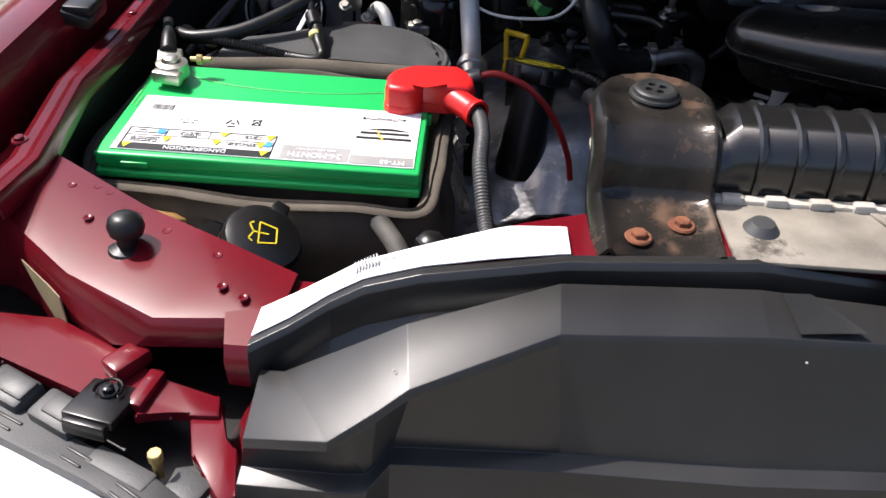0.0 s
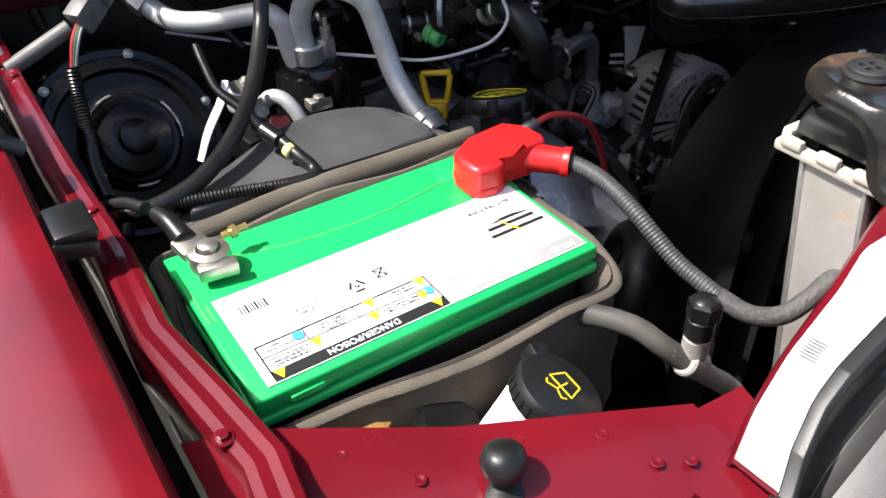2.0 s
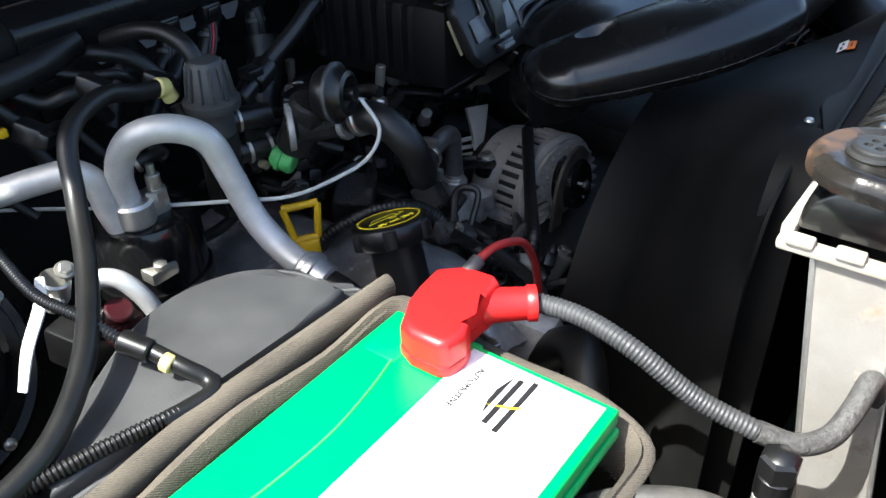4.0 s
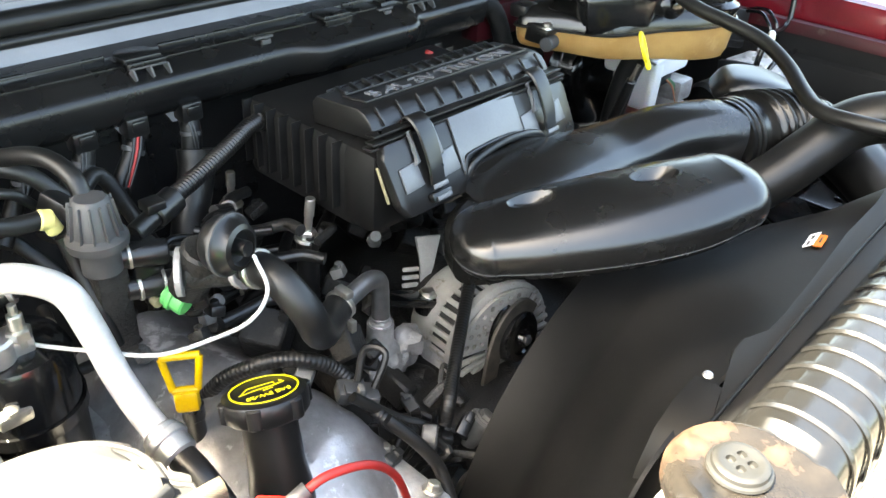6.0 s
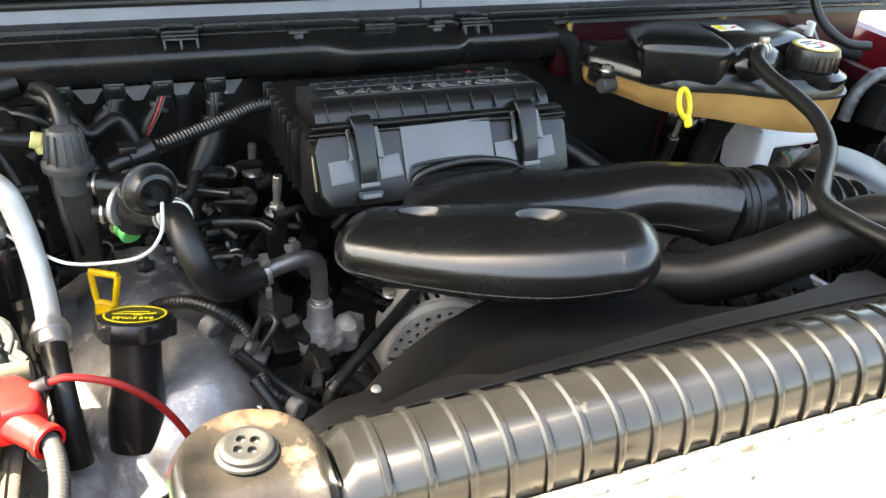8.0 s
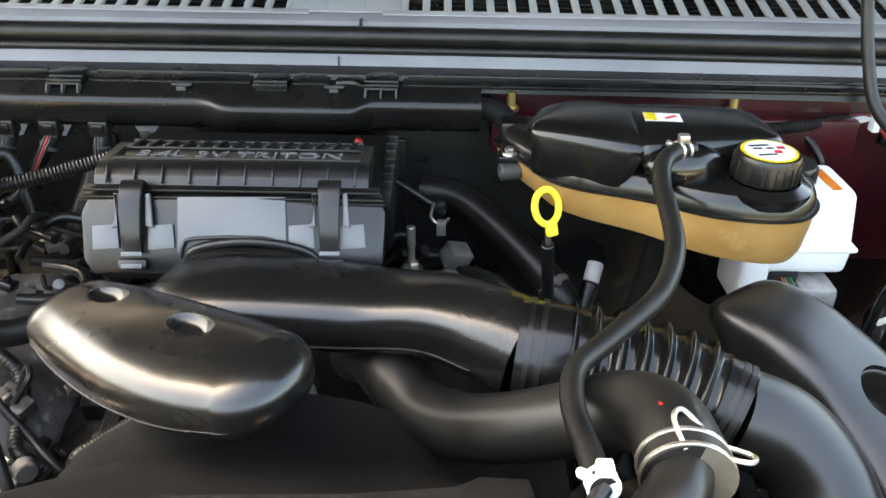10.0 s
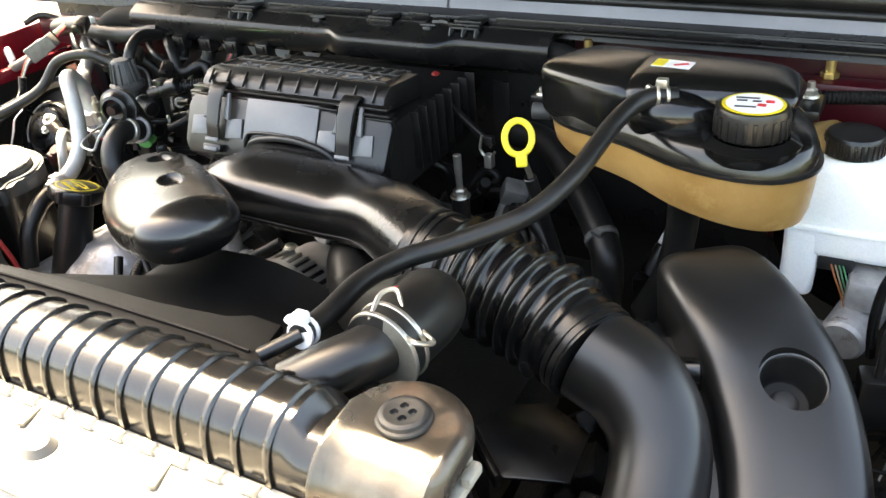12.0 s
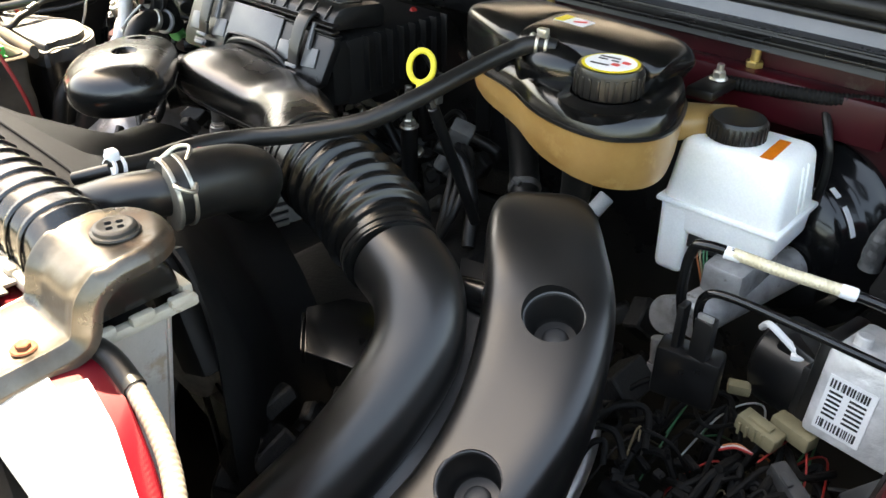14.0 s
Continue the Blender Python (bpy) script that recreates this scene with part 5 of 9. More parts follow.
part("rubber_hose", sweep([(-0.078, 0.660, 1.00), (-0.074, 0.630, 1.035), (-0.066, 0.600, 1.055), (-0.050, 0.570, 1.056), (-0.038, 0.550, 1.045), (-0.024, 0.535, 1.032)], 0.0092, 16), M_OLDHOSE, port, "dusty grey rubber hose")

# strut on the wing
strut = thing("hood_strut", (-0.42, 0.9, 1.17), "black gas strut of the bonnet beside the wing", "gas strut")
part("tube", rod((-0.452, 1.09, 1.24), (-0.424, 0.94, 1.19), 0.007), M_STEELBLK, strut)
part("socket", B(rod((-0.424, 0.945, 1.19), (-0.420, 0.918, 1.183), 0.012), rod((-0.42, 0.925, 1.18), (-0.40, 0.925, 1.165), 0.007)), M_GREYBLK, strut)
clip = solo("wire_clip", B(box((-0.405, 0.80, 1.155), (0.045, 0.05, 0.014), 0.003, (0, 12, 0)), box((-0.395, 0.80, 1.163), (0.03, 0.045, 0.010), 0.003)), M_PLASTIC, (-0.405, 0.80, 1.145), "black plastic clip on the wing flange", "clip")

# headlamp corner
lamp = thing("headlamp_mount", (-0.25, 0.36, 0.9), "red headlamp carrier with clips and a pale lamp edge", "headlamp mount")
part("carrier", prism([(-0.44, 0.452), (-0.342, 0.447), (-0.296, 0.447), (-0.237, 0.417), (-0.216, 0.399), (-0.192, 0.387), (-0.154, 0.381), (-0.150, 0.362), (-0.17, 0.361), (-0.185, 0.365), (-0.207, 0.355), (-0.214, 0.38), (-0.245, 0.369), (-0.321, 0.405), (-0.44, 0.43)], 1.052, 1.060, 0.0025), M_RED, lamp)
part("hook", prism([(-0.171, 0.362), (-0.152, 0.381), (-0.144, 0.345), (-0.133, 0.341), (-0.124, 0.303), (-0.136, 0.297), (-0.149, 0.322), (-0.161, 0.331)], 1.045, 1.056, 0.0025), M_RED, lamp)
part("raised_ear", B(box((-0.226, 0.401, 1.066), (0.020, 0.030, 0.014), 0.003, (0, 0, -35)), box((-0.205, 0.378, 1.062), (0.012, 0.034, 0.010), 0.002, (0, 0, -12))), M_RED, lamp)
part("gasket", prism([(-0.44, 0.43), (-0.305, 0.371), (-0.241, 0.342), (-0.181, 0.318), (-0.130, 0.285), (-0.130, 0.255), (-0.182, 0.292), (-0.222, 0.310), (-0.29, 0.338), (-0.44, 0.395)], 1.040, 1.050, 0.003), M_GREYBLK, lamp, "dusty grey lamp gasket")
# Gasket slots too are black inlays coloured for their shade.
for x, y, a in ((-0.293, 0.355, -24), (-0.194, 0.305, -30), (-0.235, 0.330, -26)):
    part("gasket_slot", B(box((x, y, 1.0505), (0.022, 0.0022, 0.0016), 0.0005, (0, 0, a)), box((x - 0.004, y - 0.006, 1.0505), (0.018, 0.002, 0.0016), 0.0005, (0, 0, a))), M_PRINT, lamp)
part("clip", turned(B(box((0, 0, 0), (0.038, 0.038, 0.008), 0.002), box((0, -0.021, -0.004), (0.032, 0.006, 0.012), 0.002)), pose(-0.229, 0.362, 1.064, -8, 0, -12)), M_PLASTIC, lamp, "black retaining clip")
part("clip_screw", B(hexagon((-0.227, 0.370, 1.069), (0, 0, 1), 0.0045, 0.004, 0.007), turned(sweep([(0.0095 * math.cos(a), 0.0095 * math.sin(a), 0.001) for a in np.linspace(-0.6, 3.4, 9)], 0.0012, 8, 2), pose(-0.227, 0.370, 1.069))), M_STEELBLK, lamp)
for k in range(3):
    part("foam_block", turned(B(box((0, 0, 0), (0.040, 0.026, 0.022), 0.004), box((0.004, 0.002, 0.010), (0.030, 0.018, 0.006), 0.003)), pose(-0.345 + 0.043 * k, 0.398 - 0.019 * k, 1.048, 6, 0, -26)), M_GREYBLK, lamp)
part("tray", box((-0.205, 0.322, 1.046), (0.05, 0.016, 0.010), 0.002, (0, 0, -25)), M_GREYBLK, lamp)
part("end_tray", box((-0.160, 0.312, 1.044), (0.026, 0.026, 0.008), 0.002, (0, 0, -25)), M_GREYBLK, lamp)
part("brass_screw", B(rod((-0.181, 0.324, 1.042), (-0.181, 0.324, 1.062), 0.0035, 10), rod((-0.181, 0.324, 1.058), (-0.181, 0.324, 1.066), 0.005, 8)), M_BRASS, lamp)
part("lamp_edge", sheet([[(-0.46, 0.402, 1.040), (-0.29, 0.340, 1.040), (-0.222, 0.312, 1.038), (-0.13, 0.255, 1.034)], [(-0.46, 0.33, 1.02), (-0.30, 0.26, 1.015), (-0.24, 0.22, 1.01), (-0.14, 0.17, 1.0)], [(-0.46, 0.28, 0.8), (-0.30, 0.21, 0.8), (-0.24, 0.17, 0.8), (-0.14, 0.12, 0.8)]], 0.004), M_WHITE, lamp, "pale glossy lamp shell")
# Solid black block; the hollow's shade is put into its colour.
part("dark_well", box((-0.25, 0.40, 0.99), (0.38, 0.14, 0.06), 0.004, (0, 0, -22)), M_PRINT, lamp, "black block standing in for the shaded hollow behind the lamp")

# ---- passenger side of the engine ----
blow = thing("blower_motor", (-0.273, 1.16, 0.95), "black heater blower motor with round ribbed flange", "blower motor")
BM = along((-0.275, 1.185, 1.005), (-0.268, 1.115, 1.052))
part("flange", lathe([(0, -0.01), (0.115, -0.01), (0.118, 0.0), (0.112, 0.008), (0.104, 0.006), (0.100, 0.014), (0.088, 0.016), (0.084, 0.008), (0.06, 0.010), (0.056, 0.022), (0, 0.022)], BM, 64), M_BLOWER, blow)
part("motor_can", lathe([(0.052, 0.018), (0.055, 0.03), (0.05, 0.036), (0.044, 0.034), (0.040, 0.046), (0.022, 0.050), (0.02, 0.058), (0.01, 0.062), (0, 0.062)], BM, 48), M_BLOWER, blow)
rng = random.Random(3)
for a0, a1 in ((96, 150), (156, 212), (250, 276), (-16, 34)):
    arc = [(0.0553 * math.cos(radians(a)), 0.0553 * math.sin(radians(a)), 0.0338, 0.0009 + 0.0011 * rng.random(), 0.0016) for a in np.linspace(a0, a1, 12)]
    part("bright_arc", turned(sweep(arc, None, 8, 2, 3, up=(0, 0, 1)), BM), M_SIDEALU, blow, "bare chipped metal edge")
for a in (10, 68, 128, 200, 290):
    part("screw", turned(hexagon((0.107, 0, 0.009), (0, 0, 1), 0.0045, 0.004, 0.0062), BM @ pose(0, 0, 0, 0, 0, a)), M_ZINC, blow)
part("housing", box((-0.29, 1.285, 0.93), (0.22, 0.09, 0.22), 0.03), M_MATTE, blow)

dome = thing("vacuum_reservoir", (-0.16, 0.94, 0.95), "dusty grey-black round plastic housing behind the battery", "plastic housing")
ol = [(-0.315, 0.88), (-0.03, 0.868), (-0.02, 0.90), (-0.02, 0.945), (-0.05, 0.985), (-0.10, 1.005), (-0.15, 1.0), (-0.20, 0.975), (-0.25, 0.945), (-0.295, 0.92)]
ol = [(p[0], p[1]) for p in spline([*ol, ol[0]], 4)[:-1]]
part("lid", prism(ol, 1.045, 1.068, 0.008, seg=3, top_only=True), M_GREYBLK, dome)
inner = [(-0.15 + (x + 0.15) * 0.86, 0.935 + (y - 0.935) * 0.8) for x, y in ol]
part("raised_top", prism(inner, 1.065, 1.080, 0.006, seg=3, top_only=True), M_GREYBLK, dome)
rim = [(-0.15 + (x + 0.15) * 0.955, 0.935 + (y - 0.935) * 0.94, 1.0685) for x, y in ol]
part("rim_bead", sweep([*rim, rim[0]], 0.0026, 8, 1, caps=False), M_GREYBLK, dome, "dusty raised bead")
part("body", prism([(-0.15 + (x + 0.15) * 0.94, 0.935 + (y - 0.935) * 0.94) for x, y in ol], 0.9, 1.046, 0.004), M_PLASTIC, dome)

# elbow vacuum plug with small corrugated lines
plug = thing("vacuum_elbow", (-0.17, 0.89, 1.07), "small black vacuum elbow with corrugated line and yellow sleeve", "vacuum line")
part("elbow", sweep([(-0.182, 0.935, 1.10), (-0.175, 0.905, 1.092), (-0.168, 0.888, 1.083), (-0.176, 0.878, 1.080), (-0.21, 0.884, 1.079)], 0.0065, 12), M_RUBBER, plug)
part("corrugated_line", sweep([(-0.20, 0.882, 1.080), (-0.25, 0.893, 1.083), (-0.30, 0.903, 1.085), (-0.325, 0.912, 1.083)], 0.006, 12, 8, ribs=(0.0034, 0.0014)), M_PLASTIC, plug)
part("yellow_sleeve", rod((-0.181, 0.917, 1.096), (-0.179, 0.909, 1.0935), 0.0073, 12), M_PALEYEL, plug)
part("socket", rod((-0.19, 0.95, 1.105), (-0.182, 0.928, 1.099), 0.009, 12), M_PLASTIC, plug)
part("upper_line", sweep([(-0.19, 0.95, 1.105), (-0.197, 0.985, 1.115), (-0.203, 1.03, 1.118), (-0.197, 1.08, 1.125), (-0.19, 1.12, 1.13)], 0.005, 10, 8, ribs=(0.0032, 0.001)), M_PLASTIC, plug)
hs = thing("black_vacuum_hose", (-0.3, 0.91, 1.08), "long black rubber hose curving behind the battery", "hose")
part("hose", sweep([(-0.345, 0.915, 1.085), (-0.32, 0.905, 1.086), (-0.27, 0.915, 1.093), (-0.215, 0.955, 1.108), (-0.165, 1.02, 1.125), (-0.13, 1.075, 1.15), (-0.105, 1.105, 1.19), (-0.055, 1.128, 1.20), (-0.01, 1.14, 1.185), (0.018, 1.145, 1.18)], 0.0085, 14), M_RUBBER, hs)
part("yellow_end", B(rod((0.010, 1.143, 1.182), (0.022, 1.143, 1.178), 0.0098, 14), rod((0.018, 1.143, 1.18), (0.023, 1.141, 1.166), 0.008, 12)), M_PALEYEL, hs, "yellow hose fitting")
part("drop", sweep([(0.026, 1.14, 1.16), (0.03, 1.13, 1.13), (0.035, 1.11, 1.09), (0.04, 1.1, 1.05)], 0.007, 10), M_RUBBER, hs)
hb = solo("heater_tap_line", B(sweep([(-0.345, 0.93, 1.05), (-0.33, 0.945, 1.062), (-0.305, 0.925, 1.068), (-0.29, 0.912, 1.075)], 0.0075, 10)), M_RUBBER, (-0.33, 0.94, 1.05), "short black rubber hose end by the blower", "hose")
wt = solo("white_cable_tie", sweep([(-0.183, 1.062, 1.11, 0.004, 0.0012), (-0.195, 1.05, 1.095, 0.005, 0.0012), (-0.215, 1.05, 1.065, 0.005, 0.0012), (-0.232, 1.045, 1.035, 0.004, 0.0012)], None, 8, 6, 4), M_LABEL, (-0.2, 1.05, 1.07), "loose white plastic cable tie", "cable tie")

# refrigerant lines and accumulator
acc = thing("ac_accumulator", (-0.045, 1.115, 0.85), "black refrigerant accumulator canister with alloy block", "accumulator")
part("canister", lathe([(0, 1.085), (0.03, 1.085), (0.047, 1.078), (0.053, 1.064), (0.053, 0.8), (0, 0.8)], pose(-0.045, 1.13, 0)), M_STEELBLK, acc)
part("block", B(rod((-0.062, 1.112, 1.08), (-0.062, 1.112, 1.105), 0.019, 16), box((-0.05, 1.114, 1.092), (0.04, 0.03, 0.02), 0.004)), M_ALU, acc, "machined alloy block")
part("switch_stud", B(rod((-0.04, 1.105, 1.09), (-0.04, 1.105, 1.125), 0.007, 10), hexagon((-0.04, 1.105, 1.10), (0, 0, 1), 0.011, 0.01), rod((-0.04, 1.105, 1.125), (-0.04, 1.105, 1.135), 0.004, 8)), M_ZINC, acc)
part("band", lathe([(0.054, 0), (0.0565, 0.001), (0.0565, 0.014), (0.054, 0.015)], pose(-0.045, 1.13, 1.0)), M_STEELBLK, acc)
part("side_tab", B(box((-0.068, 1.085, 1.04), (0.03, 0.02, 0.014), 0.003), hexagon((-0.07, 1.078, 1.047), (0, 0, 1), 0.007, 0.006)), M_ZINC, acc)
line = thing("suction_line", (0.0, 1.0, 1.06), "bare aluminium refrigerant pipe bent in a tall hairpin", "refrigerant line")
part("pipe", sweep([(-0.064, 1.115, 1.10), (-0.067, 1.112, 1.135), (-0.060, 1.095, 1.168), (-0.040, 1.068, 1.180), (-0.015, 1.048, 1.165), (-0.004, 1.037, 1.125), (0.002, 1.022, 1.085), (0.006, 0.995, 1.058), (0.008, 0.965, 1.045), (0.010, 0.945, 1.038)], 0.0125, 16), M_PIPE, line)
part("ferrule", B(rod((0.007, 0.972, 1.049), (0.010, 0.943, 1.037), 0.017, 18), rod((0.0075, 0.965, 1.046), (0.0085, 0.957, 1.043), 0.0195, 18)), M_ALU, line)
part("hose", sweep([(0.0095, 0.95, 1.04), (0.012, 0.915, 1.03), (0.016, 0.88, 1.0), (0.02, 0.86, 0.95)], 0.013, 14), M_RUBBER, line)
evap = thing("evaporator_line", (-0.15, 1.18, 1.12), "bare aluminium pipe with hexagon nut leading to the firewall", "refrigerant line")
part("pipe", sweep([(-0.208, 1.245, 1.150), (-0.198, 1.228, 1.138), (-0.183, 1.205, 1.130), (-0.155, 1.182, 1.130), (-0.12, 1.155, 1.138), (-0.098, 1.135, 1.142), (-0.085, 1.125, 1.13), (-0.08, 1.122, 1.10), (-0.075, 1.12, 1.08)], 0.0125, 16), M_PIPE, evap)
part("nut", B(hexagon((-0.203, 1.237, 1.144), (-0.5, 0.8, 0.6), 0.018, 0.02), rod((-0.208, 1.245, 1.15), (-0.225, 1.275, 1.175), 0.017, 16)), M_ALU, evap)
sl = thing("heater_pipe", (-0.11, 1.08, 1.02), "short silver hooked pipe beside the accumulator", "pipe")
part("pipe", sweep([(-0.135, 1.10, 1.05), (-0.125, 1.085, 1.065), (-0.113, 1.07, 1.06), (-0.103, 1.055, 1.035), (-0.10, 1.045, 1.0)], 0.0085, 12), M_PIPE, sl)
solen = thing("vacuum_solenoid", (-0.14, 1.1, 1.0), "small black solenoid with a red valve and bright bolts", "solenoid")
part("body", box((-0.150, 1.095, 1.01), (0.05, 0.045, 0.04), 0.004, (10, 0, 15)), M_PLASTIC, solen)
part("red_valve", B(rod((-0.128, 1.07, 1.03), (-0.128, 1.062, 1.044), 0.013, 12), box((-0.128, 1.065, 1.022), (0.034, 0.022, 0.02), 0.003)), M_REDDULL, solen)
for dx, dz in ((0.0, 0.03), (-0.03, 0.045), (-0.012, 0.07)):
    part("bolt", hexagon((-0.14 + dx, 1.085, 1.02 + dz), (0, -0.6, 0.8), 0.006, 0.006, 0.009), M_ZINC, solen)
part("metal_cap", rod((-0.162, 1.1, 1.06), (-0.160, 1.09, 1.085), 0.013, 14), M_ZINC, solen)
vac = thing("white_vacuum_line", (0.0, 1.02, 1.1), "thin white plastic vacuum tube sagging across the engine", "vacuum line")
part("tube", sweep([(0.134, 0.998, 1.160), (0.128, 0.972, 1.138), (0.108, 0.972, 1.115), (0.075, 0.986, 1.103), (0.033, 1.005, 1.098), (0.0, 1.05, 1.094), (-0.03, 1.105, 1.086), (-0.067, 1.19, 1.072), (-0.11, 1.24, 1.075), (-0.18, 1.28, 1.09)], 0.0020, 10), M_WIRES["white"], vac)

# connector and wiring by the wing
con = thing("blower_connector", (-0.265, 1.2, 1.17), "grey wiring connector with coloured wires clipped to a rod", "connector")
CM = along((-0.292, 1.185, 1.160), (-0.245, 1.215, 1.190))
part("shell", turned(B(box((0, 0, 0.016), (0.022, 0.03, 0.036), 0.002), box((0, 0.0, 0.045), (0.026, 0.026, 0.024), 0.002), box((0.013, 0, 0.03), (0.006, 0.02, 0.03), 0.002)), CM), M_CONN, con)
for k, c in enumerate(("red", "green", "tan", "white")):
    part("wire", sweep([(-0.243 - 0.002 * k, 1.216, 1.192 + 0.002 * k), (-0.232, 1.232 + 0.003 * k, 1.205 + 0.003 * k), (-0.225 + 0.002 * k, 1.25, 1.22)], 0.0022, 8), M_WIRES[c], con)
    part("wire", sweep([(-0.293 + 0.002 * k, 1.185, 1.16), (-0.305 + 0.002 * k, 1.175, 1.145), (-0.315 + 0.001 * k, 1.165, 1.12)], 0.0022, 8), M_WIRES[("red", "tan", "green", "white")[k]], con)
part("conduit", sweep([(-0.314, 1.166, 1.122), (-0.318, 1.155, 1.09), (-0.325, 1.12, 1.06), (-0.335, 1.07, 1.05), (-0.34, 1.0, 1.05)], 0.008, 12, 8, ribs=(0.004, 0.0015)), M_PLASTIC, con)
pr = solo("prop_tube", B(rod((-0.374, 1.19, 1.125), (-0.30, 1.192, 1.155), 0.009, 14), rod((-0.376, 1.19, 1.124), (-0.388, 1.19, 1.12), 0.005, 10)), M_CONN, (-0.34, 1.19, 1.12), "dull grey-brown metal tube beside the connector", "tube")
wl = thing("wing_hose", (-0.33, 1.29, 1.15), "thin black washer hose with a pale yellow band", "hose")
part("hose", sweep([(-0.41, 1.27, 1.19), (-0.39, 1.30, 1.20), (-0.355, 1.31, 1.19), (-0.325, 1.305, 1.165), (-0.315, 1.30, 1.12)], 0.0065, 12), M_RUBBER, wl)
part("band", rod((-0.321, 1.306, 1.162), (-0.318, 1.304, 1.154), 0.0085, 12), M_YELLOW, wl)
part("hook", sweep([(-0.385, 1.2, 1.13), (-0.39, 1.2, 1.155), (-0.38, 1.2, 1.16), (-0.375, 1.2, 1.14)], 0.004, 8), M_LABEL, wl)
lw = thing("left_harness", (-0.2, 1.25, 1.2), "taped black wiring harness at the firewall", "wiring harness")
rng = random.Random(12)
for k in range(6):
    x0 = -0.24 + 0.05 * k
    part("branch", sweep([(x0, 1.25, 1.19 + 0.006 * rng.random()), (x0 + 0.03, 1.225, 1.17 + 0.03 * rng.random()), (x0 + 0.06, 1.21, 1.15 + 0.03 * rng.random()), (x0 + 0.10, 1.23, 1.12 + 0.04 * rng.random()), (x0 + 0.13, 1.2, 1.08)], 0.005 + 0.004 * rng.random(), 10, 6), M_RUBBER, lw)
part("trunk", sweep([(-0.3, 1.265, 1.19), (-0.22, 1.245, 1.205), (-0.13, 1.235, 1.20), (-0.06, 1.24, 1.20), (0.0, 1.25, 1.21)], 0.016, 14), M_RUBBER, lw)
for x, z in ((-0.14, 1.225), (-0.02, 1.18), (0.05, 1.16), (-0.09, 1.16)):
    part("connector", B(box((x, 1.2, z), (0.022, 0.028, 0.02), 0.003, (20, 10, 30)), box((x + 0.004, 1.185, z - 0.004), (0.016, 0.012, 0.014), 0.002, (20, 10, 30))), M_PLASTIC, lw)
part("yellow_clip", box((-0.115, 1.2, 1.17), (0.008, 0.006, 0.008), 0.001), M_YELLOW, lw)
part("pale_clip", box((-0.16, 1.235, 1.222), (0.014, 0.01, 0.012), 0.002), M_LABEL, lw)

# ---- engine ----
eng = thing("engine", (0.45, 1.05, 0.45), "grimy V8 engine block with weathered alloy covers", "engine")
part("block", box((0.45, 1.12, 0.70), (0.52, 0.5, 0.4), 0.03), M_GREASE, eng)
rows = []
for i in range(36):
    u = i / 35
    row = []
    for j in range(28):
        v = j / 27
        x, y = -0.01 + 0.23 * v, 0.83 + 0.40 * u
        z = 0.958 + 0.035 * math.exp(-((v - 0.75) / 0.22) ** 2 - ((u - 0.3) / 0.25) ** 2) - 0.14 * (v - 0.5) ** 2 * 4 * 0.45 - 0.09 * max(0, 0.2 - u) * 5 * 0.6
        z += 0.004 + 0.012 * noise.noise(Vector((x * 18, y * 14, 2.0))) + 0.009 * abs(noise.noise(Vector((x * 34, y * 26, 7.0)))) + 0.0012 * noise.noise(Vector((x * 120, y * 110, 1.0)))
        row.append((x, y, z))
    rows.append(row)
part("cam_cover", sheet(rows, 0.01), M_COVERCAST, eng, "crinkled weathered alloy cam cover", sharp=60)
part("cam_cover_side", B(box((0.015, 1.0, 0.86), (0.05, 0.4, 0.16), 0.02), box((0.2, 1.0, 0.85), (0.05, 0.4, 0.16), 0.02)), M_CAST, eng)
for y in (0.83, 0.90, 1.0, 1.09):
    part("cover_bolt", hexagon((0.205, y, 0.935), (0.3, 0, 1), 0.007, 0.009, 0.011), M_ZINC, eng)
part("cam_cover_right", B(box((0.74, 1.02, 0.88), (0.2, 0.42, 0.12), 0.03)), M_GREASE, eng)
rng = random.Random(21)
cl = bmesh.new()
for k in range(70):
    x, y = 0.16 + rng.random() * 0.56, 0.97 + rng.random() * 0.33
    z = (0.80 if 0.33 < x < 0.58 and y < 1.14 else 0.88) + rng.random() * 0.12 * (0.4 if 0.33 < x < 0.58 and y < 1.14 else 1)
    s = 0.015 + rng.random() * 0.03
    join(cl, box((x, y, z), (s * (0.6 + rng.random()), s * (0.6 + rng.random()), s), 0.003, (rng.random() * 60, rng.random() * 60, rng.random() * 90), seg=1))
ob = part("manifold_casting", cl, M_GREASE, eng)
ob["kind"] = "stuff"
for k in range(14):
    x, y, z = 0.17 + rng.random() * 0.5, 1.13 + rng.random() * 0.15, 0.93 + rng.random() * 0.10
    part("hose", sweep([(x, y, z), (x + 0.05 - 0.1 * rng.random(), y + 0.04 - 0.08 * rng.random(), z + 0.03), (x + 0.1 - 0.2 * rng.random(), y + 0.06 - 0.12 * rng.random(), z + 0.01), (x + 0.16 - 0.3 * rng.random(), y + 0.08 - 0.1 * rng.random(), z - 0.07)], 0.005 + 0.006 * rng.random(), 10, 6), M_RUBBER, eng)
for k in range(12):
    x, y, z = 0.16 + rng.random() * 0.5, 1.12 + rng.random() * 0.14, 0.96 + rng.random() * 0.08
    part("fitting", B(rod((x, y, z), (x + 0.02 - 0.04 * rng.random(), y - 0.02, z + 0.025), 0.008, 10), hexagon((x, y, z), (0.3, -0.4, 1), 0.011, 0.008)), (M_ZINC, M_CAST, M_PLASTIC)[k % 3], eng)

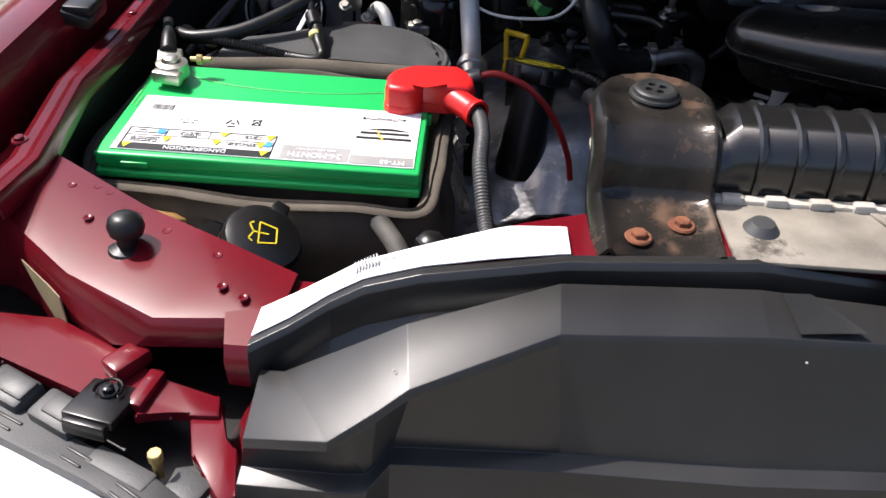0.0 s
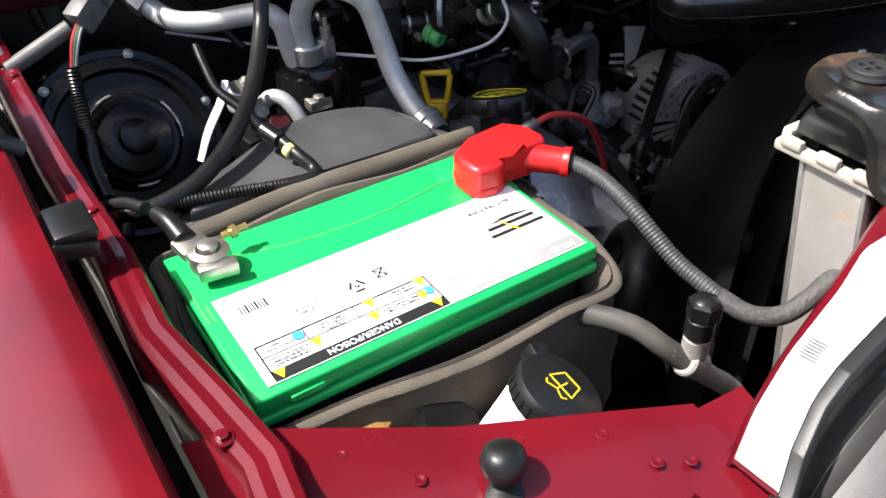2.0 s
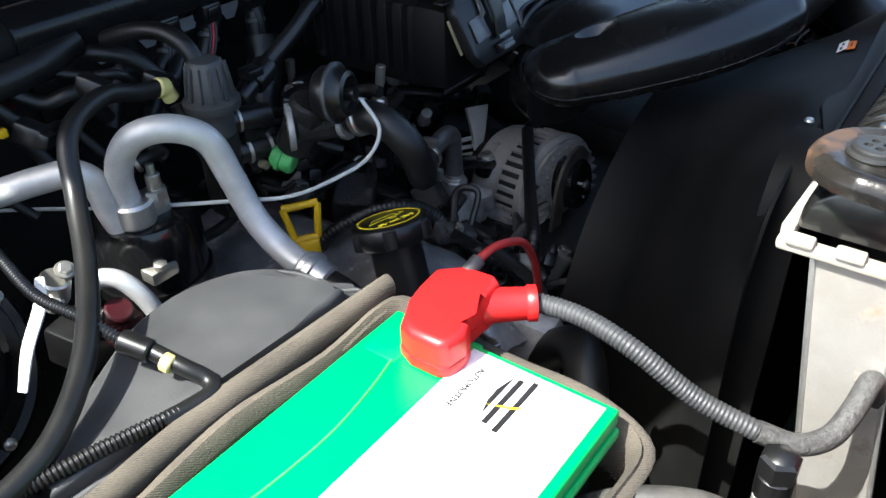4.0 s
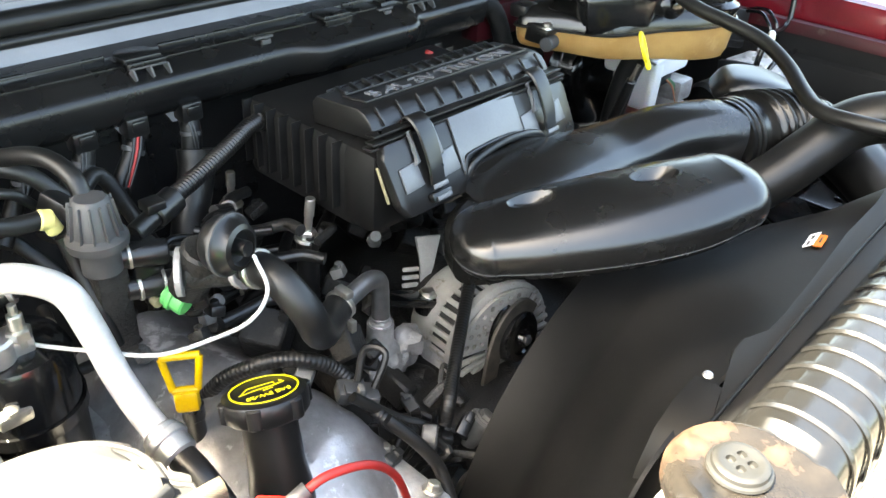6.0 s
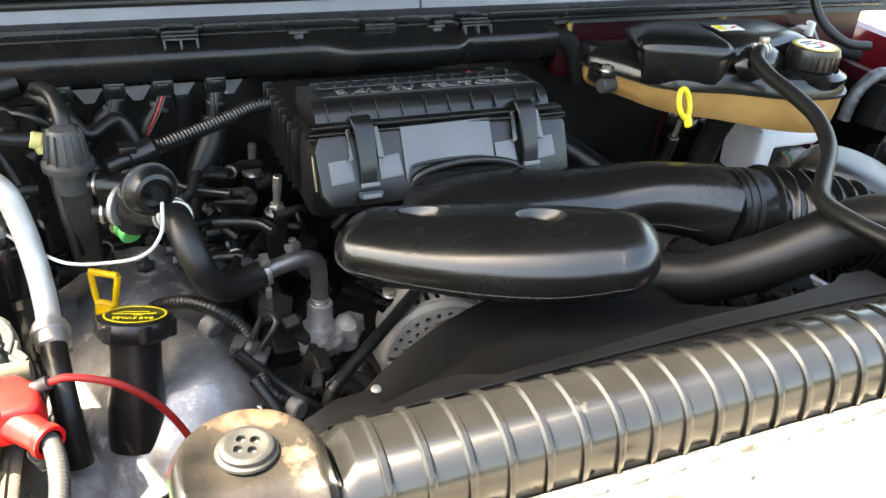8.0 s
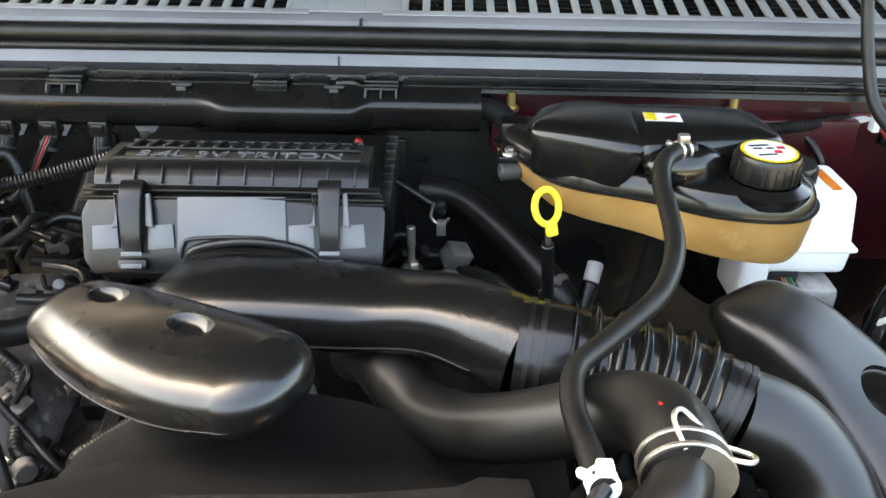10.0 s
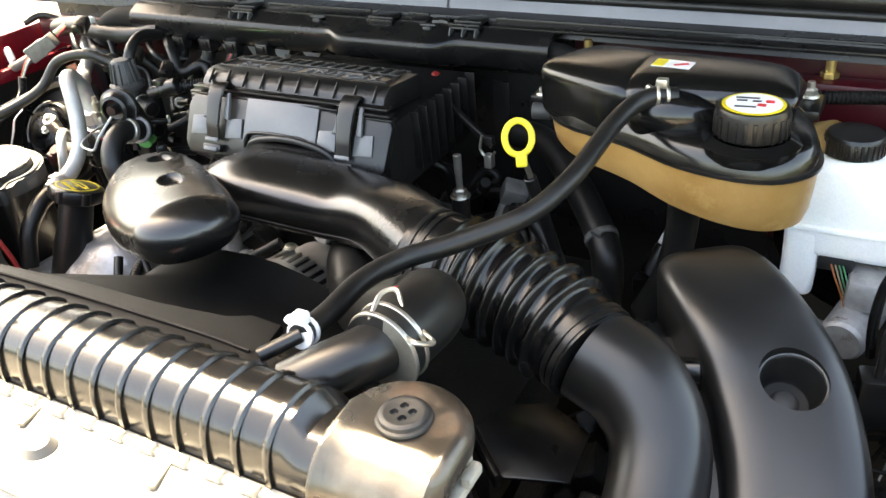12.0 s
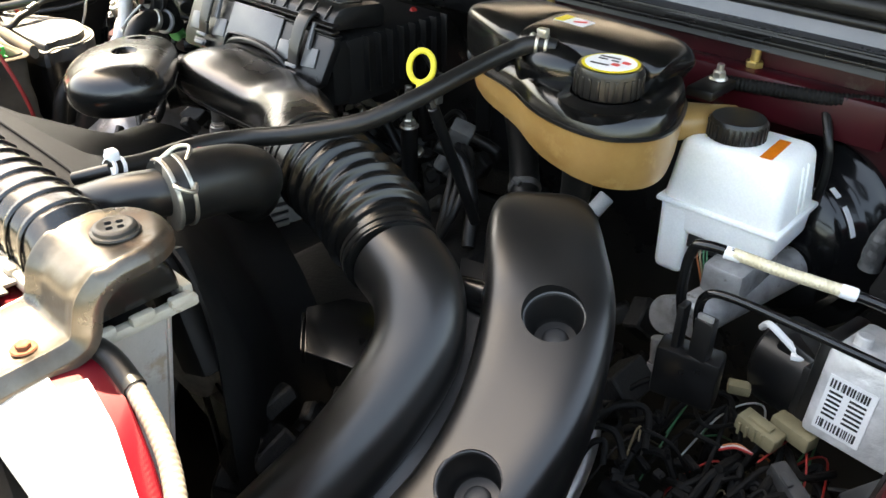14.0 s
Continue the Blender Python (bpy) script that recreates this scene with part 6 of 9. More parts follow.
# oil filler
oil = thing("oil_filler", (0.088, 0.92, 0.93), "black oil filler neck and cap with a yellow oil-can emblem", "oil filler")
OM = along((0.083, 0.912, 1.0), (0.091, 0.935, 1.066))
part("neck", lathe([(0.030, -0.07), (0.029, -0.02), (0.026, 0.0), (0.025, 0.052)], OM), M_PLASTIC, oil)
cap = part("cap", lathe([(0.0, 0.072), (0.033, 0.072), (0.0375, 0.070), (0.039, 0.066), (0.0385, 0.053), (0.036, 0.050), (0.028, 0.049)], OM, 36), M_PLASTIC, oil, "black screw cap")
for a in range(0, 360, 60):
    part("lobe", turned(rod((0.0340, 0, 0.051), (0.0340, 0, 0.0695), 0.0080, 14), OM @ pose(0, 0, 0, 0, 0, a)), M_PLASTIC, cap)
OI = OM @ pose(0, 0, 0.0724, 0, 0, 5)
part("emblem_ring", B(turned(lathe([(0.0295, 0), (0.0312, 0), (0.0312, 0.0006), (0.0295, 0.0006), (0.0295, 0)], None, 40), OI)), M_YELLOWP, cap, "yellow printed ring")
ic = bmesh.new()
for x0, y0, x1, y1 in ((-0.012, 0.002, 0.012, 0.002), (-0.012, 0.002, -0.012, 0.010), (-0.012, 0.010, 0.008, 0.010), (0.012, 0.002, 0.022, 0.012), (0.008, 0.010, 0.022, 0.012), (-0.012, 0.010, -0.02, 0.008), (-0.02, 0.008, -0.018, 0.003), (-0.003, 0.010, -0.003, 0.015), (-0.007, 0.015, 0.001, 0.015)):
    d = math.hypot(x1 - x0, y1 - y0)
    join(ic, turned(box((0, 0, 0.0003), (d + 0.001, 0.0013, 0.0006), 0), OI @ pose((x0 + x1) / 2, (y0 + y1) / 2 - 0.012, 0, 0, 0, math.degrees(math.atan2(y1 - y0, x1 - x0)))))
part("oil_can_icon", ic, M_YELLOWP, cap)
part("lettering", text_bm("SAE 5W-20", 0.0085, OI @ pose(0, 0.0125, 0)), M_YELLOWP, cap)

dip = thing("oil_dipstick", (0.065, 1.03, 0.95), "yellow plastic oil dipstick handle in its black tube", "dipstick")
DM = pose(0.062, 1.020, 1.018, 0, -4, -38) @ pose(0, 0, 0, -12, 0, 0) @ Matrix.Scale(0.88, 4)
ring = bmesh.new()
for a, b, r in (((-0.013, 0.012), (-0.020, 0.052), 0.0042), ((0.013, 0.012), (0.020, 0.052), 0.0042), ((-0.021, 0.053), (0.021, 0.053), 0.0045), ((-0.014, 0.012), (0.014, 0.012), 0.005)):
    join(ring, turned(rod((a[0], 0, a[1]), (b[0], 0, b[1]), r, 10), DM))
join(ring, turned(box((0, 0, 0.0), (0.026, 0.016, 0.024), 0.004), DM))
part("handle", ring, M_YELLOW, dip)
part("tube", B(rod((0.0665, 1.0215, 1.008), (0.069, 1.016, 0.90), 0.0095, 14), rod((0.0665, 1.0215, 1.010), (0.067, 1.021, 0.992), 0.0112, 14)), M_PLASTIC, dip)

# regulator, solenoids and exhaust valve
reg = thing("fuel_pulse_damper", (0.055, 1.12, 1.1), "dark grey ribbed plastic damper can", "damper")
RM = pose(0.046, 1.112, 1.160) @ Matrix.Scale(0.68, 4)
part("can", lathe([(0.027, -0.045), (0.027, -0.008), (0.040, -0.004), (0.041, 0.0), (0.041, 0.008), (0.037, 0.010), (0.031, 0.014), (0.024, 0.062), (0.020, 0.066), (0, 0.067)], RM), M_GREYBLK, reg)
for a in range(0, 360, 30):
    part("rib", turned(box((0.028, 0, 0.036), (0.009, 0.003, 0.05), 0.001, (0, -8, 0)), RM @ pose(0, 0, 0, 0, 0, a)), M_GREYBLK, reg)
part("lower_body", box((0.05, 1.118, 1.085), (0.034, 0.034, 0.10), 0.008), M_GREASE, reg)
inj = thing("purge_valve", (0.08, 1.11, 1.1), "cluster of black purge valves with bright clips and a green cap", "valve")
part("barrel", rod((0.060, 1.115, 1.135), (0.105, 1.10, 1.130), 0.013, 14), M_PLASTIC, inj)
part("barrel", rod((0.062, 1.11, 1.100), (0.112, 1.095, 1.096), 0.012, 14), M_PLASTIC, inj)
part("body", box((0.085, 1.115, 1.115), (0.03, 0.03, 0.06), 0.004), M_PLASTIC, inj)
for p, q in (((0.070, 1.112, 1.134), (0.073, 1.111, 1.134)), ((0.072, 1.107, 1.099), (0.076, 1.106, 1.099)), ((0.095, 1.099, 1.098), (0.098, 1.098, 1.098))):
    part("clip", rod(p, q, 0.014, 14), M_ZINC, inj)
part("green_cap", B(rod((0.093, 1.09, 1.092), (0.101, 1.068, 1.084), 0.0125, 14), rod((0.095, 1.085, 1.09), (0.097, 1.08, 1.088), 0.0145, 14)), M_LIME, inj, "pale green plastic cap")
part("tan_nipple", rod((0.083, 1.10, 1.083), (0.083, 1.09, 1.083), 0.005, 10), M_TANCONN, inj)
egr = thing("egr_valve", (0.12, 1.0, 1.1), "black round vacuum valve on a short metal neck", "valve")
EM = along((0.120, 1.036, 1.163), (0.137, 0.983, 1.168)) @ Matrix.Scale(0.66, 4)
part("can", lathe([(0, -0.006), (0.034, -0.004), (0.040, 0.004), (0.0405, 0.018), (0.044, 0.02), (0.044, 0.026), (0.038, 0.030), (0.033, 0.044), (0.026, 0.047), (0.023, 0.036), (0.012, 0.034), (0.011, 0.055), (0, 0.056)], EM, 36), M_PLASTIC, egr)
part("rim", lathe([(0.0405, 0.0185), (0.0455, 0.0205), (0.0455, 0.0255), (0.0405, 0.0275)], EM, 36), M_GREYBLK, egr)
part("neck", B(rod((0.112, 1.045, 1.155), (0.105, 1.07, 1.10), 0.02, 14), rod((0.095, 1.06, 1.13), (0.142, 1.036, 1.126), 0.018, 16)), M_GREASE, egr)
part("flange", rod((0.092, 1.062, 1.13), (0.097, 1.058, 1.13), 0.024, 16), M_CAST, egr)
part("flange", rod((0.142, 1.034, 1.126), (0.144, 1.028, 1.128), 0.021, 16), M_CAST, egr)
elb = thing("egr_elbow_hose", (0.17, 0.98, 1.05), "shiny black rubber elbow hose with clamps", "hose")
part("hose", sweep([(0.146, 1.03, 1.128), (0.147, 1.0, 1.137), (0.151, 0.975, 1.128), (0.160, 0.958, 1.105), (0.172, 0.957, 1.076), (0.194, 0.973, 1.058), (0.222, 0.994, 1.052), (0.236, 1.0005, 1.0525)], 0.0160, 20), M_RUBBER, elb)
part("clamp", rod((0.146, 1.016, 1.132), (0.1465, 1.008, 1.135), 0.0195, 20), M_ZINC, elb)
th = thing("thermostat_housing", (0.30, 1.02, 0.93), "cast alloy thermostat housing with a black bypass hose", "thermostat housing")
part("body", B(lathe([(0.0, 0.919), (0.026, 0.919), (0.0275, 0.923), (0.0265, 0.931), (0.0245, 0.936), (0.0235, 0.952), (0.0195, 0.957), (0.0165, 0.960), (0.0158, 0.988), (0, 0.989)], pose(0.306, 1.012, 0), 28), lathe([(0.0, 0.921), (0.016, 0.921), (0.0175, 0.926), (0.0155, 0.932), (0.0160, 0.950), (0.012, 0.962), (0.006, 0.967), (0, 0.968)], pose(0.338, 1.004, 0), 22), box((0.322, 1.010, 0.938), (0.03, 0.024, 0.028), 0.006), rod((0.281, 1.034, 0.918), (0.280, 1.036, 0.946), 0.0095, 14), lump((0.305, 0.992, 0.939), 0.014, 9, 0.35), lump((0.340, 1.002, 0.946), 0.0205, 12, 0.35), lump((0.322, 1.000, 0.934), 0.018, 15, 0.4), lump((0.288, 1.002, 0.930), 0.013, 17, 0.3)), M_TSTAT, th, sharp=50)
part("nut", B(hexagon((0.306, 1.012, 0.987), (0, 0, 1), 0.0135, 0.006, 0.0145), lathe([(0.0, 0.0), (0.011, 0.0), (0.0115, 0.004), (0.0, 0.005)], pose(0.306, 1.012, 0.993), 18)), M_ALU, th)
part("lower_casting", B(lump((0.306, 1.012, 0.888), 0.036, 4, 0.2, squash=(1.1, 0.9, 0.7)), lump((0.345, 0.985, 0.880), 0.030, 7, 0.25), rod((0.329, 0.932, 0.880), (0.329, 0.930, 0.900), 0.016, 16)), M_GREASE, th)
part("bypass_pipe", sweep([(0.306, 1.012, 0.995), (0.306, 1.013, 1.022), (0.303, 1.012, 1.045), (0.290, 1.008, 1.057), (0.272, 1.004, 1.060), (0.252, 1.001, 1.057), (0.232, 0.999, 1.052)], 0.0105, 18), M_BYPASS, th, "dull metal bypass pipe")
part("clamp", B(rod((0.240, 1.0017, 1.0535), (0.234, 1.0, 1.0525), 0.0178, 18), box((0.237, 0.995, 1.072), (0.010, 0.020, 0.008), 0.001), box((0.238, 0.984, 1.034), (0.007, 0.008, 0.014), 0.001)), M_ZINC, th)
part("bolt", hexagon((0.280, 1.036, 0.946), (0, 0, 1), 0.0075, 0.008, 0.010), M_ZINC, th)

alt = thing("alternator", (0.40, 0.98, 0.85), "weathered alloy alternator with slotted end shield", "alternator")
AM = along((0.472, 1.09, 0.913), (0.450, 0.94, 0.921))
part("rear_body", lathe([(0, 0.0), (0.05, 0.0), (0.058, 0.01), (0.060, 0.05), (0.066, 0.052), (0, 0.056)], AM, 36), M_GREASE, alt)
part("body", lathe([(0.03, 0.046), (0.058, 0.046), (0.068, 0.050), (0.073, 0.058), (0.0745, 0.09), (0.0725, 0.1), (0.074, 0.104), (0.074, 0.135), (0.06, 0.15), (0.0, 0.15)], AM, 36), M_ALTCAST, alt)
for a in range(0, 360, 10):
    part("vent_bar", turned(box((0.0755, 0, 0.119), (0.009, 0.0068, 0.034), 0.0012), AM @ pose(0, 0, 0, 0, 0, a)), M_ALTCAST, alt)
# Black band between the vent bars stands in for shade there.
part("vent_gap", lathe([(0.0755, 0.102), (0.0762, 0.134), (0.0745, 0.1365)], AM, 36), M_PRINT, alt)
for a in (290, 335):
    part("clamp_ear", turned(B(box((0.078, 0, 0.095), (0.022, 0.022, 0.07), 0.004), rod((0.084, 0, 0.128), (0.084, 0, 0.138), 0.007, 12)), AM @ pose(0, 0, 0, 0, 0, a)), M_ALTCAST, alt)
comb = B(turned(prism([(-0.010, 0.040), (0.024, 0.040), (0.012, 0.0), (0.0, -0.034), (-0.010, -0.036), (-0.004, 0.0)], -0.004, 0.004, 0.0015), pose(0.441, 1.072, 0.976, 68, 0, -32)),
         *[turned(box((-0.018 - 0.001 * k, -0.002 - 0.0105 * k, 0), (0.022, 0.0058, 0.006), 0.0015), pose(0.441, 1.072, 0.976, 68, 0, -32)) for k in range(4)])
part("rear_shield", comb, M_ALTCAST, alt, "pale slotted rear shield")
part("support_arm", B(box((0.388, 1.032, 0.970), (0.105, 0.03, 0.010), 0.003, (0, 22, -12)), rod((0.405, 1.03, 0.945), (0.405, 1.03, 0.968), 0.016, 14)), M_STEELBLK, alt, "black steel support arm")
part("arm_bolt", hexagon((0.405, 1.031, 0.970), (0, 0, 1), 0.009, 0.008, 0.013), M_ZINC, alt)
part("front_rim", lathe([(0.074, 0.134), (0.0815, 0.135), (0.0815, 0.145), (0.074, 0.149), (0.07, 0.147)], AM, 40), M_ALTCAST, alt)
# Black disc paints the shade behind the front fins.
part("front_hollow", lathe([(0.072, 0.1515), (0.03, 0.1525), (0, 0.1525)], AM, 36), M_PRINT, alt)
part("mount", B(box((0.42, 0.99, 0.88), (0.10, 0.05, 0.06), 0.01, (0, 20, 0)), box((0.455, 0.96, 0.84), (0.03, 0.03, 0.12), 0.006)), M_CAST, alt)
for a in range(0, 360, 12):
    if not 60 < a < 170:
        part("front_fin", turned(box((0.053, 0, 0.154), (0.042, 0.005, 0.008), 0.001), AM @ pose(0, 0, 0, 0, 0, a)), M_ALTCAST, alt)
plate = turned(prism([(0.078 * math.cos(radians(a)), 0.078 * math.sin(radians(a))) for a in range(62, 172, 6)] + [(0.034 * math.cos(radians(a)), 0.034 * math.sin(radians(a))) for a in range(168, 58, -10)], 0.153, 0.158, 0.001), Matrix())
for r, n in ((0.045, 5), (0.057, 7), (0.069, 8)):
    for k in range(n):
        a = radians(70 + 96 * (k + 0.5) / n)
        plate = carve(plate, turned(lathe([(0, 0.14), (0.0038, 0.14), (0.0038, 0.17), (0, 0.17)], None, 10), pose(r * math.cos(a), r * math.sin(a), 0)))
part("holed_guard", turned(plate, AM), M_ALTCAST, alt, "pale guard plate with round holes")
part("hub", turned(lathe([(0, 0.162), (0.026, 0.162), (0.03, 0.158), (0.03, 0.15)], None, 28), AM), M_CAST, alt)
idl = thing("belt_idler", (0.48, 0.94, 0.85), "black idler pulley carrying the drive belt", "pulley")
IP = along((0.447, 0.907, 0.948), (0.445, 0.935, 0.945))
part("pulley", lathe([(0, -0.004), (0.010, -0.004), (0.012, 0.002), (0.020, 0.003), (0.022, 0.0), (0.030, 0.0), (0.033, 0.003), (0.034, 0.026), (0.036, 0.028), (0, 0.03)], IP, 36), M_STEELBLK, idl)
part("bolt", hexagon((0.447, 0.905, 0.948), (0.05, -1, 0.1), 0.007, 0.006, 0.010), M_GREYBLK, idl)
part("belt", sweep([(x - 0.011, y + 0.005, z - 0.008, 0.014, 0.0028) for x, y, z in ((0.485, 0.915, 0.974), (0.462, 0.915, 0.9925), (0.436, 0.915, 0.984), (0.420, 0.915, 0.955), (0.412, 0.915, 0.90), (0.402, 0.915, 0.82), (0.39, 0.915, 0.70))], None, 10, 6, 5, up=(0, 1, 0)), M_BELT, idl, "worn brown-black drive belt")
part("lower_pulley", lathe([(0, 0), (0.05, 0), (0.055, 0.01), (0.05, 0.02), (0.055, 0.03), (0.03, 0.03), (0, 0.02)], along((0.26, 0.90, 0.83), (0.255, 0.86, 0.835))), M_STEELBLK, idl)
ah = solo("alternator_conduit", sweep([(0.432, 0.985, 1.012), (0.397, 0.962, 0.995), (0.347, 0.928, 0.977), (0.310, 0.902, 0.965), (0.289, 0.887, 0.957), (0.280, 0.884, 0.935)], 0.0080, 14, 8, ribs=(0.004, 0.0004)), M_RUBBER, (0.32, 0.91, 0.95), "slim black rubber hose running past the alternator", "conduit")
wr = thing("front_harness", (0.2, 0.92, 1.0), "black engine wiring with connectors lying over the cam cover", "wiring harness")
part("loom", sweep([(0.10, 1.06, 0.97), (0.115, 1.04, 1.0), (0.135, 1.018, 1.018), (0.155, 1.0, 1.026), (0.1786, 0.9809, 1.0231), (0.2019, 0.968, 1.005), (0.212, 0.945, 0.985), (0.214, 0.915, 0.970), (0.2236, 0.8891, 0.960), (0.245, 0.885, 0.945), (0.27, 0.89, 0.92)], 0.0085, 12, 8, ribs=(0.005, 0.0006)), M_RUBBER, wr)
part("connector", B(box((0.201, 0.946, 0.990), (0.030, 0.022, 0.018), 0.003, (10, 12, -28)), box((0.216, 0.934, 0.984), (0.018, 0.024, 0.015), 0.002, (10, 12, -28)), box((0.195, 0.940, 1.001), (0.010, 0.014, 0.005), 0.001, (10, 12, -28))), M_GREYBLK, wr)
part("pale_clip", box((0.203, 0.932, 0.9995), (0.006, 0.010, 0.010), 0.001, (10, 12, -28)), M_CONN, wr)
part("loop", sweep([(0.215, 0.925, 1.0), (0.235, 0.93, 1.03), (0.225, 0.95, 1.03), (0.21, 0.945, 1.0)], 0.004, 8), M_RUBBER, wr)
part("branch", sweep([(0.20, 0.89, 0.99), (0.22, 0.86, 0.96), (0.23, 0.84, 0.93), (0.22, 0.80, 0.88)], 0.007, 10), M_RUBBER, wr)
part("branch", sweep([(0.19, 0.93, 1.0), (0.23, 0.91, 0.96), (0.26, 0.89, 0.94), (0.30, 0.88, 0.90)], 0.006, 10), M_RUBBER, wr)
for p, q in (((0.235, 0.875, 0.955), (0.245, 0.862, 0.955)), ((0.165, 0.99, 1.005), (0.175, 0.975, 1.0))):
    part("clip", rod(p, q, 0.013, 10), M_CONN, wr)
rng = random.Random(21)
for k in range(16):
    x, y, z = rng.uniform(0.19, 0.34), rng.uniform(0.865, 0.95), rng.uniform(0.885, 0.935)
    dx, dy = rng.uniform(-0.07, 0.07), rng.uniform(-0.05, 0.05)
    part("thin_lead", sweep([(x, y, z), (x + dx * 0.4, y + dy, z + rng.uniform(0.0, 0.02)), (x + dx, y + dy * 0.4, z - 0.03), (x + dx * 1.2, y, z - 0.08)], rng.uniform(0.0025, 0.006), 8, 6), M_RUBBER if k % 3 else M_WEBBING, wr)
for k in range(9):
    at = (rng.uniform(0.20, 0.33), rng.uniform(0.87, 0.95), rng.uniform(0.90, 0.94))
    part("plug", turned(B(box((0, 0, 0), (0.024, 0.014, 0.012), 0.002), box((0.010, 0, 0.006), (0.012, 0.008, 0.006), 0.001)), pose(*at, rng.uniform(-30, 30), rng.uniform(-30, 30), rng.uniform(-80, 80))), (M_PLASTIC, M_GREYBLK, M_PLASTIC)[k % 3], wr)
part("bracket_boss", B(rod((0.318, 0.885, 0.885), (0.336, 0.872, 0.915), 0.016, 18), hexagon((0.336, 0.872, 0.915), (0.5, -0.35, 0.8), 0.009, 0.008, 0.012)), M_CONN, wr)
low = solo("lower_hose", sweep([(0.20, 0.84, 0.84), (0.19, 0.80, 0.90), (0.17, 0.76, 0.93), (0.13, 0.73, 0.9), (0.1, 0.72, 0.84)], 0.022, 16), M_RUBBER, (0.17, 0.78, 0.85), "thick black coolant hose low beside the engine", "hose")

# studs and cross tube near the air box
for at, top in (((0.274, 1.10, 1.075), (0.276, 1.094, 1.128)), ((0.272, 1.245, 1.06), (0.273, 1.243, 1.105)), ((0.648, 1.128, 1.055), (0.647, 1.128, 1.118))):
    t = thing("stud_bolt", at, "tall bright stud bolt with a nut at its foot", "stud bolt", "stud bolts")
    part("shank", B(rod(at, top, 0.0048, 10), rod(tuple(np.array(at) + (np.array(top) - np.array(at)) * 0.55), top, 0.0058, 10)), M_ZINC, t)
    part("nut", hexagon(at, tuple(np.array(top) - np.array(at)), 0.010, 0.012, 0.015), M_ZINC, t)
    part("boss", rod((at[0], at[1], at[2] - 0.09), at, 0.013, 12), M_PLASTIC, t)
cor = thing("breather_tube", (0.2, 1.19, 1.15), "black corrugated breather tube running up to the air box", "hose")
part("tube", sweep([(0.132, 1.139, 1.157), (0.18, 1.158, 1.163), (0.235, 1.180, 1.172), (0.270, 1.196, 1.178), (0.292, 1.206, 1.177)], 0.0098, 18, 8, ribs=(0.0046, 0.0017)), M_PLASTIC, cor)
part("fitting", B(rod((0.14, 1.134, 1.163), (0.11, 1.126, 1.155), 0.014, 16), rod((0.115, 1.128, 1.156), (0.085, 1.12, 1.148), 0.010, 14), box((0.11, 1.126, 1.168), (0.02, 0.02, 0.010), 0.002)), M_PLASTIC, cor)
part("top_elbow", sweep([(0.290, 1.205, 1.1775), (0.301, 1.209, 1.172), (0.306, 1.211, 1.155), (0.306, 1.211, 1.11)], 0.0108, 14), M_PLASTIC, cor)

tc = thing("taped_connector", (-0.34, 0.95, 1.05), "small tan and red taped connector on a corrugated lead", "connector")
part("tan_end", rod((-0.362, 0.985, 1.055), (-0.345, 0.962, 1.058), 0.011, 12), M_TANCONN, tc)
part("red_tape", rod((-0.345, 0.962, 1.058), (-0.335, 0.950, 1.060), 0.0115, 12), M_WIRES["red"], tc)
part("grey_sleeve", rod((-0.335, 0.950, 1.060), (-0.318, 0.935, 1.064), 0.011, 12), M_GREYBLK, tc)
part("lead", sweep([(-0.32, 0.937, 1.063), (-0.295, 0.925, 1.068), (-0.27, 0.918, 1.072)], 0.008, 12, 8, ribs=(0.004, 0.0014)), M_PLASTIC, tc)

# small hoses and fittings crowding the manifold
vh = thing("manifold_hoses", (0.12, 1.13, 1.0), "small black hoses with bright clips crowding the manifold", "hoses")
rng = random.Random(77)
for k in range(26):
    x, y, z = 0.0 + rng.random() * 0.28, 1.06 + rng.random() * 0.16, 1.0 + rng.random() * 0.12
    a = rng.random() * 6.28
    pts = [(x, y, z)]
    for j in range(3):
        a += rng.random() * 1.6 - 0.8
        pts.append((pts[-1][0] + 0.03 * math.cos(a), min(1.24, pts[-1][1] + 0.022 * math.sin(a)), pts[-1][2] + 0.02 * (rng.random() - 0.6)))
    h = part("hose", sweep(pts, 0.003 + 0.005 * rng.random(), 10, 5), (M_RUBBER, M_GREASE, M_PLASTIC)[k % 3], vh)
    if k % 3 == 0:
        part("clip", rod(pts[1], tuple(np.array(pts[1]) + (np.array(pts[2]) - np.array(pts[1])) * 0.15), 0.0095, 12), M_ZINC, h)
for k in range(16):
    x, y, z = 0.0 + rng.random() * 0.3, 1.05 + rng.random() * 0.17, 0.99 + rng.random() * 0.10
    part("plug", B(box((x, y, z), (0.014 + 0.012 * rng.random(), 0.016, 0.012), 0.002, (rng.random() * 40, rng.random() * 40, rng.random() * 180)), rod((x, y, z), (x, y, z + 0.012), 0.005, 8)), (M_PLASTIC, M_CONN, M_PLASTIC, M_GREASE)[k % 4], vh)
dn = thing("damper_hose", (0.05, 1.14, 1.18), "black elbow hose rising behind the damper", "hose")
part("elbow", sweep([(0.047, 1.122, 1.19), (0.046, 1.135, 1.212), (0.04, 1.16, 1.224), (0.03, 1.19, 1.222), (0.02, 1.225, 1.21)], 0.0088, 14), M_RUBBER, dn)

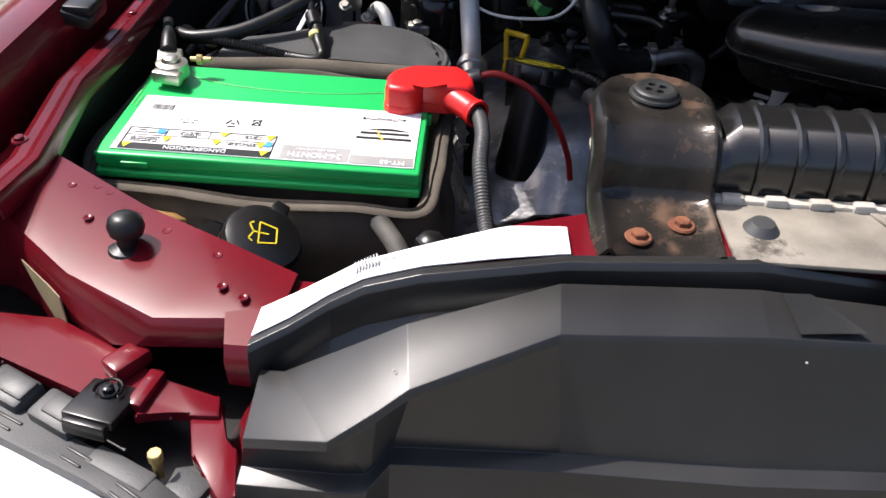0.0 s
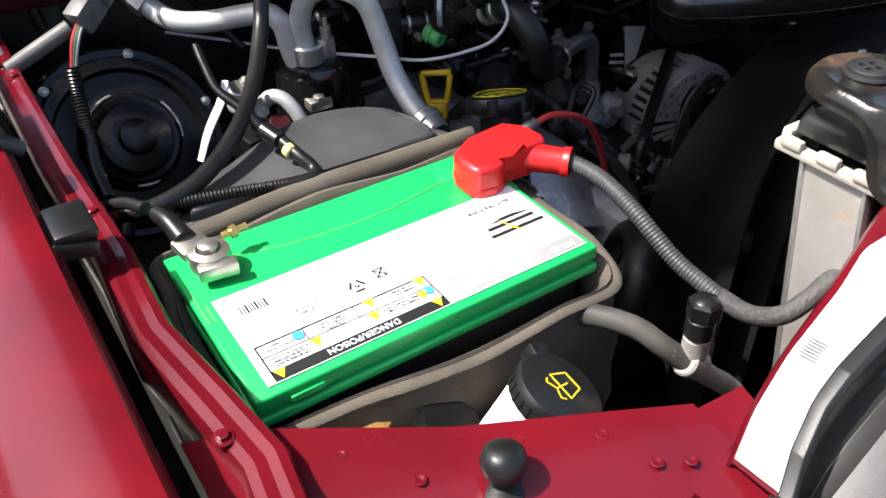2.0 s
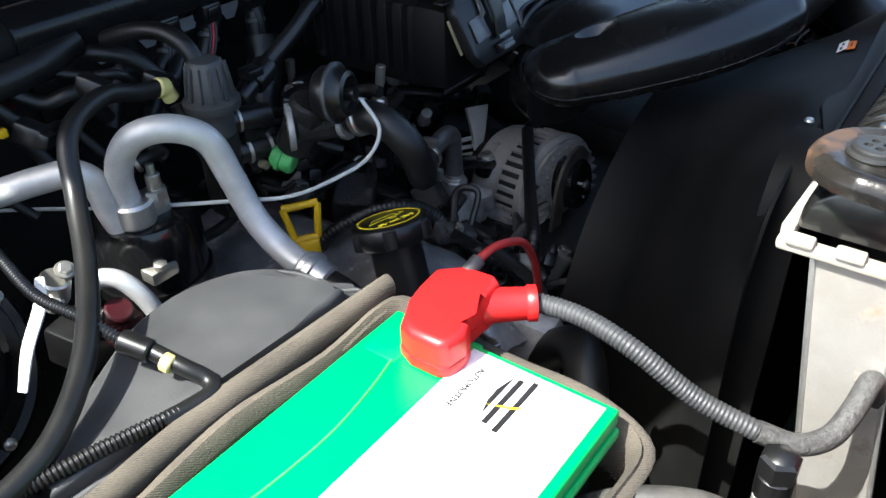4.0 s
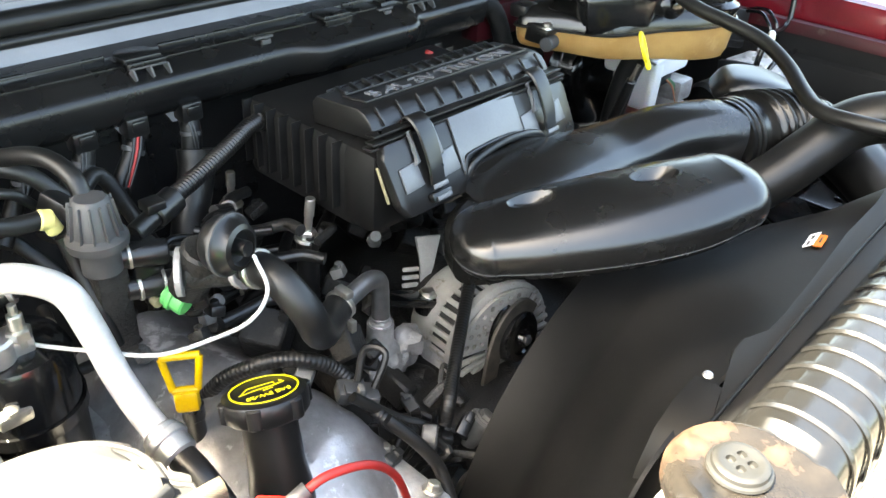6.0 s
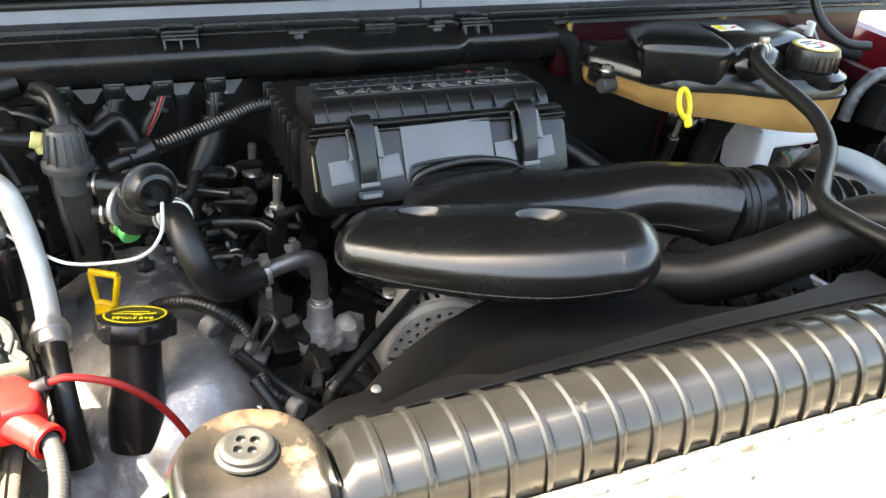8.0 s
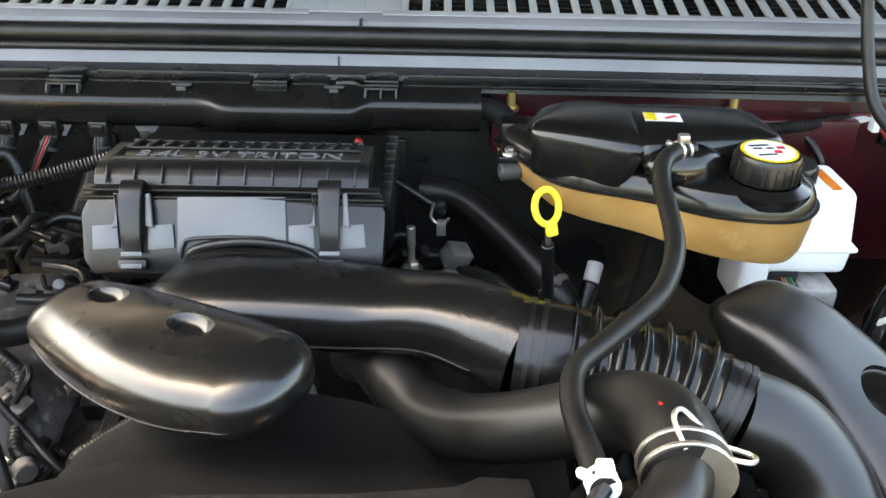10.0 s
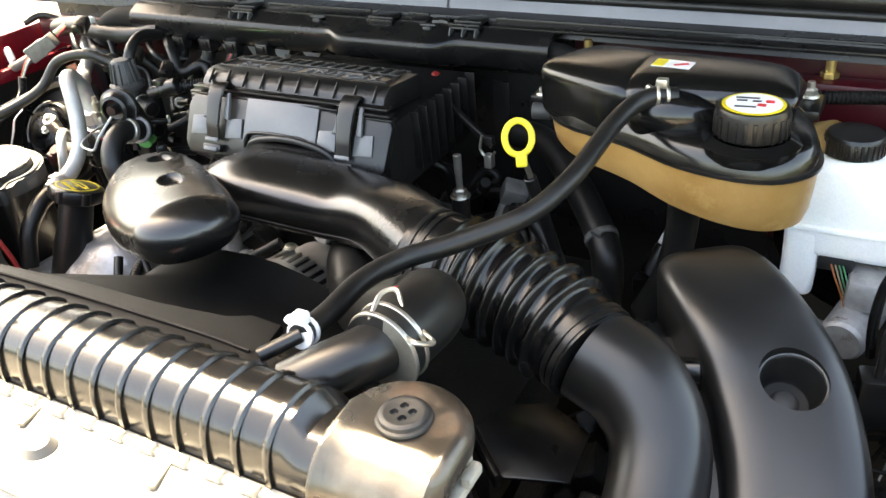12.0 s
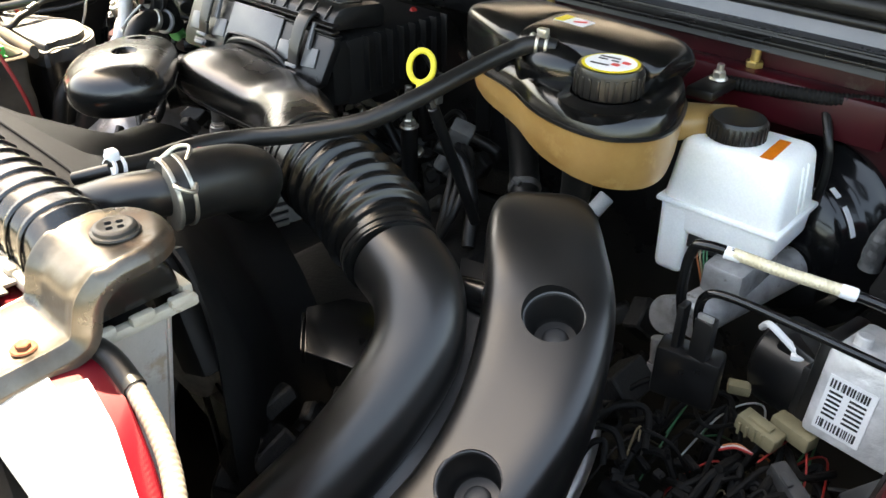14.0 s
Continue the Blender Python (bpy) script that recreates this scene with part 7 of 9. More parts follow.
# ---- harness channel under the cowl ----
rail = thing("harness_channel", (0.3, 1.265, 1.2), "long black plastic wiring channel clipped below the cowl", "wiring channel")
def channel_row(x):
    """Cross-section of the channel at x; it is deeper over the air box."""
    d = max(0.0, min(1.0, (x - 0.365) / 0.047, (0.592 - x) / 0.028))
    d = d * d * (3 - 2 * d)
    return [(x, 1.284, 1.2495), (x, 1.264, 1.249), (x, 1.2605, 1.2465), (x, 1.2475 - 0.024 * d, 1.2395 - 0.002 * d), (x, 1.2440 - 0.024 * d, 1.2375 - 0.002 * d), (x, 1.2418 - 0.024 * d, 1.2335 - 0.002 * d),
            (x, 1.2412 - 0.022 * d, 1.227 - 0.003 * d), (x, 1.246 - 0.016 * d, 1.206), (x, 1.256, 1.197), (x, 1.270, 1.196)]


part("trough", sheet([channel_row(x) for x in np.concatenate((np.linspace(-0.06, 0.35, 12), np.linspace(0.365, 0.60, 26), np.linspace(0.62, 0.735, 4)))], 0.003), M_CHANNEL, rail, sharp=50)
for x0, x1 in ((-0.05, 0.168), (0.219, 0.432), (0.486, 0.535), (0.632, 1.42)):
    part("cover_strip", B(box(((x0 + x1) / 2, 1.2755, 1.2530), (x1 - x0, 0.022, 0.005), 0.0016, (6, 0, 0)), box(((x0 + x1) / 2, 1.2875, 1.2562), (x1 - x0 - 0.012, 0.006, 0.010), 0.002)), M_CHANNEL, rail)
for x in (0.193, 0.604):
    t = part("latch", B(prism([(x - 0.022, 1.262), (x + 0.022, 1.262), (x + 0.022, 1.286), (x + 0.016, 1.296), (x + 0.008, 1.2995), (x - 0.008, 1.2995), (x - 0.016, 1.296), (x - 0.022, 1.286)], 1.2535, 1.2605, 0.002), box((x, 1.2585, 1.2545), (0.046, 0.010, 0.007), 0.002)), M_CHANNEL, rail, "black rounded latch tongue")
    for k in range(3):
        part("latch_leg", box((x - 0.020 + 0.020 * k, 1.2495, 1.2462), (0.0022, 0.012, 0.012), 0.0006, (-30, 0, 0)), M_GREYBLK, t)
    part("latch_bar", box((x, 1.2535, 1.2518), (0.043, 0.0022, 0.0022), 0.0006), M_GREYBLK, t)
part("latch", B(prism([(0.437, 1.257), (0.482, 1.257), (0.480, 1.284), (0.474, 1.290), (0.446, 1.290), (0.440, 1.284)], 1.2525, 1.2595, 0.002), box((0.4595, 1.2555, 1.2505), (0.045, 0.004, 0.010), 0.001)), M_CHANNEL, rail, "black rounded latch tongue")
part("latch_edge", box((0.4595, 1.2535, 1.2465), (0.042, 0.0022, 0.0028), 0.0006), M_GREYBLK, rail)
for x in (0.3443, 0.5426):
    part("pale_clip", B(box((x, 1.2575, 1.2525), (0.026, 0.006, 0.003), 0.001), box((x, 1.2525, 1.2485), (0.012, 0.005, 0.006), 0.001)), M_GREYBLK, rail)
part("cable_step", sweep([(0.545, 1.276, 1.253, 0.010, 0.005), (0.568, 1.274, 1.254, 0.010, 0.005), (0.582, 1.268, 1.250, 0.008, 0.005)], None, 10, 5, 3, up=(0, 0, 1)), M_CHANNEL, rail)
part("tape_end", sweep([(-0.06, 1.262, 1.225), (-0.10, 1.258, 1.222), (-0.13, 1.25, 1.21), (-0.145, 1.24, 1.18)], 0.021, 16), M_LOOM, rail, "taped black loom")
part("tape_end", sweep([(0.73, 1.262, 1.226), (0.76, 1.258, 1.220), (0.775, 1.25, 1.20), (0.785, 1.24, 1.16)], 0.015, 14), M_LOOM, rail)
for k, (x, drop) in enumerate(((0.045, (-0.03, -0.045)), (0.107, (-0.043, -0.052)), (0.165, (-0.055, -0.08)), (0.231, (-0.012, -0.085)))):
    t = thing("ignition_boot", (x, 1.245, 1.13), "black injector connector and boot behind the manifold", "connector", "injector boots")
    part("plug", B(box((x, 1.250, 1.194), (0.026, 0.022, 0.022), 0.003), box((x, 1.239, 1.196), (0.016, 0.006, 0.012), 0.002), box((x, 1.250, 1.181), (0.020, 0.018, 0.008), 0.003)), M_PLASTIC, t)
    part("boot", sweep([(x, 1.25, 1.180), (x + drop[0] * 0.15, 1.246, 1.166), (x + drop[0] * 0.5, 1.242, 1.18 + drop[1] * 0.5), (x + drop[0], 1.235, 1.18 + drop[1]), (x + drop[0] * 1.5, 1.225, 1.165 + drop[1])], 0.0095 + 0.002 * (k % 2), 14), M_RUBBER, t)
    part("clip_band", rod((x + drop[0] * 0.1, 1.247, 1.170), (x + drop[0] * 0.16, 1.246, 1.165), 0.0125, 16), M_GREYBLK, t)
    for j, c in enumerate(("black", "red", "black") if k == 2 else ("black", "black")):
        part("wire", sweep([(x + 0.004 * j - 0.006, 1.241, 1.184), (x + drop[0] * 0.2 + 0.004 * j - 0.004, 1.234, 1.166), (x + drop[0] * 0.55 + 0.003 * j, 1.230, 1.18 + drop[1] * 0.55)], 0.0017, 8), M_WIRES[c], t)
    # Pale wedge between this boot and the next.
    part("bright_plate", sheet([[(x + 0.024, 1.331, 1.146), (x + 0.036, 1.331, 1.146)], [(x + 0.004, 1.332, 1.176), (x + 0.056, 1.332, 1.176)]], 0.001), M_PALEWEDGE, t, "pale wedge behind the boot")
part("pale_tab", sheet([[(0.268, 1.330, 1.180), (0.316, 1.330, 1.182)], [(0.272, 1.331, 1.192), (0.320, 1.331, 1.193)]], 0.001), M_ALU, fw, "bare metal tab")
tl = solo("taped_loom", sweep([(0.228, 1.24, 1.15), (0.222, 1.232, 1.125), (0.205, 1.222, 1.09), (0.188, 1.21, 1.05), (0.18, 1.20, 1.01)], 0.021, 18), M_RUBBER, (0.2, 1.22, 1.05), "thick tape-wrapped black loom dropping behind the manifold", "wiring loom")

# ---- air box ----
box_t = thing("air_cleaner_box", (0.46, 1.1, 1.1), "black plastic engine air box with finned lid and grey label plate", "air box")
part("lower_shell", B(box((0.458, 1.14, 1.148), (0.318, 0.20, 0.10), 0.012), box((0.456, 1.045, 1.150), (0.318, 0.06, 0.10), 0.016)), M_MATTE, box_t)
for k in range(8):
    y = 1.072 + k * 0.0225
    for x in (0.296, 0.620):
        part("side_fin", box((x, y, 1.158), (0.014, 0.0022, 0.078), 0.0008), M_PLASTIC, box_t)
LT = Matrix.Translation((0, 1.074, 1.236)) @ pose(0, 0, 0, -6, 0, 0) @ Matrix.Translation((0, -1.074, -1.236))
LIDX = Matrix(((0, 0, 1, 0), (1, 0, 0, 0), (0, 1, 0, 0), (0, 0, 0, 1)))  # draws a y, z outline along x
lid = part("lid", turned(prism([(1.027, 1.204), (1.029, 1.213), (1.034, 1.223), (1.042, 1.231), (1.052, 1.235), (1.118, 1.236), (1.126, 1.228), (1.126, 1.204)], 0.307, 0.605, 0.0025, LIDX), LT), M_PLASTIC, box_t, "black finned lid", sharp=25)
for y, z, w in ((1.024, 1.2185, 0.318), (1.020, 1.212, 0.326), (1.022, 1.206, 0.33)):
    part("lid_edge", box((0.458, y, z), (w, 0.014, 0.003), 0.001), M_PLASTIC, lid)
for k in range(14):
    x = 0.333 + k * 0.0190
    part("fin", turned(box((x, 1.1055, 1.2375), (0.004, 0.026, 0.005), 0.001, (0, 0, -18)), LT), M_PLASTIC, lid)
for k in range(10):
    x = 0.322 + k * 0.0298
    part("front_rib", turned(box((x, 1.0345, 1.2265), (0.0022, 0.022, 0.004), 0.0008, (50, 0, 0)), LT), M_PLASTIC, lid)
part("raised_frame", turned(B(box((0.458, 1.120, 1.236), (0.268, 0.003, 0.004), 0.001), box((0.458, 1.0555, 1.2372), (0.272, 0.003, 0.003), 0.001), box((0.458, 1.091, 1.2375), (0.272, 0.003, 0.003), 0.001), box((0.3225, 1.073, 1.2375), (0.003, 0.036, 0.003), 0.001), box((0.5935, 1.073, 1.2375), (0.003, 0.036, 0.003), 0.001)), LT), M_PLASTIC, lid)
part("lettering", turned(text_bm("5.4L 3V TRITON", 0.0275, pose(0.458, 1.0722, 1.2366), 0.0012, stretch=1.2), LT), M_LETTER, lid, "raised grey lettering")
face = part("front_face", turned(prism([(-0.155, -0.03), (-0.145, -0.045), (0.145, -0.05), (0.165, -0.035), (0.168, 0.02), (0.16, 0.035), (-0.15, 0.035), (-0.157, 0.02)], -0.008, 0.006, 0.003), pose(0.456, 1.0035, 1.178, 61, 0, 2)), M_PLASTIC, box_t)
FP = pose(0.456, 1.003, 1.178, 61, 0, 2)
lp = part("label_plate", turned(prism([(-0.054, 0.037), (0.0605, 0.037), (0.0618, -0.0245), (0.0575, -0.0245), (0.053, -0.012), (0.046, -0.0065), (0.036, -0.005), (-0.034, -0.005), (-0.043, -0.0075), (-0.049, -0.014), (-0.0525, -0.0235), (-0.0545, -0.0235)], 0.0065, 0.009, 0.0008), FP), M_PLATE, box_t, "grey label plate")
part("handle_lip", turned(sweep([(-0.052, -0.028, 0.006), (-0.048, -0.014, 0.009), (-0.040, -0.0085, 0.010), (0.0, -0.0065, 0.0105), (0.042, -0.0085, 0.010), (0.051, -0.014, 0.009), (0.056, -0.028, 0.006)], 0.0022, 8, 6), FP), M_PLASTIC, box_t)
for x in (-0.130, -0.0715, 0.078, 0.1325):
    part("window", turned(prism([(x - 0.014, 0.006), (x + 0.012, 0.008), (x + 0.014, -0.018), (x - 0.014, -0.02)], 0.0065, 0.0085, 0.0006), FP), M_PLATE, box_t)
for x, y in ((-0.101, 0.0), (0.108, 0.0)):
    lt = part("latch", turned(B(sweep([(x, 0.05, -0.006, 0.0125, 0.0025), (x, 0.052, 0.010, 0.0125, 0.0025), (x, 0.035, 0.0185, 0.012, 0.0025), (x, 0.0, 0.017, 0.0105, 0.0025), (x, -0.022, 0.011, 0.010, 0.0025)], None, 10, 5, 5, up=(0, 0, 1)), box((x, -0.035, 0.010), (0.030, 0.010, 0.008), 0.002)), FP), M_PLASTIC, box_t, "black spring latch")
    # Highlights on the black latch are put into these grey pieces.
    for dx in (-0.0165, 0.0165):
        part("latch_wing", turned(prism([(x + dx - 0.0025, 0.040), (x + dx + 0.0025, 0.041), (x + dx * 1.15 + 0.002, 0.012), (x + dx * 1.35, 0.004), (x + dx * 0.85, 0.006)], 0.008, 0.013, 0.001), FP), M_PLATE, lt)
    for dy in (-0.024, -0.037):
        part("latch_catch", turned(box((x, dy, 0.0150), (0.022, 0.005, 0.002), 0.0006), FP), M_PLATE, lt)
part("tan_strip", box((0.299, 1.004, 1.170), (0.002, 0.004, 0.040), 0.001, (-28, 0, 0)), M_TANCONN, box_t)
part("rod_link", B(sweep([(0.575, 1.205, 1.19), (0.61, 1.185, 1.165), (0.66, 1.165, 1.14), (0.69, 1.155, 1.125)], 0.005, 10), box((0.684, 1.156, 1.132), (0.012, 0.010, 0.014), 0.002)), M_RUBBER, box_t)
part("red_nub", rod((0.572, 1.207, 1.188), (0.58, 1.207, 1.200), 0.006, 10), M_WIRES["red"], box_t, "small red cap")
ptag = part("paper_tag", turned(box((0.02, -0.058, 0.03), (0.05, 0.010, 0.0008), 0), FP), M_LABEL, box_t)

# ---- intake ducts ----
duct = thing("intake_duct", (0.5, 0.85, 1.05), "satin black moulded intake duct with a rounded resonator lobe", "intake duct")
lobe = dome_ends([(0.334, 0.885, 1.145, 0.051, 0.030), (0.372, 0.855, 1.152, 0.060, 0.034), (0.43, 0.810, 1.163, 0.066, 0.037), (0.485, 0.775, 1.172, 0.065, 0.037), (0.531, 0.750, 1.181, 0.057, 0.033)], 10, 1.4)
bm = sweep(lobe, None, 48, 5, 2.35, up=(0, 0, 1))
for x, y, z in ((0.368, 0.872, 1.1845), (0.468, 0.798, 1.2065)):
    bm = carve(bm, turned(lathe([(0, -0.012), (0.010, -0.0115), (0.0165, -0.008), (0.020, -0.001), (0.024, 0.006), (0.024, 0.03), (0, 0.03)], None, 36), pose(x, y, z, -4, 8, -38) @ Matrix.Diagonal((1.2, 0.78, 1, 1))))
part("resonator", bm, M_DUCT, duct, "rounded resonator lobe", sharp=45)
# Seam is grey on the black duct; its highlight is painted.
seam = sweep([(x, y, z - 0.30 * h, w * 0.974 + 0.0010, 0.0009) for x, y, z, w, h in lobe[2:-2]], None, 48, 5, 2.35, up=(0, 0, 1))
part("seam", seam, M_GREYBLK, duct)
back = [(0.395, 0.955, 1.120, 0.03, 0.02), (0.41, 0.950, 1.126, 0.050, 0.032), (0.46, 0.938, 1.134, 0.060, 0.038), (0.54, 0.932, 1.134, 0.058, 0.038), (0.62, 0.922, 1.135, 0.052, 0.036), (0.685, 0.897, 1.146, 0.047, 0.038), (0.735, 0.868, 1.146, 0.046, 0.043), (0.765, 0.850, 1.141, 0.046, 0.046)]
part("main_run", sweep(back, None, 40, 6, 2.5, up=(0, 0, 1)), M_DUCT, duct, sharp=60)
# Same painted highlight along the main run's seam.
part("seam", sweep([(x, y, z - 0.35 * h, w * 0.968 + 0.0010, 0.0009) for x, y, z, w, h in back[1:-1]], None, 40, 6, 2.5, up=(0, 0, 1)), M_GREYBLK, duct)
part("bridge", sweep([(0.36, 0.90, 1.105, 0.045, 0.035), (0.38, 0.93, 1.108, 0.045, 0.035), (0.43, 0.945, 1.11, 0.045, 0.035)], None, 24, 5, 2.5, up=(0, 0, 1)), M_DUCT, duct)
part("throat", sweep([(0.48, 0.945, 1.135, 0.075, 0.03), (0.48, 0.985, 1.14, 0.072, 0.03), (0.48, 1.03, 1.14, 0.07, 0.03)], None, 28, 5, 3, up=(0, 0, 1)), M_DUCT, duct)
part("throat_lip", sweep([(0.405, 0.985, 1.135), (0.42, 0.985, 1.165), (0.48, 0.985, 1.176), (0.54, 0.985, 1.165), (0.556, 0.985, 1.135)], 0.0045, 10), M_PLASTIC, duct)

bell = thing("intake_bellows", (0.86, 0.83, 1.05), "black ribbed rubber intake bellows between ducts", "bellows")
bp = [(0.757, 0.852, 1.139), (0.79, 0.846, 1.137), (0.84, 0.838, 1.131), (0.89, 0.828, 1.122), (0.93, 0.814, 1.113), (0.958, 0.800, 1.106)]
sp = [q[:3] for q in spline(bp, 12)]
part("front_cuff", sweep([(*p, 0.0515, 0.0515) for p in bp[:2]] + [(*sp[17], 0.0505, 0.0505)], None, 36, 4, 2), M_BELLOWS, bell)
fine = spline([sp[k] for k in range(15, 51, 5)], 30)
walked, rib_path = 0.0, []
for k, q in enumerate(fine):
    walked += math.dist(q[:3], fine[k - 1][:3]) if k else 0.0
    crest = math.cos(walked / 0.0208 * 2 * math.pi) * 0.5 + 0.5
    r = 0.0492 + 0.0082 * crest ** 2.2
    rib_path.append((*q[:3], r, r))
part("ribs", sweep(rib_path, None, 48, 1, 2.0, up=(0, 0, 1)), M_BELLOWS, bell, sharp=75)
part("rear_cuff", sweep([(*q, 0.0485, 0.0485) for q in sp[49:]], None, 36, 1, 2), M_BELLOWS, bell)
for k in (3, 7):
    part("clamp_band", sweep([(*sp[k], 0.053, 0.053), (*sp[k + 2], 0.053, 0.053)], None, 36, 2, 2), M_PLASTIC, bell)
for k in (54, 57):
    part("clamp_band", sweep([(*sp[k], 0.0500, 0.0500), (*sp[k + 2], 0.0500, 0.0500)], None, 36, 2, 2), M_PLASTIC, bell)

snork = thing("intake_snorkel", (1.05, 0.7, 0.95), "satin black moulded inlet tube with a broad side resonator", "intake duct")
tube = [(0.955, 0.804, 1.106, 0.045, 0.045), (1.000, 0.792, 1.091, 0.045, 0.045), (1.032, 0.760, 1.062, 0.043, 0.043), (1.040, 0.708, 1.024, 0.042, 0.042), (1.033, 0.648, 0.98, 0.042, 0.042), (1.018, 0.585, 0.935, 0.046, 0.042), (1.014, 0.52, 0.89, 0.048, 0.042), (1.005, 0.45, 0.84, 0.05, 0.042)]
part("tube", sweep(tube, None, 40, 6, 2.2, up=(0, 0, 1)), M_RESO, snork, sharp=60)
reso = [(1.013, 0.970, 1.092, 0.030, 0.022), (1.017, 0.964, 1.099, 0.046, 0.035), (1.028, 0.950, 1.102, 0.056, 0.041), (1.060, 0.914, 1.093, 0.061, 0.043), (1.103, 0.866, 1.062, 0.064, 0.045), (1.139, 0.79, 1.018, 0.060, 0.046), (1.150, 0.71, 0.975, 0.055, 0.046), (1.144, 0.62, 0.935, 0.056, 0.046), (1.13, 0.53, 0.90, 0.058, 0.046), (1.115, 0.45, 0.86, 0.058, 0.046)]
WELLS = ((1.1215, 0.8495, 1.091, 20, 8), (1.154, 0.698, 1.017, 24, 4))
bm = sweep(reso, None, 56, 7, 4.0, up=(0, 0, 1))
for x, y, z, rx, ry in WELLS:
    bm = carve(bm, turned(lathe([(0, -0.038), (0.021, -0.038), (0.0245, -0.034), (0.027, -0.002), (0.029, 0.001), (0.032, 0.03), (0, 0.03)], None, 40), pose(x, y, z, rx, ry, 0)))
part("resonator_box", bm, M_RESO, snork, "broad flat resonator with two bolt wells", sharp=45)
WEB = [(0.985, 0.872, 1.085), (1.022, 0.822, 1.062), (1.048, 0.765, 1.030), (1.056, 0.69, 0.988), (1.050, 0.60, 0.926), (1.042, 0.5, 0.858)]
part("web", sheet([[(x, y, z) for x, y, z in WEB], [(x + 0.020, y + 0.012, z - 0.005) for x, y, z in WEB], [(x + 0.040, y + 0.022, z - 0.004) for x, y, z in WEB], [(x + 0.056, y + 0.030, z + 0.006) for x, y, z in WEB]], 0.004), M_RESO, snork, "smooth web joining tube and resonator")
part("bridge_pin", B(rod((1.010, 0.838, 1.080), (1.046, 0.845, 1.084), 0.012, 20), box((1.028, 0.841, 1.074), (0.04, 0.024, 0.016), 0.004, (0, 0, 12))), M_DUCT, snork)
for x, y, z, rx, ry in WELLS:
    # Grey ring paints the highlight on the well's edge.
    part("well_lip", turned(lathe([(0.0272, -0.002), (0.0278, 0.0012), (0.0292, 0.0020), (0.0308, 0.0012), (0.0314, -0.0012)], None, 44), pose(x, y, z, rx, ry, 0)), M_GREYBLK, snork)
    part("well_boss", turned(lathe([(0, 0.006), (0.008, 0.006), (0.012, 0.003), (0.013, 0.0)], pose(0, 0, -0.0375), 24), pose(x, y, z, rx, ry, 0)), M_GREYBLK, snork, "grey boss in the well")

# ---- radiator hose ----
rh = thing("upper_radiator_hose", (0.75, 0.75, 1.05), "thick black rubber upper radiator hose with spring clamp", "hose")
part("hose", sweep([(0.852, 0.628, 1.203), (0.853, 0.655, 1.203), (0.850, 0.695, 1.195), (0.832, 0.728, 1.176), (0.795, 0.748, 1.148), (0.75, 0.772, 1.115), (0.705, 0.808, 1.082), (0.665, 0.845, 1.07), (0.635, 0.885, 1.08), (0.61, 0.935, 1.07), (0.59, 0.98, 1.03)], 0.0318, 30), M_RUBBER, rh)
cl = part("spring_clamp", B(rod((0.852, 0.628, 1.203), (0.8525, 0.632, 1.203), 0.0335, 28), rod((0.8525, 0.642, 1.203), (0.853, 0.646, 1.203), 0.0335, 28), sweep([(0.846, 0.628, 1.231), (0.842, 0.650, 1.238), (0.85, 0.66, 1.238), (0.862, 0.648, 1.232)], 0.002, 8), sweep([(0.874, 0.630, 1.222), (0.888, 0.622, 1.226), (0.895, 0.634, 1.22), (0.878, 0.646, 1.218)], 0.002, 8)), M_ZINC, rh, "silver spring clamp")
part("red_mark", box((0.845, 0.676, 1.2298), (0.012, 0.005, 0.0016), 0.0005, (-14, -12, 0)), M_REDCAP, rh)

# ---- coolant tank ----
tk = thing("coolant_tank", (0.96, 1.09, 1.1), "coolant expansion tank, black above and aged amber below", "coolant tank")
ol = [(0.785, 1.125), (0.806, 1.085), (0.84, 1.060), (0.907, 1.036), (0.965, 1.004), (1.018, 0.990), (1.065, 0.994), (1.095, 1.022), (1.102, 1.06), (1.088, 1.11), (1.066, 1.15), (1.03, 1.175), (0.93, 1.185), (0.83, 1.195), (0.775, 1.205), (0.752, 1.195), (0.762, 1.165)]
ol = [(p[0], p[1]) for p in spline([*ol, ol[0]], 4)[:-1]]
TC = (0.95, 1.09)


def shell(levels):
    """Stacked outlines: height, slope of the height along x, scale, shift."""
    bm = bmesh.new()
    rings = []
    for z, kx, s, sx, sy in levels:
        rings.append([bm.verts.new((TC[0] + (x - TC[0]) * s + sx, TC[1] + (y - TC[1]) * s + sy, z + kx * (x - TC[0]))) for x, y in ol])
    n = len(ol)
    for a, b in zip(rings, rings[1:]):
        for i in range(n):
            bm.faces.new((a[i], a[(i + 1) % n], b[(i + 1) % n], b[i]))
    bm.faces.new(rings[0][::-1])
    bm.faces.new(rings[-1])
    return bm


part("lower_shell", shell([(1.155, -0.09, 0.86, 0.003, 0.006), (1.158, -0.09, 0.935, 0.001, 0.004), (1.168, -0.075, 0.965, 0.0, 0.002), (1.188, -0.03, 0.982, 0, 0.001), (1.2065, 0.0, 0.99, 0, 0)]), M_AMBER, tk, "aged amber lower half")
part("seam_flange", shell([(1.205, 0, 0.985, 0, 0), (1.2055, 0, 1.010, 0, 0), (1.2085, 0, 1.010, 0, 0), (1.209, 0, 0.98, 0, 0)]), M_PLASTIC, tk)
up = part("upper_shell", shell([(1.208, 0, 0.985, 0, 0), (1.220, 0, 0.975, 0, 0.001), (1.230, 0, 0.94, 0, 0.004), (1.234, 0, 0.88, 0, 0.008)]), M_TANKBLK, tk, "satin black upper half")
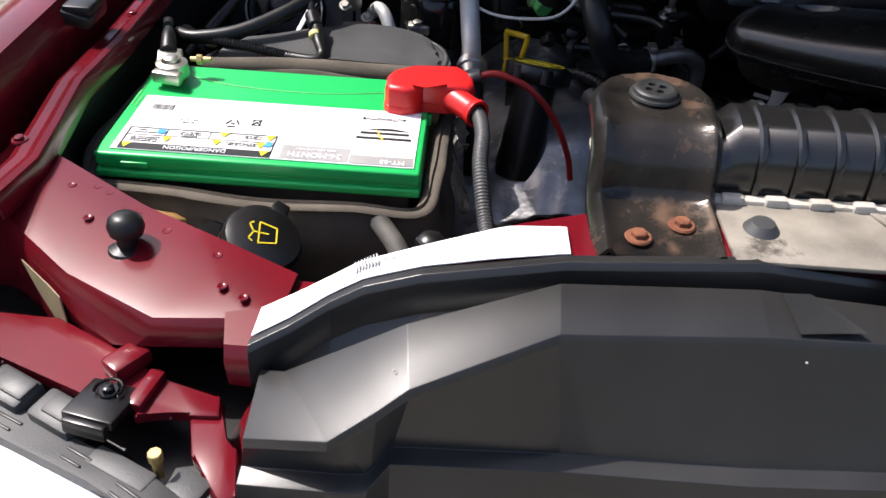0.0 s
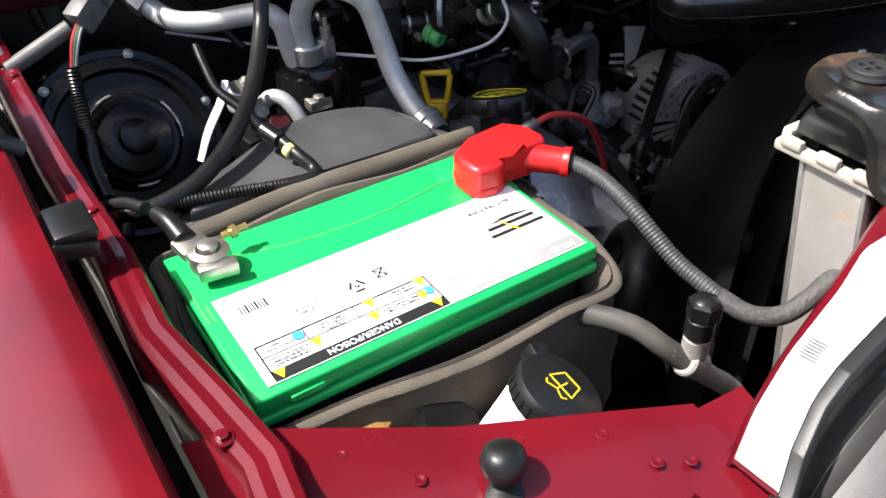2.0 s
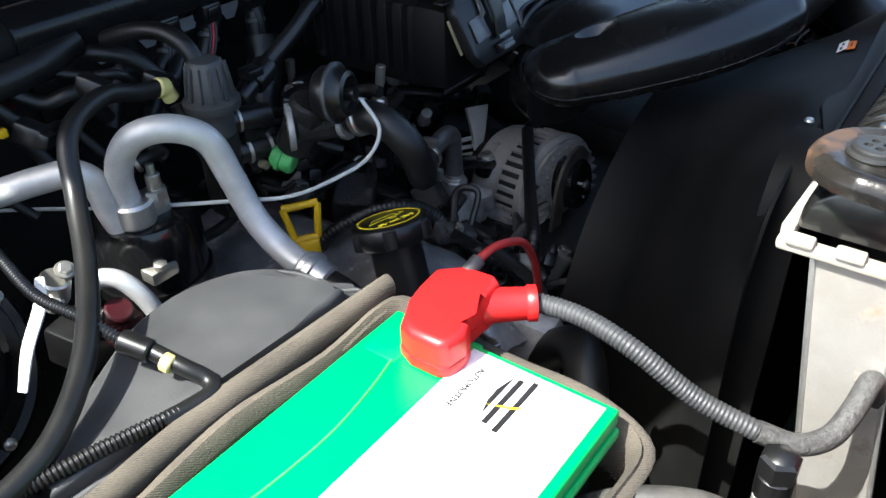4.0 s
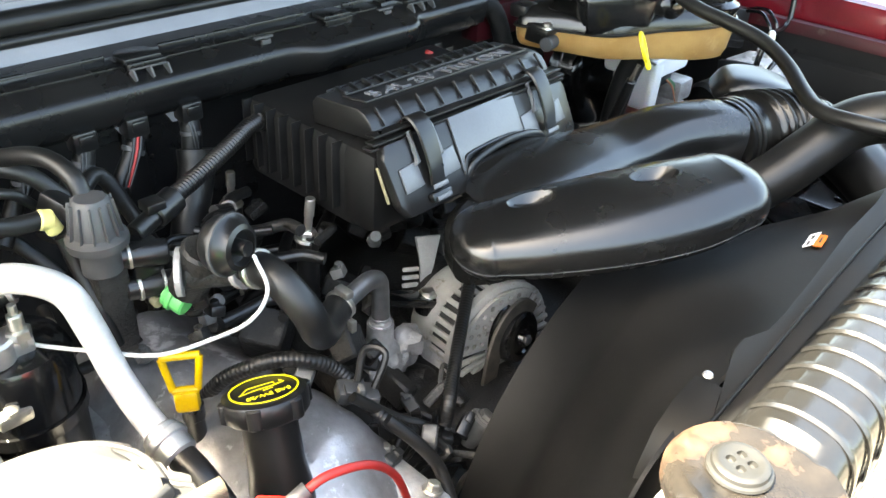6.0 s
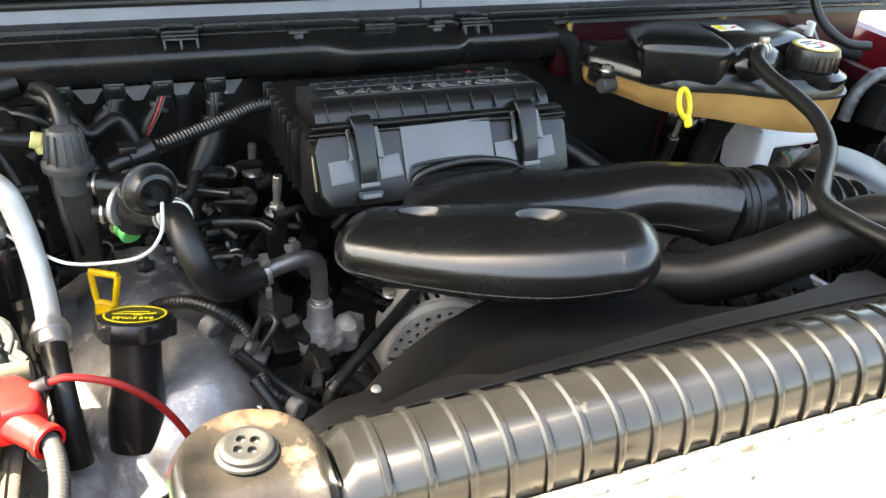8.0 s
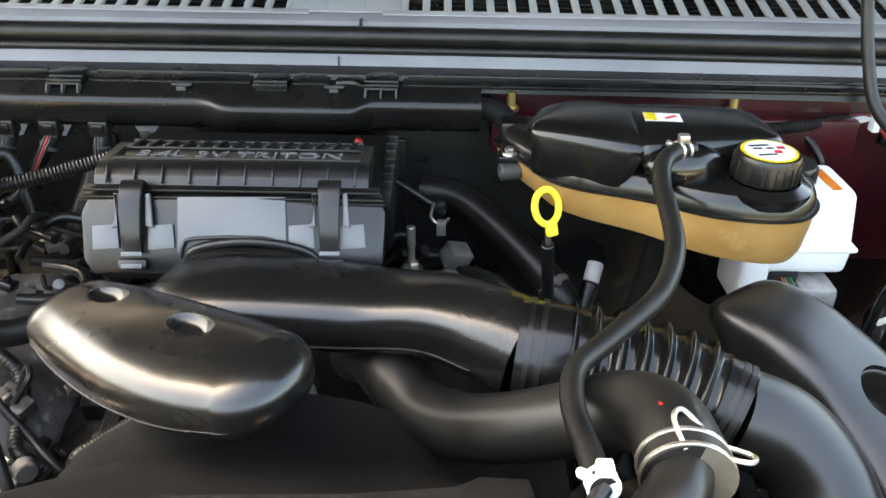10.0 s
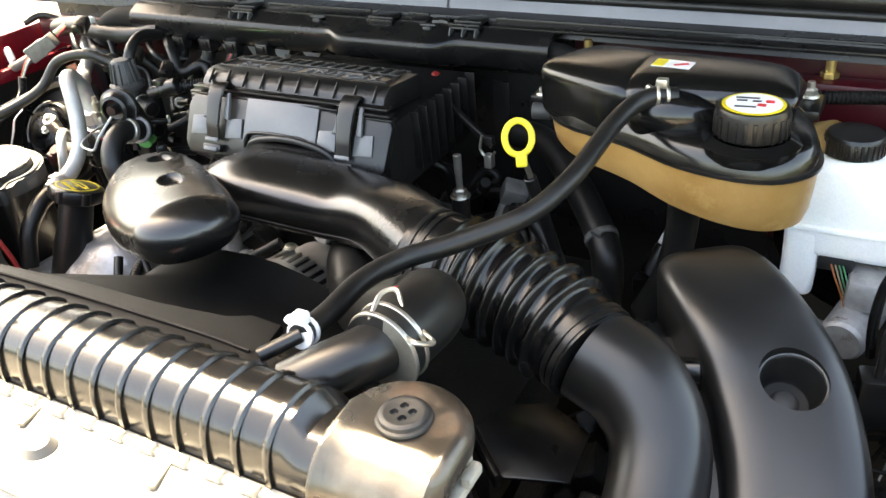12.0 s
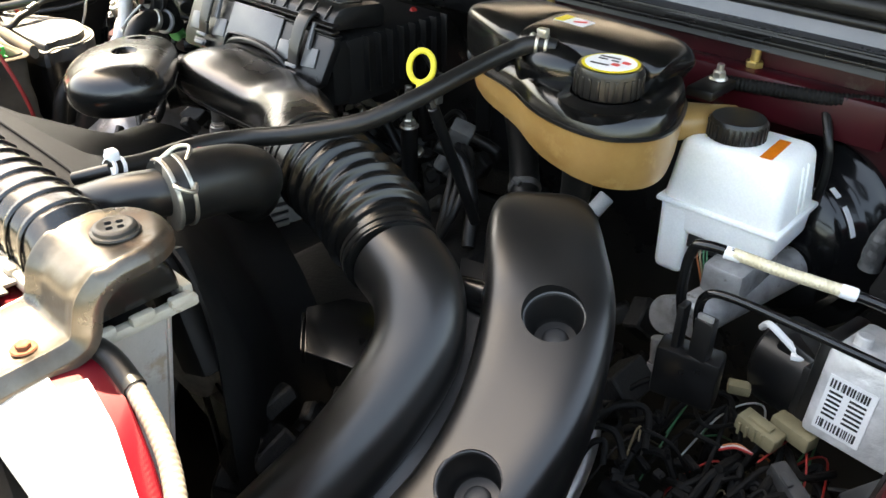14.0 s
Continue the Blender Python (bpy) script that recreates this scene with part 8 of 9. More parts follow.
part("left_dome", sweep([(0.803, 1.142, 1.234, 0.036, 0.026), (0.808, 1.140, 1.236, 0.046, 0.032), (0.820, 1.134, 1.237, 0.053, 0.035), (0.858, 1.120, 1.239, 0.060, 0.036), (0.888, 1.111, 1.239, 0.064, 0.036), (0.897, 1.109, 1.238, 0.0635, 0.035), (0.9015, 1.1085, 1.236, 0.060, 0.031)], None, 44, 5, 5, up=(0, 0, 1)), M_TANKBLK, tk, "tall moulded chamber", sharp=60)
part("right_dome", sweep([(0.9015, 1.1085, 1.236, 0.060, 0.031), (0.906, 1.109, 1.238, 0.0635, 0.035), (0.916, 1.110, 1.239, 0.064, 0.036), (0.96, 1.115, 1.240, 0.060, 0.035), (1.02, 1.120, 1.2395, 0.054, 0.033), (1.046, 1.122, 1.238, 0.050, 0.031), (1.055, 1.123, 1.235, 0.044, 0.026), (1.060, 1.123, 1.232, 0.032, 0.016)], None, 44, 5, 4.4, up=(0, 0, 1)), M_TANKBLK, tk, "tall moulded chamber", sharp=60)
part("amber_tail", sweep(dome_ends([(1.055, 1.150, 1.178, 0.030, 0.018), (1.085, 1.180, 1.180, 0.026, 0.014), (1.105, 1.205, 1.182, 0.018, 0.010)], 5), None, 24, 5, 3, up=(0, 0, 1)), M_AMBER, tk, "aged amber rear pocket")
part("hose_boss", sweep([(0.915, 1.062, 1.230, 0.022, 0.022), (0.93, 1.058, 1.236, 0.030, 0.028), (0.955, 1.060, 1.238, 0.032, 0.029), (0.985, 1.075, 1.232, 0.028, 0.024)], None, 28, 5, 2.4, up=(0, 0, 1)), M_TANKBLK, tk)
part("neck_ring", lathe([(0.046, -0.008), (0.050, 0.0), (0.050, 0.006), (0.042, 0.010), (0.038, 0.012)], pose(1.034, 1.036, 1.226), 36), M_TANKBLK, tk)
cap = part("pressure_cap", lathe([(0.031, 0.0), (0.0350, 0.003), (0.0350, 0.026), (0.033, 0.031), (0.0, 0.0315)], pose(1.034, 1.038, 1.236), 40), M_PLASTIC, tk, "black ribbed pressure cap")
for a in range(0, 360, 15):
    part("rib", turned(box((0.0353, 0, 0.013), (0.0022, 0.004, 0.022), 0.0008), pose(1.034, 1.038, 1.236, 0, 0, a)), M_PLASTIC, cap)
lb = part("cap_label", lathe([(0, 0.0005), (0.0300, 0.0005), (0.0300, 0.0)], pose(1.034, 1.038, 1.2676), 36), M_YELLOWP, cap, "yellow-edged warning label")
part("label_face", lathe([(0, 0.0004), (0.0265, 0.0004), (0.0265, 0.0)], pose(1.034, 1.038, 1.2682), 36), M_LABEL, lb)
part("label_marks", B(*[box((1.034 + dx, 1.038 + dy, 1.2690), (w, 0.003, 0.0006), 0, (0, 0, 8)) for dx, dy, w in ((-0.008, 0.012, 0.022), (-0.012, 0.004, 0.01), (0.002, 0.005, 0.008), (-0.006, -0.012, 0.02))]), M_PRINT, lb)
part("label_marks", B(*[box((1.034 + dx, 1.038 + dy, 1.2690), (w, h, 0.0006), 0) for dx, dy, w, h in ((0.014, 0.007, 0.008, 0.006), (0.008, -0.004, 0.008, 0.006))]), M_REDCAP, lb)
pl = part("paper_label", box((0.935, 1.112, 1.2752), (0.042, 0.024, 0.0008), 0.0, (0, 0, -4)), M_LABEL, tk, "small white and yellow label")
part("label_yellow", box((0.921, 1.1125, 1.2759), (0.012, 0.022, 0.0006), 0.0, (0, 0, -4)), M_YELLOWP, pl)
part("label_mark", box((0.944, 1.111, 1.2760), (0.016, 0.004, 0.0006), 0.0, (0, 0, 30)), M_REDCAP, pl)
part("left_bracket", B(box((0.782, 1.165, 1.20), (0.05, 0.04, 0.03), 0.006), box((0.768, 1.15, 1.206), (0.03, 0.022, 0.008), 0.002), box((0.775, 1.20, 1.225), (0.035, 0.03, 0.02), 0.004)), M_PLASTIC, tk)
part("bracket_bolt", hexagon((0.767, 1.15, 1.21), (0, 0, 1), 0.007, 0.008, 0.010), M_ZINC, tk)
part("bracket_pin", rod((0.78, 1.145, 1.19), (0.755, 1.14, 1.19), 0.011, 12), M_GREYBLK, tk)
part("right_bolt", B(hexagon((1.067, 1.225, 1.212), (0, 0, 1), 0.008, 0.01, 0.011), rod((1.067, 1.225, 1.19), (1.067, 1.225, 1.23), 0.0045, 10)), M_ZINC, tk)
part("right_bracket", box((1.067, 1.21, 1.205), (0.034, 0.06, 0.012), 0.003), M_PLASTIC, tk)
part("lower_outlet", sweep([(0.968, 1.095, 1.16), (0.960, 1.112, 1.11), (0.955, 1.121, 1.055), (0.945, 1.12, 1.0), (0.92, 1.11, 0.94)], 0.0195, 18), M_RUBBER, tk)
dh = thing("degas_hose", (0.9, 0.85, 1.2), "thin black rubber vent hose looping from tank to radiator", "hose")
part("hose", sweep([(0.955, 1.052, 1.262), (0.935, 1.040, 1.264), (0.918, 1.022, 1.258), (0.909, 0.985, 1.250), (0.907, 0.944, 1.244), (0.901, 0.885, 1.233), (0.878, 0.835, 1.217), (0.829, 0.788, 1.204), (0.795, 0.752, 1.200), (0.784, 0.705, 1.203), (0.788, 0.650, 1.206), (0.791, 0.610, 1.212)], 0.0098, 18), M_RUBBER, dh)
for p, q in (((0.948, 1.047, 1.2635), (0.936, 1.041, 1.264)), ((0.7905, 0.622, 1.210), (0.791, 0.610, 1.213))):
    d = np.array(q) - np.array(p)
    part("spring_clip", B(rod(p, tuple(np.array(p) + d * 0.25), 0.0118, 16), rod(tuple(np.array(p) + d * 0.75), q, 0.0118, 16), box(tuple((np.array(p) + np.array(q)) / 2 + np.array([0, 0, 0.014])), (0.012, 0.010, 0.010), 0.002), box(tuple((np.array(p) + np.array(q)) / 2 + np.array([-0.012, 0.002, 0.006])), (0.012, 0.007, 0.006), 0.002, (0, 30, 0))), M_LABEL if p[1] < 0.7 else M_ZINC, dh, "bright spring clip")

td = thing("transmission_dipstick", (0.795, 1.013, 1.1), "yellow ring-shaped transmission dipstick handle", "dipstick")
ring = bmesh.new()
TM = pose(0.797, 1.003, 1.209, 90, 0, 28) @ Matrix.Scale(0.8, 4) @ pose(0, 0, 0, -22, 0, 0)
loop = [(0.019 * math.cos(a), 0.0235 * math.sin(a) + 0.006, 0.0, 0.0048, 0.0036) for a in np.linspace(0.0, 2 * math.pi, 25)]
join(ring, turned(sweep(loop, None, 10, 1, 3, up=(0, 0, 1), caps=False), TM))
join(ring, turned(box((0.003, -0.026, 0), (0.016, 0.018, 0.009), 0.003), TM))
part("handle", ring, M_YELRING, td)
part("rod", rod((0.800, 1.009, 1.186), (0.815, 1.045, 1.09), 0.0035, 10), M_BELT, td)
part("tube", rod((0.803, 1.018, 1.160), (0.825, 1.08, 0.98), 0.0075, 12), M_PLASTIC, td)
hh = thing("heater_hose", (0.8, 1.2, 1.0), "thick black heater hose with a pale end clamp", "hose")
part("hose", sweep([(0.655, 1.305, 1.080), (0.695, 1.298, 1.078), (0.730, 1.278, 1.070), (0.772, 1.240, 1.050), (0.808, 1.203, 1.030), (0.841, 1.166, 1.007), (0.856, 1.146, 0.985), (0.860, 1.138, 0.95), (0.858, 1.13, 0.90)], 0.0215, 22), M_RUBBER, hh)
part("end_clamp", B(rod((0.8375, 1.170, 1.0095), (0.8435, 1.163, 1.0045), 0.0238, 20), box((0.840, 1.148, 1.024), (0.014, 0.008, 0.008), 0.002, (20, 20, 0))), M_CONN, hh)
part("second_hose", sweep([(0.73, 1.10, 1.06), (0.76, 1.12, 1.04), (0.80, 1.10, 1.0), (0.83, 1.06, 0.95)], 0.010, 12), M_RUBBER, hh)
cs = thing("coil_connector", (0.7, 1.16, 1.03), "grey-blue sensor connector on a bright clip", "connector")
part("body", B(box((0.706, 1.18, 1.045), (0.035, 0.03, 0.03), 0.004, (20, 20, 30)), rod((0.70, 1.17, 1.03), (0.69, 1.15, 0.99), 0.012, 12)), M_CONN, cs)
part("clip", B(box((0.685, 1.15, 1.105), (0.012, 0.012, 0.02), 0.002), sweep([(0.675, 1.15, 1.14), (0.672, 1.15, 1.12), (0.685, 1.148, 1.11), (0.695, 1.148, 1.12)], 0.002, 8)), M_ZINC, cs)
for k in range(3):
    part("lead", sweep([(0.71 + 0.01 * k, 1.17, 1.03), (0.74 + 0.015 * k, 1.13, 1.03), (0.77 + 0.01 * k, 1.08, 0.99), (0.78, 1.05, 0.94)], 0.006, 10), M_RUBBER, cs)

# ---- driver's side ----
res = thing("brake_fluid_reservoir", (1.15, 1.15, 1.0), "white translucent brake fluid reservoir with black cap", "fluid reservoir")
RM = pose(1.139, 1.176, 0.984, 0, 0, 1)
def rbox(z0, z1, x0, x1, y0, y1, lean=0.0, bevel=0.012):
    """Moulded box between two heights that draws in by lean towards its top."""
    bm = bmesh.new()
    bmesh.ops.create_cube(bm, size=1.0)
    for v in bm.verts:
        k = lean if v.co.z > 0 else 0.0
        v.co = Vector(((x1 - k) if v.co.x > 0 else (x0 + k), (y1 - k) if v.co.y > 0 else (y0 + k), z1 if v.co.z > 0 else z0))
    bmesh.ops.bevel(bm, geom=bm.edges[:], offset=bevel, segments=4, affect="EDGES", profile=0.5)
    return turned(bm, RM)
part("upper", rbox(0.106, 0.190, -0.070, 0.070, -0.054, 0.054, 0.009, 0.013), M_WHITE, res)
part("lip", turned(box((0, 0, 0.1125), (0.147, 0.115, 0.007), 0.0034), RM), M_WHITE, res)
part("lower", rbox(0.074, 0.118, -0.068, 0.068, -0.052, 0.052, -0.002, 0.010), M_WHITE, res)
part("front_leg", rbox(0.018, 0.112, -0.067, -0.030, -0.052, 0.030, -0.002, 0.010), M_WHITE, res, "deep front chamber")
for x in (0.030, 0.044):
    part("side_rib", turned(box((0.0655, x - 0.03, 0.148), (0.004, 0.004, 0.056), 0.0015, (0, -6, 0)), RM), M_WHITE, res)
cap = part("cap", lathe([(0.028, 0.0), (0.0315, 0.002), (0.0315, 0.020), (0.029, 0.024), (0.0, 0.0245)], RM @ pose(-0.015, -0.006, 0.189), 36), M_PLASTIC, res, "black ribbed cap")
for a in range(0, 360, 12):
    part("rib", turned(box((0.0318, 0, 0.011), (0.0018, 0.003, 0.018), 0.0006), RM @ pose(-0.015, -0.006, 0.189, 0, 0, a)), M_PLASTIC, cap)
part("orange_label", turned(box((0.033, -0.010, 0.1905), (0.013, 0.058, 0.0008), 0.0, (0, 0, 3)), RM), M_ORANGE, res, "orange warning label")
# Solid black block paints the shade of the opening below the lip.
part("connector_window", turned(box((-0.010, -0.040, 0.070), (0.038, 0.022, 0.020), 0.003), RM), M_PRINT, res, "black block for the shade in the connector opening")
for k, c in enumerate(("orange", "tan", "green", "green")):
    part("wire", turned(sweep([(-0.014 + 0.004 * k, -0.052, 0.070), (-0.008 + 0.004 * k, -0.062, 0.060), (0.002 + 0.003 * k, -0.066, 0.040), (0.014 + 0.002 * k, -0.070, 0.010)], 0.0011, 8), RM), M_WIRES[c], res)
mc = thing("master_cylinder", (1.15, 1.12, 0.95), "cast alloy brake master cylinder with side switch", "master cylinder")
part("body", B(rod((1.150, 1.075, 0.985), (1.195, 1.25, 1.0), 0.026, 20), box((1.17, 1.15, 1.03), (0.05, 0.10, 0.04), 0.008)), M_CAST, mc)
part("end_plug", lathe([(0, 0.0), (0.022, 0.0), (0.024, -0.004), (0.024, -0.02), (0, -0.02)], along((1.118, 1.088, 0.968), (1.112, 1.060, 0.978)), 26), M_TSTAT, mc, "dull round end plug")
part("fitting", B(rod((1.123, 1.075, 0.945), (1.130, 1.068, 0.915), 0.010, 12), hexagon((1.130, 1.068, 0.915), (0.2, -0.2, -1), 0.013, 0.012)), M_TSTAT, mc)
bo = thing("brake_booster", (1.26, 1.3, 1.05), "large black steel brake booster drum on the firewall", "brake booster")
BOOST = along((1.165, 1.335, 1.005), (1.15, 1.235, 1.015))
part("drum", lathe([(0, 0.0), (0.128, 0.0), (0.134, 0.006), (0.134, 0.016), (0.128, 0.020), (0.124, 0.021), (0.116, 0.030), (0.110, 0.034), (0.104, 0.040), (0.098, 0.060), (0.086, 0.072), (0.05, 0.080), (0.0, 0.082)], BOOST, 56), M_STEELBLK, bo)
for a0, a1 in ((0.42, 0.80), (0.92, 1.06)):
    part("white_label", turned(sweep([(0.1005 * math.cos(a), 0.1005 * math.sin(a), 0.0545, 0.0006, 0.006) for a in np.linspace(a0, a1, 6)], None, 6, 3, 6, up=(0, 0, 1)), BOOST @ pose(0, 0, 0, 0, 0, 0)), M_LABEL, bo, "curved white label")
bh = solo("booster_hose", sweep([(1.165, 1.29, 1.20), (1.185, 1.265, 1.185), (1.198, 1.250, 1.165), (1.203, 1.250, 1.145), (1.203, 1.254, 1.11), (1.197, 1.258, 1.08), (1.186, 1.262, 1.055), (1.165, 1.25, 1.035)], 0.0052, 12), M_RUBBER, (1.2, 1.25, 1.1), "thin black hose looping beside the brake reservoir", "hose")
bl = thing("brake_line", (1.27, 1.0, 1.1), "black hard line with a brass-coloured sleeve over a bracket", "brake line")
BRAKE_LINE = [(1.18, 1.0, 1.03), (1.176, 0.99, 1.08), (1.180, 0.986, 1.128), (1.196, 0.986, 1.142), (1.26, 1.003, 1.135), (1.33, 1.03, 1.124), (1.40, 1.04, 1.116), (1.43, 1.04, 1.13), (1.44, 1.045, 1.17)]
part("line", sweep(BRAKE_LINE, 0.0052, 12), M_STEELBLK, bl)
part("sleeve", sweep([q for q in spline(BRAKE_LINE, 10) if 1.214 < q[0] < 1.32], 0.0060, 16, 2, ribs=(0.0028, 0.0004)), M_SLEEVE, bl, "pale brass-coloured spiral sleeve")
part("sleeve_band", rod((1.210, 0.989, 1.1405), (1.225, 0.9943, 1.1386), 0.0066, 16), M_LABEL, bl)
part("sleeve_band", rod((1.308, 1.0226, 1.1274), (1.322, 1.0274, 1.1255), 0.0066, 16), M_LABEL, bl)
part("second_line", sweep([(1.205, 1.0, 1.0), (1.20, 0.985, 1.06), (1.207, 0.975, 1.095), (1.23, 0.975, 1.105), (1.30, 0.985, 1.098), (1.38, 1.0, 1.085), (1.46, 1.02, 1.07)], 0.0045, 12), M_STEELBLK, bl)
part("holder", box((1.205, 0.975, 1.0), (0.065, 0.03, 0.06), 0.004, (0, 0, 12)), M_PLASTIC, bl)
part("holder_arm", box((1.215, 0.972, 1.045), (0.02, 0.016, 0.06), 0.003), M_PLASTIC, bl)
part("holder_arm", box((1.19, 0.972, 1.045), (0.008, 0.016, 0.07), 0.002), M_PLASTIC, bl)
part("holder_plate", box((1.215, 0.968, 1.05), (0.016, 0.004, 0.06), 0.001), M_ALU, bl)

ab = thing("abs_module", (1.38, 1.05, 0.85), "silver ABS hydraulic block with black motor and barcode label", "ABS unit")
AP = pose(1.366, 1.052, 1.022, -8, 0, -6)
part("block", turned(B(box((0, 0, -0.006), (0.094, 0.09, 0.096), 0.006)), AP), M_BLOCK, ab, "machined alloy block")
part("motor", B(rod((1.248, 1.098, 0.975), (1.325, 1.075, 0.985), 0.050, 30), box((1.300, 1.078, 1.012), (0.075, 0.06, 0.02), 0.006, (-10, 8, -14)), box((1.315, 1.070, 0.975), (0.03, 0.09, 0.09), 0.006, (-8, 0, -10))), M_PLASTIC, ab, "black pump motor")
part("controller", turned(box((-0.054, 0.012, -0.010), (0.016, 0.08, 0.10), 0.005), AP), M_PLASTIC, ab)
abl = part("barcode_label", turned(box((-0.014, -0.0458, -0.012), (0.045, 0.001, 0.060), 0), AP), M_LABEL, ab, "white barcode label")
rng = random.Random(5)
for z in (0.010, -0.034):
    x = -0.033
    while x < 0.003:
        w = 0.0008 + rng.random() * 0.0014
        part("bar", turned(box((x, -0.0466, z), (w, 0.0006, 0.009), 0), AP), M_PRINT, abl)
        x += w + 0.0008 + rng.random() * 0.001
for k in range(6):
    part("bar", turned(box((-0.026, -0.0466, -0.024 + k * 0.005), (0.013, 0.0006, 0.0022), 0), AP), M_PRINT, abl)
    part("bar", turned(box((-0.005, -0.0466, -0.024 + k * 0.005), (0.016, 0.0006, 0.0022), 0), AP), M_PRINT, abl)
part("white_clip", B(sweep([(1.236, 1.07, 1.022), (1.246, 1.06, 1.036), (1.265, 1.058, 1.028), (1.285, 1.056, 1.018)], 0.004, 8), box((1.285, 1.056, 1.018), (0.02, 0.014, 0.006), 0.002, (0, 0, 20))), M_LABEL, ab, "white plastic clip")
for k in range(4):
    part("port_boss", turned(rod((-0.03 + 0.02 * k, -0.012 + 0.024 * (k % 2), 0.04), (-0.03 + 0.02 * k, -0.012 + 0.024 * (k % 2), 0.052), 0.0085, 12), AP), M_BLOCK, ab)
for k in range(2):
    x = 1.37 + 0.03 * k
    part("hard_line", sweep([(x, 1.04, 1.05), (x, 1.045, 1.10), (x + 0.005, 1.06, 1.13), (x + 0.02, 1.10, 1.14), (x + 0.03, 1.2, 1.1)], 0.0035, 8), M_STEELBLK, ab)
    part("flare_nut", hexagon((x, 1.04, 1.06), (0, 0, 1), 0.007, 0.016), M_ZINC, ab)

fl = thing("foil_wrapped_loom", (1.34, 1.16, 1.10), "crinkled silver foil loom arching over a black connector", "wiring loom")
part("foil", sweep([(1.296, 1.165, 1.080), (1.298, 1.164, 1.110), (1.308, 1.163, 1.138), (1.330, 1.163, 1.156), (1.355, 1.165, 1.160), (1.378, 1.168, 1.150), (1.388, 1.170, 1.120)], 0.0115, 20, 8, ribs=(0.017, 0.0010)), M_FOILTAPE, fl, "crinkled foil tape")
part("connector", B(box((1.362, 1.135, 1.105), (0.085, 0.05, 0.075), 0.006, (-8, 12, -6)), box((1.355, 1.108, 1.085), (0.06, 0.008, 0.004), 0.001, (-8, 12, -6))), M_MATTE, fl, "black wide connector")

fx = thing("fuse_box", (1.45, 0.96, 0.88), "black plastic fuse box with a flat lid beside the wing", "fuse box")
part("body", prism([(1.384, 0.950), (1.436, 1.060), (1.50, 1.045), (1.50, 0.885), (1.43, 0.875)], 0.875, 0.960, 0.006), M_MATTE, fx)
part("lid", prism([(1.374, 0.948), (1.432, 1.072), (1.505, 1.055), (1.505, 0.875), (1.425, 0.862)], 0.960, 0.978, 0.005), M_PLASTIC, fx)

cn = thing("fuse_harness", (1.3, 0.9, 0.85), "tangle of black looms, tan and grey connectors and coloured wires", "wiring harness")
tan = part("tan_connector", box((1.283, 0.995, 0.958), (0.046, 0.022, 0.018), 0.003, (0, 6, -10)), M_TANCONN, cn)
part("latch", box((1.283, 0.995, 0.968), (0.026, 0.012, 0.005), 0.002, (0, 6, -10)), M_TANCONN, tan)
for k in range(5):
    part("rib", box((1.266 + 0.008 * k, 0.983, 0.958), (0.003, 0.003, 0.014), 0.001), M_TANCONN, tan)
part("olive_connector", B(box((1.31, 1.012, 0.963), (0.045, 0.02, 0.018), 0.003, (0, 0, -15))), M_TANCONN, cn)
part("grey_connector", B(box((1.332, 0.957, 0.946), (0.044, 0.018, 0.018), 0.003, (0, 10, -30)), box((1.360, 0.940, 0.941), (0.036, 0.016, 0.015), 0.003, (0, 10, -30)), box((1.330, 0.951, 0.957), (0.016, 0.008, 0.005), 0.002, (0, 10, -30))), M_GREYBLK, cn)
part("cream_connector", box((1.238, 1.041, 0.958), (0.024, 0.014, 0.012), 0.002, (0, 0, 25)), M_TANCONN, cn)
rng = random.Random(9)
cols = list(M_WIRES)
for k in range(84):
    x, y, z = 1.17 + rng.random() * 0.23, 0.87 + rng.random() * 0.16, 0.885 + rng.random() * 0.05
    dx, dy = 0.09 - 0.17 * rng.random(), 0.05 - 0.1 * rng.random()
    r = 0.0012 if k % 4 == 0 else 0.0018 + 0.0028 * rng.random()
    part("loom" if k % 4 else "wire", sweep([(x, y, z), (x + dx * 0.3, y + dy, z + 0.015), (x + dx * 0.7, y + dy * 0.3, z + 0.01 * rng.random()), (x + dx, y - dy, z - 0.04)], r, 8, 6), M_LOOM if k % 4 else M_WIRES[("red", "black", "orange", "tan", "green", "black", "white")[(k // 4) % 7]], cn)
for k in range(56):
    at = (1.17 + rng.random() * 0.24, 0.872 + rng.random() * 0.14, 0.885 + rng.random() * 0.045)
    turn = (rng.uniform(-30, 30), rng.uniform(-30, 30), rng.uniform(-70, 70))
    a, b, c = rng.uniform(0.010, 0.028), rng.uniform(0.005, 0.011), rng.uniform(0.005, 0.010)
    part("plug", turned(B(box((0, 0, 0), (a, b, c), 0.002), box((a * 0.35, 0, c * 0.4), (a * 0.4, b * 0.5, c * 0.5), 0.001)), pose(*at, *turn)), (M_LOOM, M_MATTE, M_LOOM, M_MATTE)[k % 4], cn)
for k, c in enumerate(("red", "green", "orange", "tan")):
    part("wire", sweep([(1.362 + 0.003 * k, 0.938, 0.955), (1.378, 0.93 + 0.003 * k, 0.957), (1.39, 0.915, 0.945 - 0.003 * k), (1.385, 0.90, 0.925)], 0.0014, 8), M_WIRES[c], cn)
for k, c in enumerate(("red", "white", "orange")):
    part("wire", sweep([(1.262, 0.955 + 0.004 * k, 0.945), (1.275, 0.96 + 0.003 * k, 0.953), (1.292, 0.962, 0.955)], 0.0014, 8), M_WIRES[c], cn)
